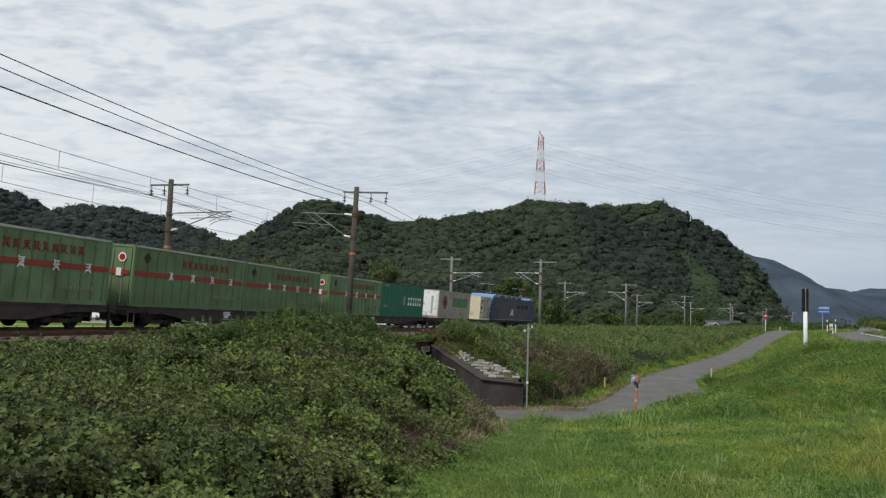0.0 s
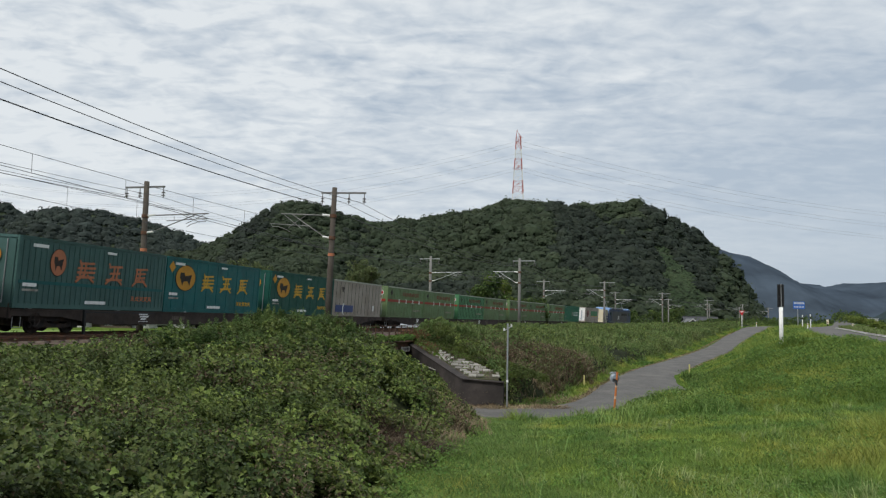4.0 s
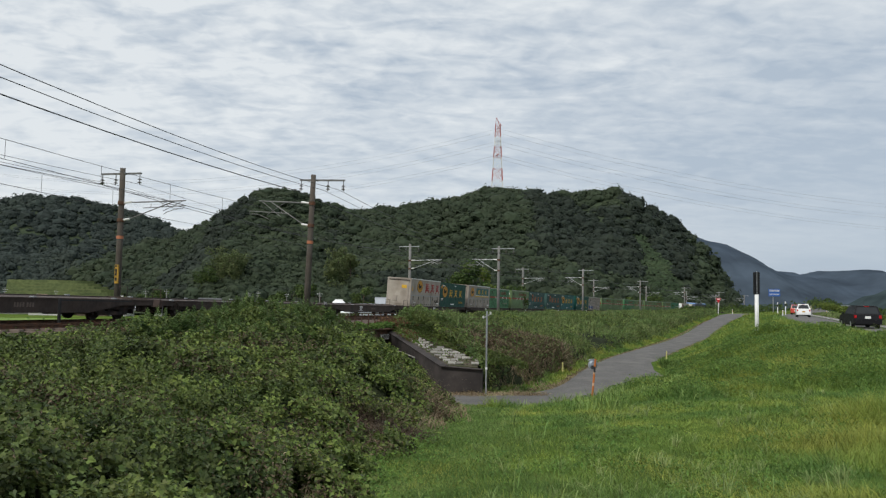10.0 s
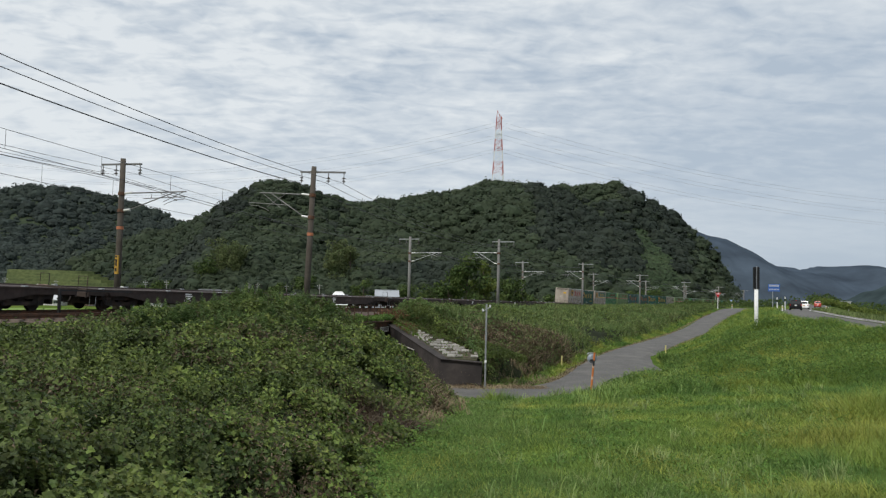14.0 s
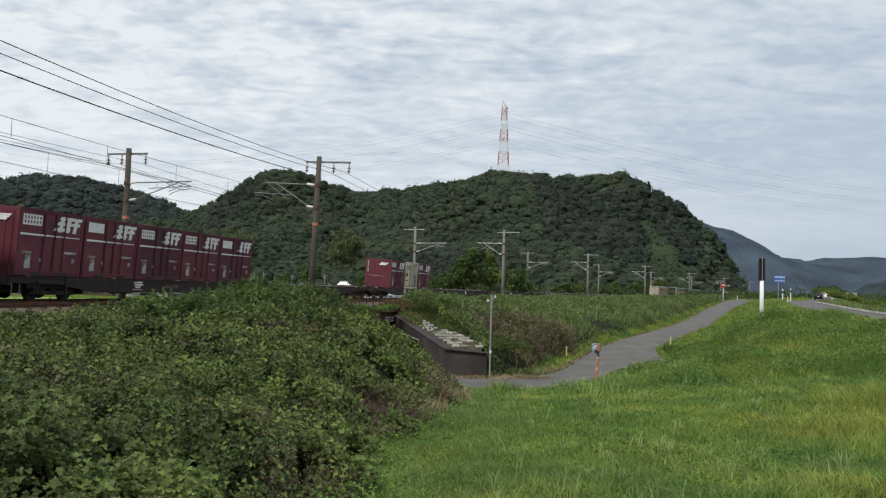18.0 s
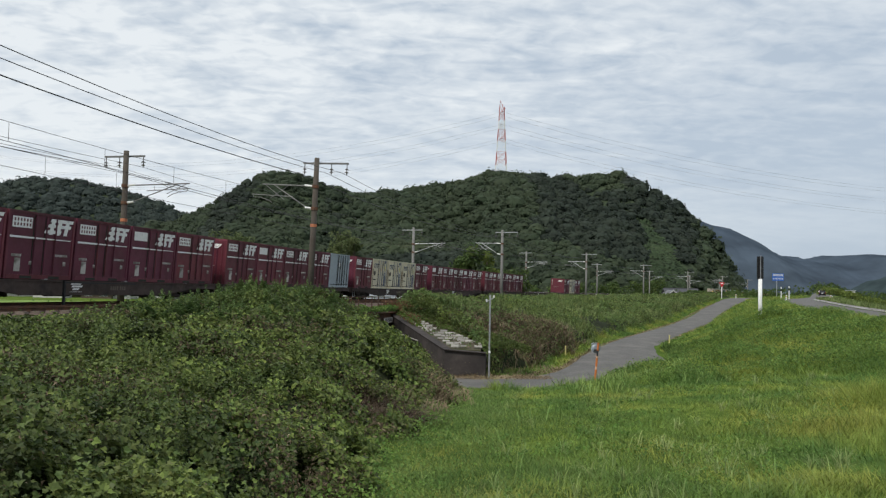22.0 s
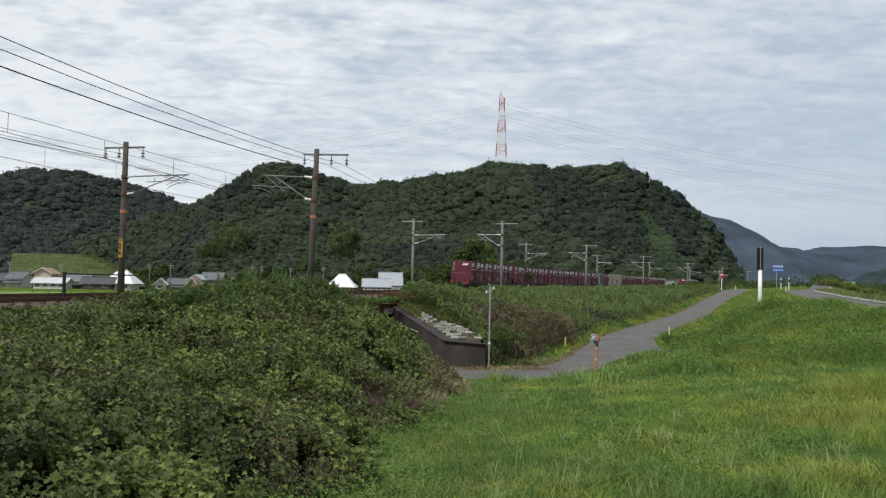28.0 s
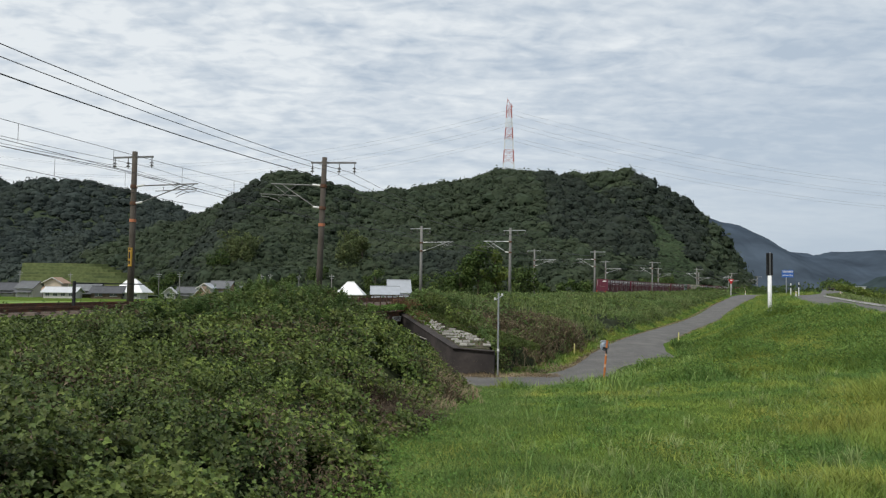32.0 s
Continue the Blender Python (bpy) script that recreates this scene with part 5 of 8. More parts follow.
for q, m_, lb in ((q, M_RUSTWEED, "rust-coloured weeds at the head of the slabs"), (~q, M_BANKLEAF, "green weeds at the head of the slabs")):
    leaf_sheet("slab_weeds", x[q], y[q], np.maximum(relief(x[q], y[q]), paved_z(y[q])) + 0.02 + 0.22 * pr.rand(q.sum()), 0.07 + 0.07 * pr.rand(q.sum()), 0.9, m_, lb, "weeds", wide=0.45)
# leafy edge of the vines along the slabs
x, y = spots(-4, 5, 45.6, 56.5, 26000)
k_ = x + (y - 46) * 0.391
rim_k = 2.95 - 0.21 * (y - 46)
keep = (k_ > rim_k) & (k_ < rim_k + 2.2)
x, y, k_ = x[keep], y[keep], (k_ - rim_k)[keep]
leaf_sheet("vine_leaves", x, y, np.maximum(relief(x, y) + 0.4 * k_, paved_z(y) - 0.25 * k_) + np.clip(k_ / 1.0, 0, 1) * 0.6 * (0.35 + 0.65 * pr.rand(len(x))) + 0.05, np.full(len(x), 0.13), 0.8, M_KUDZU, "dense green vines creeping over the slabs", "vines", wide=0.6)
# short scrub between and behind the tracks
x, y = spots(-30, 90, 20, 260, 60000)
off = offset_of(x, y)
keep = ((off > -5.2) & (off < -2.9)) | ((off > 5.6) & (off < 7.0) & (y > 58))
keep &= seg_dist(x, y, LANE)[0] > 3.0
x, y = x[keep], y[keep]
leaf_sheet("scrub", x, y, np.maximum(relief(x, y), 3.2) + 0.05 + 0.35 * pr.rand(len(x)), 0.10 + 0.0016 * y, 0.9, M_WEED, "low green scrub beside the tracks", "scrub", wide=0.45)

# dry straw and stubble beside the lane and round the wall
x, y = spots(-1.5, 62, 43, 158, 120000)
d, _ = seg_dist(x, y, LANE)
left_side = offset_of(x, y) < offset_of(np.interp(y, FOOT_Y, FOOT_L) + 1.5, y)
keep = (d > 1.85) & (d < 2.25 + 0.35 * vn(x / 2, y / 2)) & left_side & ((y > 48) | (x > 0.6))
bx_, by_ = spots(2.2, 10.5, 45.6, 62, 9000)
k2 = (seg_dist(bx_, by_, LANE)[0] > 2.2) & (np.exp(-((bx_ - 4.6) ** 2 / 9 + (by_ - 49.5) ** 2 / 16)) > pr.rand(len(bx_)) * 0.9)
ln_ = np.array(spline(LANE, 1.0))[:, :2]
ln_ = ln_[(ln_[:, 1] > 46) & (ln_[:, 0] > 6)]
q_ = pr.rand(6500) * (len(ln_) - 2)
qi = q_.astype(int)
tg = ln_[qi + 1] - ln_[qi]
tg /= np.linalg.norm(tg, axis=1, keepdims=True)
ed = np.where((pr.rand(len(qi)) < 0.72) | (ln_[qi, 1] < 70), -1, 1) * (1.8 + 0.45 * pr.rand(len(qi)))
ex_, ey_ = (ln_[qi] + tg * (q_ - qi)[:, None] + np.stack([tg[:, 1], -tg[:, 0]], -1) * ed[:, None]).T
wx_, wy_ = spots(-0.6, 6.0, 42.2, 45.6, 14000)
k4 = (wy_ > 43.0 + 0.7 * vn(wx_, wy_) + 0.28 * np.clip(wx_ - 3, 0, 9)) & (pr.rand(len(wx_)) < 0.8)
x, y = np.concatenate([x[keep], bx_[k2], wx_[k4], ex_]), np.concatenate([y[keep], by_[k2], wy_[k4], ey_])
blades("dry_grass", x, y, relief(x, y), 0.04 + 0.16 * pr.rand(len(x)) ** 2 * (y < 62) + 0.06 * pr.rand(len(x)), 0.02 + 0.0006 * y, 1.6, M_DRY, "dry straw-coloured grass along the lane edge")
fx, fy = spots(-6, 3, 17, 46, 22000)
k3 = (np.abs(fx - vine_edge(fy) + 0.1) < 0.55) & (fy < 45.3) & (vn(fx / 1.2, fy / 2.2 + 70) > 0.38)
fx, fy = fx[k3], fy[k3]
blades("dry_grass", fx, fy, relief(fx, fy) + 0.02, 0.10 + 0.28 * pr.rand(len(fx)), 0.009 + 0.0007 * fy, 0.9, M_DRY, "dry brown stalks at the foot of the vines")

# ---- overhead line ----
M_POLE = mat("brown_grey_concrete", (0.078, 0.068, 0.056), rough=0.9, var=0.25, scale=1.2, dirt=(0.06, 0.045, 0.035), dirt_amt=0.3, dirt_scale=0.7, rand=0.12)
M_POLEG = mat("grey_steel_mast", (0.20, 0.195, 0.185), rough=0.8, var=0.15, scale=1.2, rand=0.15)
M_ORANGE = mat("orange_band", (0.43, 0.16, 0.08), rough=0.6, var=0.1)
M_YELLOW = mat("yellow_plate", (0.50, 0.29, 0.04), rough=0.55, var=0.15, scale=4, dirt=(0.2, 0.1, 0.03), dirt_amt=0.2)
M_BLACK = mat("black_paint", (0.015, 0.015, 0.016), rough=0.5, var=0.2)
M_CERAMIC = mat("brown_insulator", (0.05, 0.04, 0.038), rough=0.3, var=0.1)
M_ARM = mat("weathered_steel_tube", (0.17, 0.17, 0.165), rough=0.6, metal=0.3, var=0.2, scale=3)
M_PALEINS = mat("white_insulator", (0.62, 0.62, 0.6), rough=0.35, var=0.08)
M_WIRE = mat("dark_wire", (0.045, 0.045, 0.048), rough=0.6, var=0.1)


def insulator(x, y, z):
    m = Mesh()
    for i in (0, 2):
        m.tube((x, y, z - 0.08 * i), (x, y, z - 0.08 * i - 0.06), 0.05, 0.12, n=10)
    return m.tube((x, y, z + 0.05), (x, y, z - 0.32), 0.025, n=5)


def line_pole(side, hangs, dressed=True):
    """A mast with a crossarm and one bracket; side -1 reaches to its left (towards the near track)."""
    m = tagged(new("catenary_pole"), "tall brown-grey concrete railway mast with crossarm and bracket", "railway mast", "masts along the railway")
    part("pole", Mesh().tube((0, 0, -1.6), (0, 0, 7.85), 0.19, 0.135, n=14), M_POLE if dressed else M_POLEG, m, smooth=True)
    lo, hi = min(hangs) - 0.08, max(hangs) + 0.08
    part("crossarm", Mesh().box((lo + hi) / 2, 0.16, 7.58, hi - lo, 0.09, 0.09).box(0, 0.1, 7.58, 0.34, 0.3, 0.07), M_ARM if dressed else M_STEEL, m)
    for h in hangs:
        part("hanger", Mesh().box(h, 0.16, 7.45, 0.035, 0.035, 0.24), M_ARM, m)
        part("insulator", insulator(h, 0.16, 7.3), M_CERAMIC, m)
    b = side
    arm = M_ARM if dressed else M_STEEL
    tz, reach = (6.32, 3.1) if side < 0 else (6.02, 3.75)
    part("bracket_tube", Mesh().tube((b * 0.5, 0, tz), (b * reach, 0, tz + 0.06), 0.035), arm, m)
    part("bracket_brace", Mesh().tube((b * 0.42, 0, 5.12), (b * (reach - 0.7), 0, tz + 0.02), 0.03), arm, m)
    part("bracket_strut", Mesh().tube((b * (reach - 1.55), 0, tz + 0.02), (b * (reach - 0.5), 0, 5.62), 0.018).tube((b * (reach - 0.15), 0, tz + 0.05), (b * (reach - 1.3), 0, 5.55), 0.018), arm, m)
    part("registration_arm", Mesh().tube((b * 1.3, 0, 5.72), (b * 3.7, 0, 5.82), 0.022).tube((b * 1.75, 0, 5.95), (b * 1.75, 0, 5.74), 0.015), M_ARM, m)
    part("steady_arm", Mesh().path([(b * 3.65, 0, 5.8), (b * 3.6, 0, 5.66), (b * 3.2, 0, 5.66), (b * 2.7, 0, 5.5), (b * 2.5, 0, 5.38)], 0.018), M_ARM, m)
    for z0, x0 in ((tz, 0.5), (5.12, 0.42)):
        part("rod_insulator", Mesh().tube((b * 0.14, 0, z0 - 0.02), (b * (x0 + 0.12), 0, z0 + 0.03), 0.06, n=8), M_PALEINS, m)
        part("clamp", Mesh().tube((0, 0, z0 - 0.12), (0, 0, z0 + 0.06), 0.185, n=14), M_RUST, m)
    if dressed:
        part("band", Mesh().tube((0, 0, 4.1), (0, 0, 4.26), 0.178, n=14), M_ORANGE, m, "orange reflective band")
    return m


R_S = [12.3 + 50.5 * i for i in range(-2, 7)]
L_S = [9.0 + 49.8 * i for i in range(-2, 7)]
HANG_R, HANG_L = (-0.75, 0.8, 1.68), (-1.3, -0.5, 0.92)
pole_r = line_pole(-1, HANG_R)
pole_l = line_pole(1, HANG_L)
plain_r = line_pole(-1, HANG_R, False)
plain_l = line_pole(1, HANG_L, False)
R_OFF, L_OFF = 6.5, -2.7
used = {}
for S_, off, dressed, plain in ((R_S, R_OFF, pole_r, plain_r), (L_S, L_OFF, pole_l, plain_l)):
    for s in S_:
        src = dressed if -10 < s < 20 else plain
        mm = rail_pose(s, off, 0)
        if off > 0 and -10 < s < 20:
            mm = mm @ pose(0, 0, 0, 0, 1.5, 0)
        if used.get(src.name):
            copy_thing(src, mm)
        else:
            src.matrix_world = mm
            used[src.name] = True
part("notice_plate", Mesh().box(0.02, -0.2, 2.25, 0.17, 0.03, 0.98, ch=0.005).box(0.1, -0.17, 2.25, 0.06, 0.1, 0.98), M_YELLOW, pole_l, "yellow plate with black marks wrapped on the pole")
part("plate_mark", Mesh().box(0.02, -0.222, 2.35, 0.10, 0.012, 0.36).box(0.02, -0.222, 1.98, 0.10, 0.012, 0.16).box(0.02, -0.222, 2.66, 0.10, 0.012, 0.08), M_BLACK, pole_l)


def sag(p, q, drop, n=14):
    return [tuple(Vector(p).lerp(Vector(q), i / n) - Vector((0, 0, 4 * drop * (i / n) * (1 - i / n)))) for i in range(n + 1)]


def wire_at(s, off, up):
    return rail(s, off, up)[:3]


FEED = {-0.75: (0.67, 0.021), 0.8: (0.80, 0.013), 1.68: (0.85, 0.013), -1.3: (0.52, 0.016), -0.5: (0.6, 0.010), 0.92: (0.6, 0.010)}
for S_, off, hangs in ((R_S, R_OFF, HANG_R), (L_S, L_OFF, HANG_L)):
    for h in hangs:
        for a, b in zip(S_[:-1], S_[1:]):
            drop, thick = FEED[h]
            w = part("feeder_wire", Mesh().path(sag(wire_at(a, off + h, 7.0), wire_at(b, off + h, 7.0), drop), thick, n=5), M_WIRE)
            tagged(w, "dark feeder wire strung between the railway masts", "wire", "railway wires")
for S_, toff in ((R_S, NEAR_OFF), (L_S, 0.0)):
    for a, b in zip(S_[:-1], S_[1:]):
        cat = tagged(new("overhead_line"), "contact wire and messenger wire with droppers", "wire", "railway wires")
        part("contact_wire", Mesh().path(sag(wire_at(a, toff, 5.12), wire_at(b, toff, 5.12), 0.03), 0.010, n=4), M_WIRE, cat)
        mes = sag(wire_at(a, toff, 6.1), wire_at(b, toff, 6.1), 0.42, 20)
        part("messenger_wire", Mesh().path(mes, 0.009, n=4), M_WIRE, cat)
        for i in range(1, 10):
            t = i / 10
            top = Vector(mes[2 * i])
            bot = Vector(wire_at(a, toff, 5.12)).lerp(Vector(wire_at(b, toff, 5.12)), t)
            part("dropper", Mesh().tube(bot, top, 0.008, n=4, caps=False), M_WIRE, cat)

# ---- pylon on the hill ----
M_RED = mat("pylon_red", (0.42, 0.10, 0.07), rough=0.6, var=0.1)
M_PYW = mat("pylon_white", (0.72, 0.72, 0.70), rough=0.6, var=0.06)
pyl = tagged(new("pylon"), "tall red and white lattice power pylon on the hilltop", "pylon")
pyl.location = (36.0, 520, 36.6)


def half_at(z):
    return max(1.5, 5.9 - 0.052 * z)


BANDS = ((0, 50, False), (50, 58, True), (58, 65.2, False), (65.2, 72.4, True), (72.4, 78.6, False), (78.6, 87, True))
for lo_z, hi_z, red in BANDS:
    m = Mesh()
    steps = max(2, round((hi_z - lo_z) / 4.0))
    for i in range(steps):
        za, zb = lo_z + (hi_z - lo_z) * i / steps, lo_z + (hi_z - lo_z) * (i + 1) / steps
        ha, hb = half_at(za), half_at(zb)
        c0 = [(1, 1), (1, -1), (-1, -1), (-1, 1)]
        for (ax, ay), (bx, by) in zip(c0, c0[1:] + c0[:1]):
            m.tube((ax * ha, ay * ha, za), (ax * hb, ay * hb, zb), 0.17, n=4)
            m.tube((ax * ha, ay * ha, za), (bx * hb, by * hb, zb), 0.075, n=4)
            m.tube((bx * ha, by * ha, za), (ax * hb, ay * hb, zb), 0.075, n=4)
            m.tube((ax * hb, ay * hb, zb), (bx * hb, by * hb, zb), 0.08, n=4)
    part("lattice_section", m, M_RED if red else M_PYW, pyl, "red painted lattice" if red else "white painted lattice")
pk = Mesh().tube((-1.5, 0, 87), (-0.9, 0, 91.5), 0.16, n=4).tube((1.5, 0, 85), (-0.9, 0, 91.5), 0.13, n=4).tube((1.5, 0, 87), (2.6, 0, 86.2), 0.14, n=4).tube((2.6, 0, 86.2), (-0.2, 0, 89.6), 0.12, n=4)
part("peak", pk, M_RED, pyl)
for z in (66, 75, 83):
    arm_ = Mesh()
    for sy in (-1, 1):
        arm_.tube((-1.5, sy * 1.5, z), (0.4, sy * 6.0, z + 0.4), 0.13, n=4).tube((1.5, sy * 1.5, z), (0.4, sy * 6.0, z + 0.4), 0.13, n=4).tube((0, sy * 1.5, z + 2.0), (0.4, sy * 6.0, z + 0.4), 0.10, n=4)
    part("crossarm", arm_, M_RED if z != 75 else M_PYW, pyl)
M_FARWIRE = mat("pale_cable", (0.22, 0.23, 0.25), rough=0.6, var=0.05)
for z, dy in ((66, -6), (66, 6), (75, -6), (75, 6), (83, -6), (83, 6)):
    for tgt in ((-420, 640, 62), (640, 690, 52)):
        q = Vector((tgt[0], tgt[1] + dy, z + tgt[2] - 30))
        tagged(part("power_line", Mesh().path(sag((36, 520 + dy, 36.6 + z), q, 26, 24), 0.05, n=3), M_FARWIRE), "thin high-voltage cable from the pylon", "power cable", "power cables")

# ---- village, fields, trees, roadside ----
M_PADDY = plant_mat("rice_paddy", (0.13, 0.20, 0.035), (0.19, 0.26, 0.05), scale=0.12, fine=1.0, trans=0, rand=0, rough=0.8)
M_TERR = plant_mat("terrace_grass", (0.130, 0.145, 0.060), (0.175, 0.182, 0.075), (0.22, 0.20, 0.095), scale=0.06, fine=0.6, trans=0, rand=0, rough=0.9)
M_TERRBANK = plant_mat("terrace_bank", (0.085, 0.105, 0.045), (0.13, 0.15, 0.06), scale=0.1, fine=0.8, trans=0, rand=0, rough=0.9)
M_TILE = mat("grey_roof_tiles", (0.13, 0.135, 0.14), rough=0.6, var=0.15, scale=1.0, bump=0.4, bump_scale=6, rand=0.2)
M_DKTILE = mat("dark_roof_tiles", (0.07, 0.072, 0.078), rough=0.6, var=0.15, scale=1.0, bump=0.4, bump_scale=6, rand=0.2)
M_PALEROOF = mat("pale_sheet_roof", (0.52, 0.53, 0.54), rough=0.5, var=0.08, scale=0.6)
M_WHITEROOF = mat("white_sheet_roof", (0.80, 0.80, 0.80), rough=0.5, var=0.05, scale=0.6)
M_SHEET = mat("grey_sheet_roof", (0.36, 0.38, 0.41), rough=0.45, var=0.08, scale=0.6)
M_PLASTER = mat("white_plaster", (0.50, 0.49, 0.46), rough=0.8, var=0.07, scale=0.8)
M_BEIGE = mat("beige_wall", (0.48, 0.41, 0.32), rough=0.8, var=0.08, scale=0.8)
M_TANWALL = mat("tan_brown_wall", (0.34, 0.235, 0.165), rough=0.8, var=0.1, scale=0.8)
M_WOODWALL = mat("dark_wood_wall", (0.10, 0.075, 0.055), rough=0.85, var=0.2, scale=1.5)

for i in range(4):
    for j in range(3):
        x0, y0 = -160 + i * 33 + j * 6, 92 + j * 40
        ob = part("paddy", Mesh().box(x0, y0, FIELD_Z + 0.12, 31.5, 38, 0.4, ch=0.5), M_PADDY)
        tagged(ob, "bright green rice paddy behind the railway", "rice field", "paddies", "structure")
for i in range(10):
    yy = 312 + i * 7.5
    b0_, b1_ = (-0.60 if i < 3 else -0.508), -0.335 - 0.0085 * i
    w = (b1_ - b0_) * yy
    t = tagged(new("field_terrace"), "yellow-green terraced field at the foot of the hill", "terrace", "terraced fields", "structure")
    t.location = ((b0_ + b1_) / 2 * yy, yy - 12, 0)
    shape = [(-w / 2, -2.5), (-w / 4, -4 + (i % 3)), (w / 5, -3.2 - (i % 2)), (w / 2 - 4, -2), (w / 2, 2), (w / 2 - 12, 40), (-w / 2 - 4, 43)]
    part("bank", Mesh().prism(shape, -0.05 + i * 1.35, 1.85 + i * 1.35, axis="z"), M_TERRBANK, t)
    part("field", Mesh().prism([(a * 0.99, b + 0.7) for a, b in shape], 1.855 + i * 1.35, 2.0 + i * 1.35, axis="z"), M_TERR, t)


def gable_roof(L, D, z, rise, over, thick=0.18):
    a, b = L / 2 + over, D / 2 + over
    dz = rise * over / (D / 2)
    return Mesh().prism([(-b, z - dz), (0, z + rise), (b, z - dz), (b, z - dz + thick), (0, z + rise + thick * 1.2), (-b, z - dz + thick)], -a, a)


def hip_roof(L, D, z, rise, over, ridge=0.35):
    a, b = L / 2 + over, D / 2 + over
    c = L / 2 * ridge
    return Mesh().add([(-a, -b, z), (a, -b, z), (a, b, z), (-a, b, z), (-c, 0, z + rise), (c, 0, z + rise), (-a, -b, z - 0.15), (a, -b, z - 0.15), (a, b, z - 0.15), (-a, b, z - 0.15)],
                      [(0, 1, 5, 4), (1, 2, 5), (2, 3, 4, 5), (3, 0, 4), (6, 7, 1, 0), (7, 8, 2, 1), (8, 9, 3, 2), (9, 6, 0, 3), (9, 8, 7, 6)])


def house(px, Y, L, D, Hw, wall, roof, style, label, turn=0.0, rise=1.8, windows=3, base=None, over=0.5):
    """A village house; px gives its bearing (X over Y)."""
    h = tagged(new("house"), label, "house", "village houses")
    z0 = float(relief(np.array([px * Y]), np.array([Y]))[0]) if base is None else base
    h.matrix_world = Matrix.Translation((px * Y, Y, z0)) @ Euler((0, 0, radians(turn))).to_matrix().to_4x4()
    Hw, rise, over = Hw * 0.86, rise * 1.2, over + 0.25
    part("wall", Mesh().box(0, 0, Hw / 2, L, D, Hw), wall, h)
    if L > 5 and Hw > 2.2 and style != "hip":
        part("lean_to_roof", Mesh().prism([(-D / 2 - 1.5, Hw * 0.46), (-D / 2, Hw * 0.66), (-D / 2, Hw * 0.72), (-D / 2 - 1.5, Hw * 0.52)], -L / 2 - 0.3, L / 2 + 0.3), roof, h)
        for q in (-L / 2 + 0.2, L / 2 - 0.2):
            part("post", Mesh().box(q, -D / 2 - 1.35, Hw * 0.24, 0.14, 0.14, Hw * 0.48), M_WOODWALL, h)
    if style == "gable":
        part("gable", Mesh().prism([(-D / 2, Hw), (0, Hw + rise), (D / 2, Hw)], -L / 2 + 0.02, L / 2 - 0.02), wall, h)
        part("roof", gable_roof(L, D, Hw, rise, over), roof, h)
        part("ridge", Mesh().box(0, 0, Hw + rise + 0.26, L + 2 * over, 0.3, 0.22), roof, h)
    elif style == "gable_front":
        m = gable_roof(D, L, Hw, rise, over)
        m.v = [(y, -x, z) for x, y, z in m.v]
        g = Mesh().prism([(-L / 2, Hw), (0, Hw + rise), (L / 2, Hw)], -D / 2 + 0.02, D / 2 - 0.02, axis="y")
        part("gable", g, wall, h)
        part("roof", m, roof, h)
        for sx in (-1, 1):
            a_ = sx * (L / 2 + over)
            zlo = Hw - rise * over / (L / 2)
            part("barge_board", Mesh().prism([(0, Hw + rise + 0.24), (a_, zlo + 0.2), (a_, zlo - 0.08), (0, Hw + rise - 0.06)], -D / 2 - over - 0.08, -D / 2 - over - 0.02, axis="y"), M_PLASTER, h, "white barge board")
    else:
        part("roof", hip_roof(L, D, Hw, rise, over), roof, h)
        part("ridge", Mesh().box(0, 0, Hw + rise + 0.05, L * 0.36, 0.3, 0.25), roof, h)
    for i in range(windows):
        wx = -L / 2 + L * (i + 0.5) / windows
        w = part("window", Mesh().box(wx, -D / 2 - 0.02, Hw * 0.55, L / windows * 0.5, 0.06, min(1.1, Hw * 0.4)), M_GLASS0, h)
        part("window_frame", Mesh().box(wx, -D / 2 - 0.04, Hw * 0.55 - min(0.55, Hw * 0.2), L / windows * 0.55, 0.1, 0.08).box(wx, -D / 2 - 0.06, Hw * 0.55, 0.06, 0.05, min(1.1, Hw * 0.4)), M_PLASTER, w)
    return h


M_GLASS0 = glass("house_window_glass", (0.06, 0.07, 0.08))


def bearing(px):
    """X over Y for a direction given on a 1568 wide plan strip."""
    return (px - 784) / 1444.0


house(bearing(6), 268, 7, 6, 2.8, M_PLASTER, M_DKTILE, "gable", "small white house with dark tiled roof", 10, 1.6)
house(bearing(38), 261, 5.5, 6, 3.6, M_PLASTER, M_TILE, "gable", "white plastered house with grey roof", -8, 1.5)
house(bearing(84), 258, 5.2, 6, 5.6, M_BEIGE, M_TANWALL, "gable_front", "two-storey beige house with brown roof", 4, 1.2, 2)
house(bearing(96), 249, 9.5, 5, 2.3, M_PLASTER, M_PALEROOF, "gable", "low white annexe with pale sheet roof", 0, 1.0, 4)
house(bearing(143), 264, 7.5, 6, 3.0, M_WOODWALL, M_TILE, "gable", "dark timber farmhouse with grey tiled roof", 0, 1.6)
house(bearing(178), 252, 9, 5, 2.4, M_WOODWALL, M_DKTILE, "gable", "long dark wooden barn with tiled roof", 3, 1.3, 2)
house(bearing(219), 255, 7.6, 7, 2.4, M_PLASTER, M_WHITEROOF, "hip", "house with a bright white pyramid roof", 0, 3.4, 2, over=0.9)
house(bearing(287), 261, 3.2, 4, 2.6, M_PLASTER, M_PALEROOF, "gable_front", "small white shed with pale roof", 12, 1.2, 1)
house(bearing(318), 267, 5.5, 5, 2.6, M_PLASTER, M_TILE, "gable", "low house with grey tiled roof", 0, 1.2, 2)
house(bearing(352), 249, 3.6, 5, 4.6, M_PLASTER, M_SHEET, "gable_front", "two-storey white house with metal roof", 0, 0.9, 2)
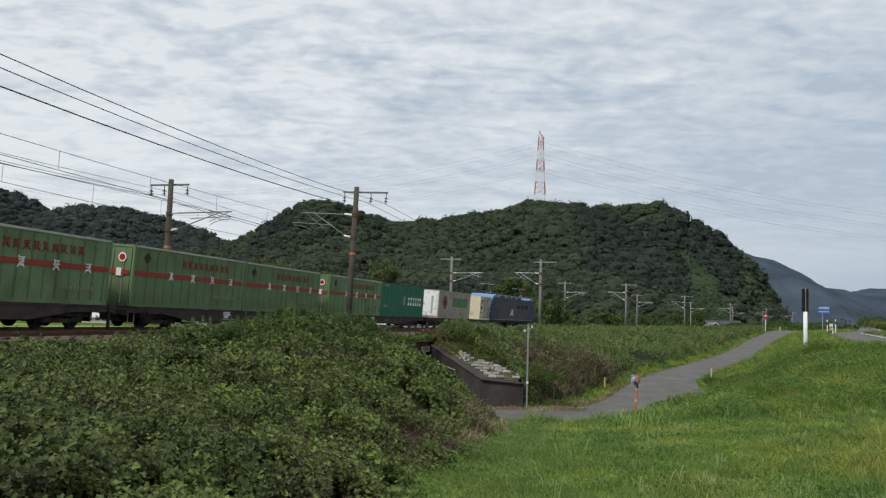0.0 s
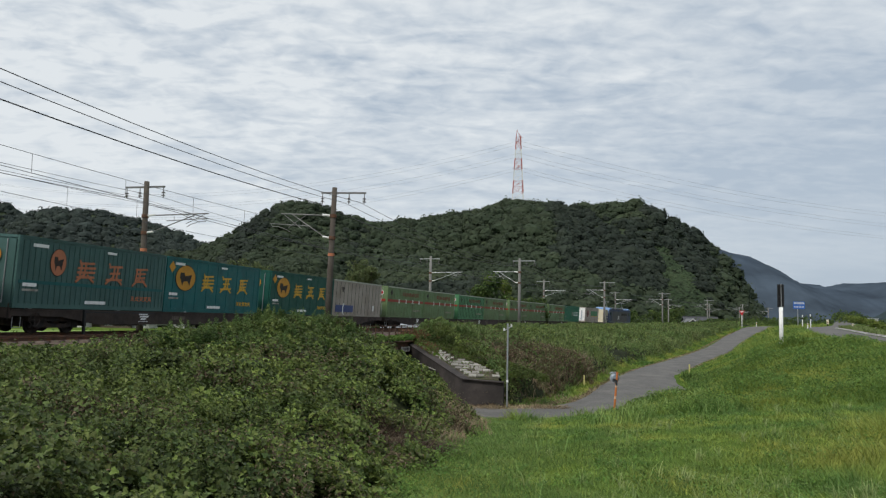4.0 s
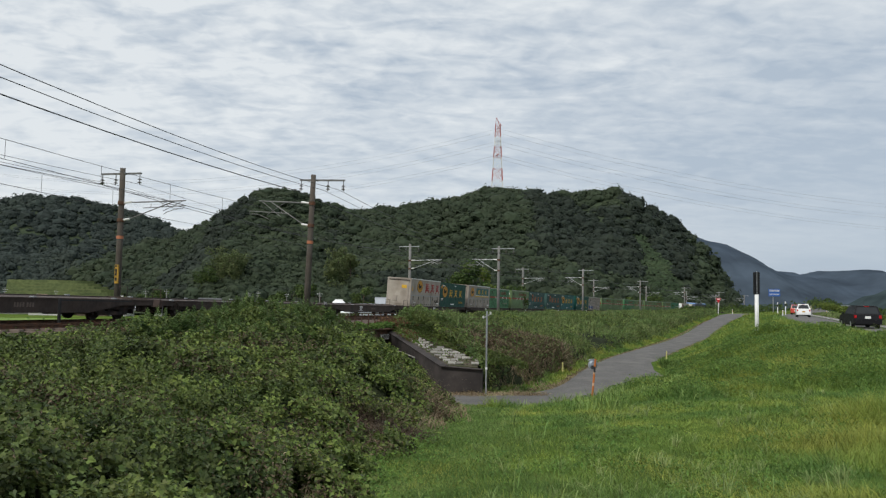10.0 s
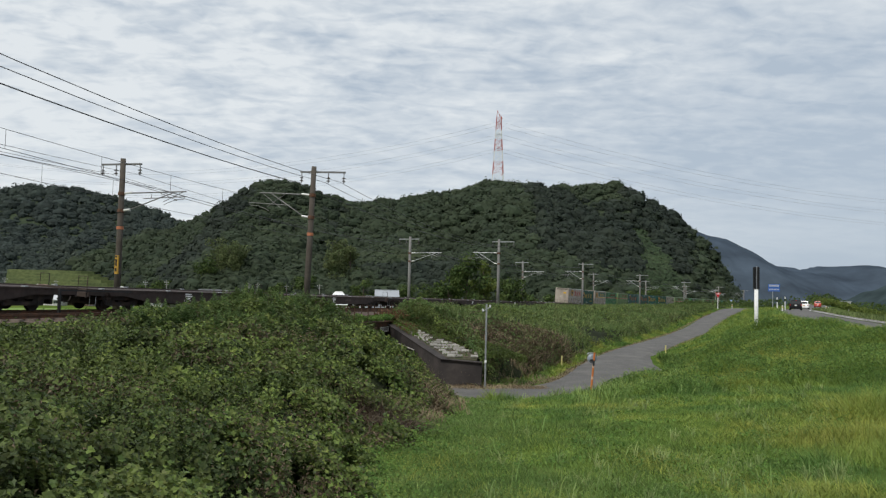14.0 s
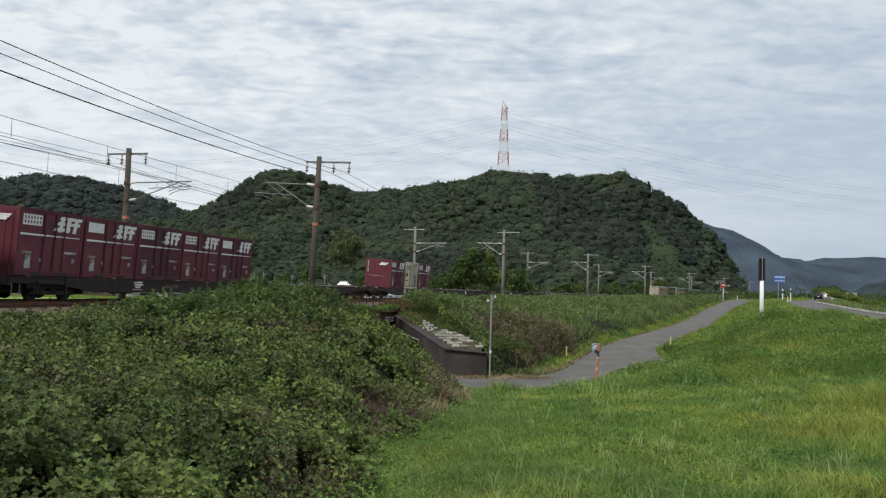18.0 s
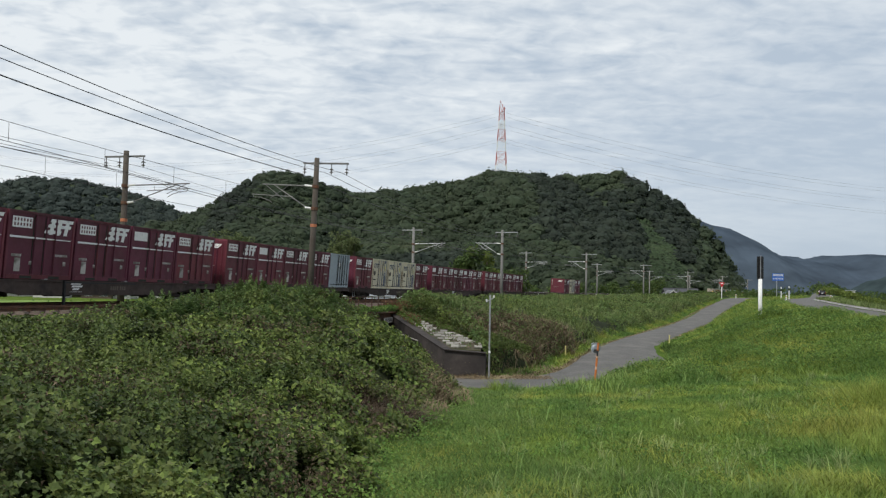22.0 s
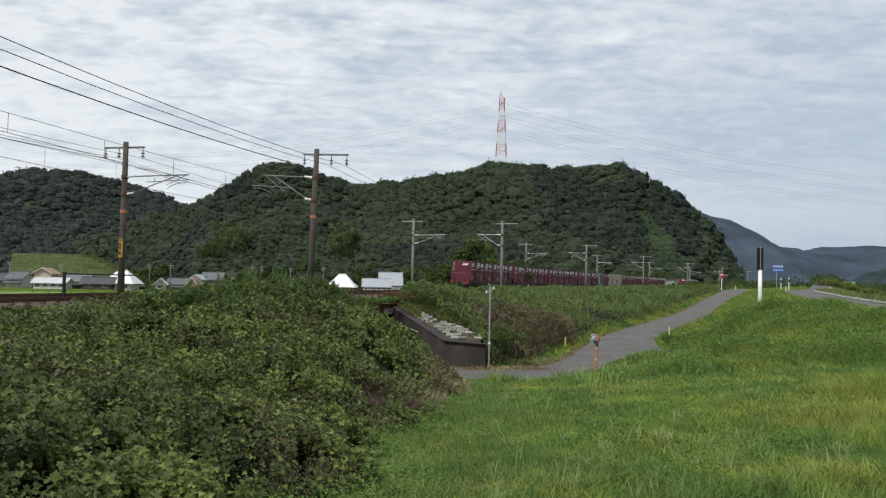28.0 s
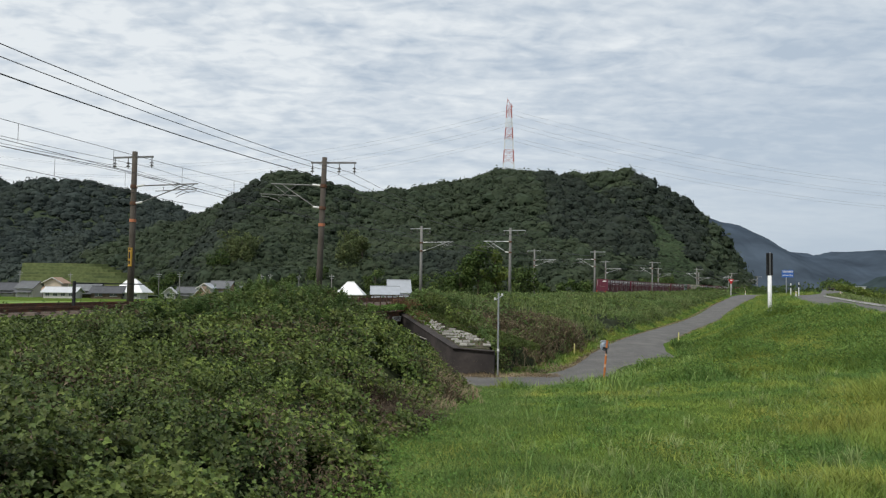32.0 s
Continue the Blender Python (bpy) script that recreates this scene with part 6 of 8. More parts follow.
house(bearing(380), 255, 6.0, 6, 4.6, M_TANWALL, M_TILE, "gable", "two-storey tan house with grey tiled roof", -6, 1.5, 3)
house(bearing(346), 241, 3.6, 4, 2.2, M_TANWALL, M_TANWALL, "gable_front", "small brown house with steep gable", 0, 1.8, 1)
house(bearing(424), 258, 4.2, 5, 3.4, M_PLASTER, M_TILE, "gable", "white plastered house with grey roof", 6, 1.2, 3)
house(bearing(452), 252, 2.6, 4, 1.9, M_PLASTER, M_PALEROOF, "gable", "low white garage with flat roof", 0, 0.5, 1)
house(bearing(607), 239, 6.2, 6, 2.9, M_PLASTER, M_WHITEROOF, "hip", "house with a bright white hipped roof", 0, 3.0, 2, over=0.9)
house(bearing(668), 249, 7.5, 6, 3.4, M_PLASTER, M_SHEET, "gable", "low house with grey sheet roof", 4, 1.6, 2)
house(bearing(692), 273, 6.6, 7, 4.2, M_PLASTER, M_SHEET, "gable", "house with a large pale sheet roof", 8, 2.9, 2)
house(bearing(762), 258, 3.2, 5, 2.0, M_BEIGE, M_SHEET, "gable_front", "cream greenhouse shed with rounded roof", 0, 1.1, 1)
house(bearing(1205), 262, 9.5, 7, 1.7, M_PLASTER, M_DKTILE, "gable", "low dark-roofed house behind the railway", -4, 1.7, 2)
house(bearing(1186), 258, 4.6, 7, 1.5, M_DKTILE, M_TILE, "gable_front", "dark gabled house with tiled roof behind the railway", 0, 1.6, 1)

up = tagged(new("utility_pole"), "slim grey concrete utility pole with crossarm", "utility pole", "utility poles")
part("pole", Mesh().tube((0, 0, 0), (0, 0, 8.6), 0.13, 0.09, n=10), M_POLEG, up, smooth=True)
part("crossarm", Mesh().box(0, 0, 7.9, 1.5, 0.1, 0.1), M_STEEL, up)
part("crossarm", Mesh().box(0, 0, 7.3, 1.1, 0.1, 0.1), M_STEEL, up)
for q in (-0.6, 0, 0.6):
    part("insulator", Mesh().tube((q, 0, 7.95), (q, 0, 8.15), 0.05, n=6), M_PALEINS, up)
first = True
for px, Y in ((18, 260), (108, 290), (266, 255), (303, 245), (448, 262), (464, 250), (515, 270), (573, 240), (1150, 300)):
    b = bearing(px)
    z0 = float(relief(np.array([b * Y]), np.array([Y]))[0])
    mm = pose(b * Y, Y, z0 - 0.2, 0, 0, px % 40)
    if first:
        up.matrix_world = mm
        first = False
    else:
        copy_thing(up, mm)

# ---- trees ----
M_BARK = mat("tree_bark", (0.085, 0.065, 0.05), rough=0.95, var=0.3, scale=4, bump=0.6, bump_scale=12)
M_LEAF_Y = plant_mat("light_tree_leaves", (0.095, 0.14, 0.03), (0.15, 0.185, 0.045), scale=0.5, fine=1.5, trans=0.25, rand=0.4)
M_BAMBOO = plant_mat("bamboo_leaves", (0.085, 0.112, 0.045), (0.125, 0.150, 0.060), scale=0.3, fine=1.0, trans=0.25, rand=0.35)
M_LEAF_M = plant_mat("mid_tree_leaves", (0.045, 0.075, 0.022), (0.075, 0.11, 0.03), (0.11, 0.135, 0.035), scale=0.5, fine=1.5, trans=0.25, rand=0.4)


def leafy_tree(x, y, z, h, r, material, label, seed, n=1500, low=0.25, leaf=0.3):
    """A tapered trunk with limbs and a crown of leaf clumps."""
    q = np.random.RandomState(seed)
    t = tagged(new("tree"), label, "tree", "trees by the railway")
    t.location = (x, y, z)
    part("trunk", Mesh().tube((0, 0, -0.3), (0.1, 0, h * 0.35), 0.05 * h * 0.4, 0.035 * h * 0.4, n=9).tube((0.1, 0, h * 0.35), (0, 0.1, h * 0.8), 0.035 * h * 0.4, 0.01 * h, n=7), M_BARK, t)
    cl = []
    for i in range(9):
        a, zz = q.rand() * 6.28, h * (low + (0.92 - low) * q.rand())
        rr = r * (0.75 - 0.35 * abs(zz / h - 0.5)) * (0.5 + 0.6 * q.rand())
        end = (math.cos(a) * rr, math.sin(a) * rr, zz)
        part("limb", Mesh().tube((0.05, 0.05, zz * 0.65), end, 0.016 * h * 0.5, 0.005 * h, n=5), M_BARK, t)
        cl.append((*end, r * (0.32 + 0.25 * q.rand())))
    for i in range(7):
        cl.append((q.randn() * r * 0.35, q.randn() * r * 0.35, h * (low + (1 - low) * q.rand()), r * (0.3 + 0.25 * q.rand())))
    cl = np.array(cl)
    pick = q.randint(0, len(cl), n)
    d = q.randn(n, 3)
    d /= np.linalg.norm(d, axis=1, keepdims=True)
    c = cl[pick, :3] + d * cl[pick, 3:] * (0.55 + 0.5 * q.rand(n, 1)) * np.array([1, 1, 0.8])
    c[:, 2] = np.clip(c[:, 2], 0.2, None)
    a = q.randn(n, 3)
    a /= np.linalg.norm(a, axis=1, keepdims=True)
    b = np.cross(a, d + 0.4 * q.randn(n, 3))
    b /= np.linalg.norm(b, axis=1, keepdims=True) + 1e-9
    s = leaf * (0.6 + 0.8 * q.rand(n, 1))
    V = np.stack([c - a * s, c + b * s * 0.55, c + a * s, c - b * s * 0.55], 1).reshape(-1, 3)
    k = np.arange(n)[:, None] * 4
    ob = raw("crown", V, np.concatenate([k + [0, 1, 2], k + [0, 2, 3]], 1).reshape(-1, 3), material)
    ob.parent = t
    return t


def tree_at(px, Y, h, r, material, label, seed, n=1500, low=0.2, leaf=0.3):
    b = bearing(px)
    z = float(relief(np.array([b * Y]), np.array([Y]))[0])
    z = max(z, float(hill_height(RIDGE_MAIN, FRONT_MAIN, 150, 1.6, np.array([b * Y]), np.array([Y]))[0]) - 1.2 if Y > 280 else z)
    return leafy_tree(b * Y, Y, z, h, r, material, label, seed, n, low, leaf)


tree_at(832, 112, 7.6, 3.3, M_LEAF_M, "bushy green tree beside the railway", 1, 2600, 0.1, 0.24)
tree_at(862, 116, 7.0, 2.6, M_LEAF_Y, "light green bushy tree beside the railway", 2, 2000, 0.1, 0.24)
tree_at(800, 118, 5.2, 2.4, M_LEAF_M, "low green bush beside the railway", 3, 1600, 0.05, 0.24)
tree_at(905, 125, 4.6, 2.6, M_LEAF_M, "low green bush beside the railway", 4, 1400, 0.05, 0.26)
for i, (px, Y, h, r, mm) in enumerate(((606, 322, 15, 5.2, M_BAMBOO), (626, 316, 13, 4.6, M_BAMBOO), (596, 312, 12, 4.4, M_BAMBOO), (392, 318, 13, 5.6, M_BAMBOO), (412, 314, 12, 5.2, M_BAMBOO), (430, 318, 10, 4.6, M_BAMBOO), (372, 310, 9, 4.6, M_LEAF_M), (545, 296, 8, 4.6, M_LEAF_M), (500, 292, 7, 4.4, M_LEAF_M), (470, 290, 6, 4.0, M_LEAF_M), (650, 292, 9, 4.6, M_LEAF_M), (725, 285, 9, 4.6, M_LEAF_M), (770, 280, 9, 4.8, M_LEAF_M), (960, 205, 7, 4.4, M_LEAF_M), (1010, 225, 7, 4.4, M_LEAF_M), (1085, 255, 8, 5.0, M_LEAF_M), (1130, 275, 9, 5.0, M_LEAF_M), (1160, 290, 9, 5.5, M_LEAF_M), (272, 300, 7, 4.5, M_LEAF_M), (300, 318, 8, 4.6, M_LEAF_M))):
    tree_at(px, Y, h, r, mm, "light green tree at the foot of the hill" if mm is not M_LEAF_M else "dark green tree at the foot of the hill", 20 + i, 2000, 0.05, 0.38)


def hedge(name, label, pts, h, w, material, seed, n):
    """A ragged row of shrubs."""
    q = np.random.RandomState(seed)
    P = np.array(pts, float)
    t = q.rand(n) * (len(P) - 1)
    i = np.minimum(t.astype(int), len(P) - 2)
    c = P[i] + (P[i + 1] - P[i]) * (t - i)[:, None]
    x, y = c[:, 0] + q.randn(n) * w, c[:, 1] + q.randn(n) * w
    lump = vn(x / (2.2 * w) + seed, y / (2.2 * w) + 5)
    z = relief(x, y) + h * (0.35 + 0.9 * lump) * q.rand(n) ** 0.6
    return leaf_sheet(name, x, y, z, np.full(n, 0.06 * h + 0.0016 * np.hypot(*P[0])) * (0.6 + 0.8 * q.rand(n)), 1.2, material, label, "shrubs", wide=0.6, up=0.6)


hedge("shrubs", "ragged green shrubs on the verge beyond the road", [(46, 72), (70, 112), (98, 165), (134, 240)], 0.8, 1.6, M_LEAF_Y, 3, 7000)
hedge("shrubs", "autumn-tinged shrubs on the riverside", [(60, 96), (96, 150), (135, 215), (190, 310)], 2.2, 2.6, M_LEAF_Y, 5, 7000)
hedge("shrubs", "bushes round the hut beyond the road", [(116, 246), (128, 250), (142, 252)], 2.4, 1.6, M_LEAF_Y, 9, 2500)
hedge("shrubs", "line of dark shrubs far along the valley", [(112, 300), (170, 340), (240, 400), (330, 470)], 5.0, 6.0, M_LEAF_M, 6, 5000)
hedge("shrubs", "green scrub at the head of the lane", [(50, 170), (70, 205), (96, 255)], 2.2, 3.0, M_LEAF_M, 7, 5000)
hedge("shrubs", "scrub along the foot of the hill", [(-100, 296), (-60, 296), (0, 290), (60, 285), (120, 330)], 4.0, 6.0, M_LEAF_M, 8, 9000)

# ---- roadside furniture ----
M_STAKE = mat("pale_yellow_stake", (0.62, 0.56, 0.22), rough=0.6, var=0.1)
M_SIGNBLUE = mat("sign_blue", (0.035, 0.12, 0.42), rough=0.4, var=0.05)
M_ORANGEPOLE = mat("orange_pole_paint", (0.50, 0.16, 0.045), rough=0.45, var=0.08)
M_DRYBAND = mat("faded_orange_band", (0.62, 0.40, 0.26), rough=0.6, var=0.15)
M_DARKBRACKET = mat("dark_bracket_paint", (0.035, 0.037, 0.04), rough=0.5, var=0.1)
M_MIRROR = mat("mirror_face", (0.75, 0.78, 0.8), rough=0.06, metal=1.0, var=0.02)


def at_ground(x, y, dz=0.0):
    return float(relief(np.array([x]), np.array([y]))[0]) + dz


post = tagged(new("signal_post"), "white post topped by a tall black slatted marker by the road", "marker post")
post.location = (23.35, 60, at_ground(23.35, 60))
PZ = 6.35 - at_ground(23.35, 60)
part("post", Mesh().tube((0, 0, -0.3), (0, 0, PZ), 0.14, n=18), M_WHITE, post, smooth=True)
part("back_board", Mesh().box(0, 0.05, PZ + 0.82, 0.44, 0.1, 1.66, ch=0.02), M_BLACK, post, "black back board")
part("centre_tube", Mesh().tube((0, -0.08, PZ - 0.05), (0, -0.08, PZ + 1.7), 0.03, n=10), M_STEEL, post, "thin grey centre tube")
for sx in (-0.13, 0.13):
    for i in range(9):
        part("slat", Mesh().box(sx, -0.06, PZ + 0.12 + i * 0.178, 0.17, 0.14, 0.13, ch=0.02), M_BLACK, post)

stop = tagged(new("stop_sign"), "red triangular road sign on a white pole at the lane's end", "road sign")
stop.location = (51.3, 150, at_ground(51.3, 150))
part("pole", Mesh().tube((0, 0, -0.2), (0, 0, 2.9), 0.06, n=10), M_WHITE, stop)
M_SIGNRED = mat("sign_red", (0.50, 0.02, 0.03), rough=0.4, var=0.05)
part("plate", Mesh().prism([(-0.5, 3.15), (0.5, 3.15), (0.06, 2.3), (-0.06, 2.3)], -0.1, -0.07, axis="y"), M_SIGNRED, stop, "red inverted triangle")
part("plate_rim", Mesh().box(0, -0.106, 2.95, 0.5, 0.01, 0.16), M_WHITE, stop)

bs = tagged(new("direction_sign"), "blue and white direction sign on a grey post", "road sign")
bs.location = (61.6, 150, at_ground(61.6, 150))
part("pole", Mesh().tube((-0.2, 0, -0.2), (-0.2, 0, 4.6), 0.07, n=10), M_STEEL, bs)
part("plate", Mesh().box(0, -0.1, 3.75, 2.1, 0.05, 0.72, ch=0.01), M_SIGNBLUE, bs, "blue plate with pale bars")
part("upper_plate", Mesh().box(0, -0.1, 4.40, 2.1, 0.05, 0.62, ch=0.01), M_SIGNBLUE, bs, "blue plate with white marks")
for i in range(7):
    part("plate_mark", Mesh().box(-0.8 + i * 0.27, -0.132, 3.75, 0.16, 0.012, 0.24), M_PALEROOF, bs)
for i in range(8):
    part("plate_mark", Mesh().box(-0.82 + i * 0.235, -0.132, 4.42, 0.17, 0.012, 0.36), M_PALEROOF, bs)

mir = tagged(new("curve_mirror"), "orange pole with a round traffic mirror beside the lane", "traffic mirror")
mir.location = (8.12, 43.2, at_ground(8.12, 43.2))
part("pole", Mesh().tube((-0.04, 0, -0.3), (0.16, 0, 2.15), 0.055, n=12), M_ORANGEPOLE, mir)
for q in (0.75, 1.35):
    part("pole_band", Mesh().tube((0.04 + 0.082 * (q - 0.7), 0, q), (0.04 + 0.082 * (q - 0.55), 0, q + 0.15), 0.058, n=12), M_DRYBAND, mir, "faded pale band")
# shell colour carries the mirror's blue-grey reflection as paint
M_SHELL = mat("blue_grey_mirror_shell", (0.26, 0.31, 0.36), rough=0.35, var=0.1, scale=3, spec=0.5)
part("mirror_shell", Mesh().tube((0.08, 0.08, 1.84), (0.06, 0.17, 1.84), 0.16, 0.25, n=28), M_SHELL, mir, "round mirror back, its blue-grey reflection painted in")
part("mirror_rim", Mesh().tube((0.06, 0.17, 1.84), (0.05, 0.20, 1.84), 0.27, n=28), M_SHEET, mir)
part("mirror_face", Mesh().tube((0.05, 0.202, 1.84), (0.048, 0.212, 1.84), 0.245, 0.23, n=28), M_MIRROR, mir)
part("mirror_hood", Mesh().prism([(-0.18, 2.04), (-0.08, 2.11), (0.18, 2.11), (0.28, 2.04), (0.28, 2.06), (0.18, 2.13), (-0.08, 2.13), (-0.18, 2.06)], 0.1, 0.34, axis="y"), M_SHEET, mir)
part("bracket", Mesh().box(0.04, 0.05, 1.74, 0.2, 0.06, 0.12), M_DARKBRACKET, mir)
part("bracket_plate", Mesh().box(0.10, -0.06, 1.6, 0.10, 0.02, 0.3), M_DARKBRACKET, mir)

pipe_post = tagged(new("steel_post"), "thin grey steel post with a small crossbar by the wall", "post")
pipe_post.location = (2.62, 44.6, at_ground(2.62, 44.6))
part("pole", Mesh().tube((0, 0, -0.2), (0.0, 0, 4.6), 0.05, n=10), M_STEEL, pipe_post)
part("crossbar", Mesh().tube((-0.22, -0.08, 4.2), (0.22, 0.08, 4.45), 0.03, n=8), M_STEEL, pipe_post)
for q in (-0.2, 0.2):
    part("insulator", Mesh().tube((q, q * 0.36, 4.32 + q * 0.55), (q, q * 0.36, 4.46 + q * 0.55), 0.05, n=8), M_PALEINS, pipe_post)
part("tag", Mesh().box(0, -0.06, 1.5, 0.12, 0.02, 0.12), M_WHITE, pipe_post)

for px, Y, h in ((1383, 118, 1.9), (1397, 125, 2.1), (1470, 128, 0.9), (1392, 105, 0.8), (1303, 156, 1.0)):
    b = bearing(px)
    d = tagged(new("delineator"), "white roadside delineator post with dark bands", "road post", "delineators")
    d.location = (b * Y, Y, at_ground(b * Y, Y))
    part("post", Mesh().tube((0, 0, -0.1), (0, 0, h), 0.07, n=10), M_WHITE, d)
    part("band", Mesh().tube((0, 0, h * 0.66), (0, 0, h * 0.84), 0.073, n=10), M_BLACK if h > 1.2 else M_YELLOW, d)
for px, Y in ((1003, 56), (1186, 66)):
    b = bearing(px)
    d = tagged(new("marker_stake"), "short pale yellow stake at the lane edge", "stake", "lane stakes")
    d.location = (b * Y, Y, at_ground(b * Y, Y))
    part("stake", Mesh().tube((0, 0, -0.1), (0, 0, 0.75), 0.05, n=8), M_STAKE, d)

hut = tagged(new("roadside_hut"), "small white hut beyond the road", "hut")
hut.location = (bearing(1503) * 262, 262, 6.6)
part("wall", Mesh().box(0, 0, -1.5, 2.8, 2.4, 5.2), M_PLASTER, hut)
part("roof", Mesh().box(0, 0, 1.16, 3.2, 2.8, 0.16), M_SHEET, hut)

# low post and rail beside the tracks
fence = tagged(new("trackside_barrier"), "dark low post with a thin rail beside the track", "barrier")
fence.matrix_world = rail_pose(-1.5, 1.9, -0.3)
part("post", Mesh().box(0, 0, 0.55, 0.09, 0.09, 1.3), M_BLACK, fence)
part("arm", Mesh().box(0.0, 2.4, 1.12, 0.05, 4.8, 0.05), M_BLACK, fence)

# ---- freight train ----
V_T, B_T, A_T, C_T, E_T = 19.164863, 9.581069, 0.023322, 0.000035, -0.00005


def tail(t):
    """How far the tail of the train has come along the track."""
    u = t - 16
    return B_T + V_T * (t - 25) + A_T * (u ** 2 - 81) + C_T * (u ** 3 - 729) + E_T * (u ** 4 - 6561)


MOVES = []


def on_track(ob, back, length, up=0.0, half=7.0):
    """Lets a thing ride the track, its rear end back metres ahead of the train's tail."""
    MOVES.append((ob, back + length / 2, up, half))


M_DARK = mat("underframe_black", (0.028, 0.024, 0.022), rough=0.85, var=0.3, scale=3, dirt=(0.075, 0.05, 0.038), dirt_amt=0.3, dirt_scale=2)
M_SILL = mat("brown_grey_sill", (0.062, 0.045, 0.038), rough=0.8, var=0.2, scale=2, dirt=(0.035, 0.028, 0.025), dirt_amt=0.3, dirt_scale=1.5, rand=0.25)
M_MAROON = mat("maroon_paint", (0.128, 0.031, 0.045), rough=0.5, var=0.12, scale=1.2, dirt=(0.080, 0.024, 0.030), dirt_amt=0.28, dirt_scale=0.9, rand=0.28)
# end walls: the same maroon mixed slightly darker
M_MAROON_END = mat("maroon_end_paint", (0.110, 0.024, 0.038), rough=0.45, var=0.1, scale=1.2, dirt=(0.11, 0.02, 0.03), dirt_amt=0.2, dirt_scale=0.9, rand=0.2)
M_GREEN = mat("pale_green_paint", (0.150, 0.232, 0.108), rough=0.55, var=0.12, scale=1.0, dirt=(0.105, 0.135, 0.060), dirt_amt=0.34, dirt_scale=0.7, rand=0.16)
M_GREEN2 = mat("strong_green_paint", (0.078, 0.225, 0.108), rough=0.5, var=0.1, scale=1.0, dirt=(0.05, 0.15, 0.07), dirt_amt=0.2, dirt_scale=0.8, rand=0.12)
M_TEAL = mat("teal_paint", (0.012, 0.105, 0.105), rough=0.45, var=0.1, scale=1.0, dirt=(0.02, 0.07, 0.07), dirt_amt=0.2, dirt_scale=0.8, rand=0.15)
M_DKGREEN = mat("bottle_green_paint", (0.010, 0.075, 0.058), rough=0.5, var=0.12, scale=1.0, rand=0.1)
M_LINED = mat("grey_green_ribbed_paint", (0.055, 0.115, 0.105), rough=0.55, var=0.12, scale=1.0, rand=0.15)
M_GREYB = mat("warm_grey_paint", (0.37, 0.325, 0.275), rough=0.55, var=0.1, scale=0.9, dirt=(0.23, 0.19, 0.15), dirt_amt=0.28, dirt_scale=0.7, rand=0.08)
M_CREAM = mat("cream_paint", (0.68, 0.62, 0.46), rough=0.55, var=0.08, scale=1.0, dirt=(0.50, 0.36, 0.17), dirt_amt=0.26, dirt_scale=1.0, rand=0.08)
M_SILVER = mat("silver_blue_paint", (0.34, 0.39, 0.43), rough=0.45, var=0.1, scale=1.0, dirt=(0.22, 0.22, 0.21), dirt_amt=0.25, dirt_scale=1.0)
M_REDST = mat("red_stripe_paint", (0.30, 0.040, 0.025), rough=0.5, var=0.1)
M_REDCH = mat("brown_red_letter_paint", (0.22, 0.035, 0.025), rough=0.5, var=0.1)
M_BRIGHTRED = mat("bright_red_paint", (0.36, 0.018, 0.022), rough=0.45, var=0.08)
M_EMBLEM = mat("orange_yellow_emblem_paint", (0.52, 0.255, 0.030), rough=0.5, var=0.1)
M_NAVY = mat("navy_panel_paint", (0.030, 0.050, 0.105), rough=0.5, var=0.15)
M_ZGREEN = mat("deep_green_paint", (0.018, 0.142, 0.080), rough=0.45, var=0.1, scale=1.0, dirt=(0.02, 0.10, 0.06), dirt_amt=0.2, dirt_scale=0.9)
M_GOLD = mat("yellow_letter_paint", (0.60, 0.36, 0.04), rough=0.5, var=0.08)
M_DIAMOND = mat("dark_diamond_paint", (0.03, 0.022, 0.018), rough=0.6, var=0.2)
M_BLUE = mat("blue_panel_paint", (0.05, 0.07, 0.19), rough=0.5, var=0.1)
M_SEAM = mat("shadowed_seam", (0.03, 0.035, 0.028), rough=0.8, var=0.2)
M_ROOFRIM = mat("pale_roof_rail", (0.42, 0.43, 0.36), rough=0.5, var=0.12)


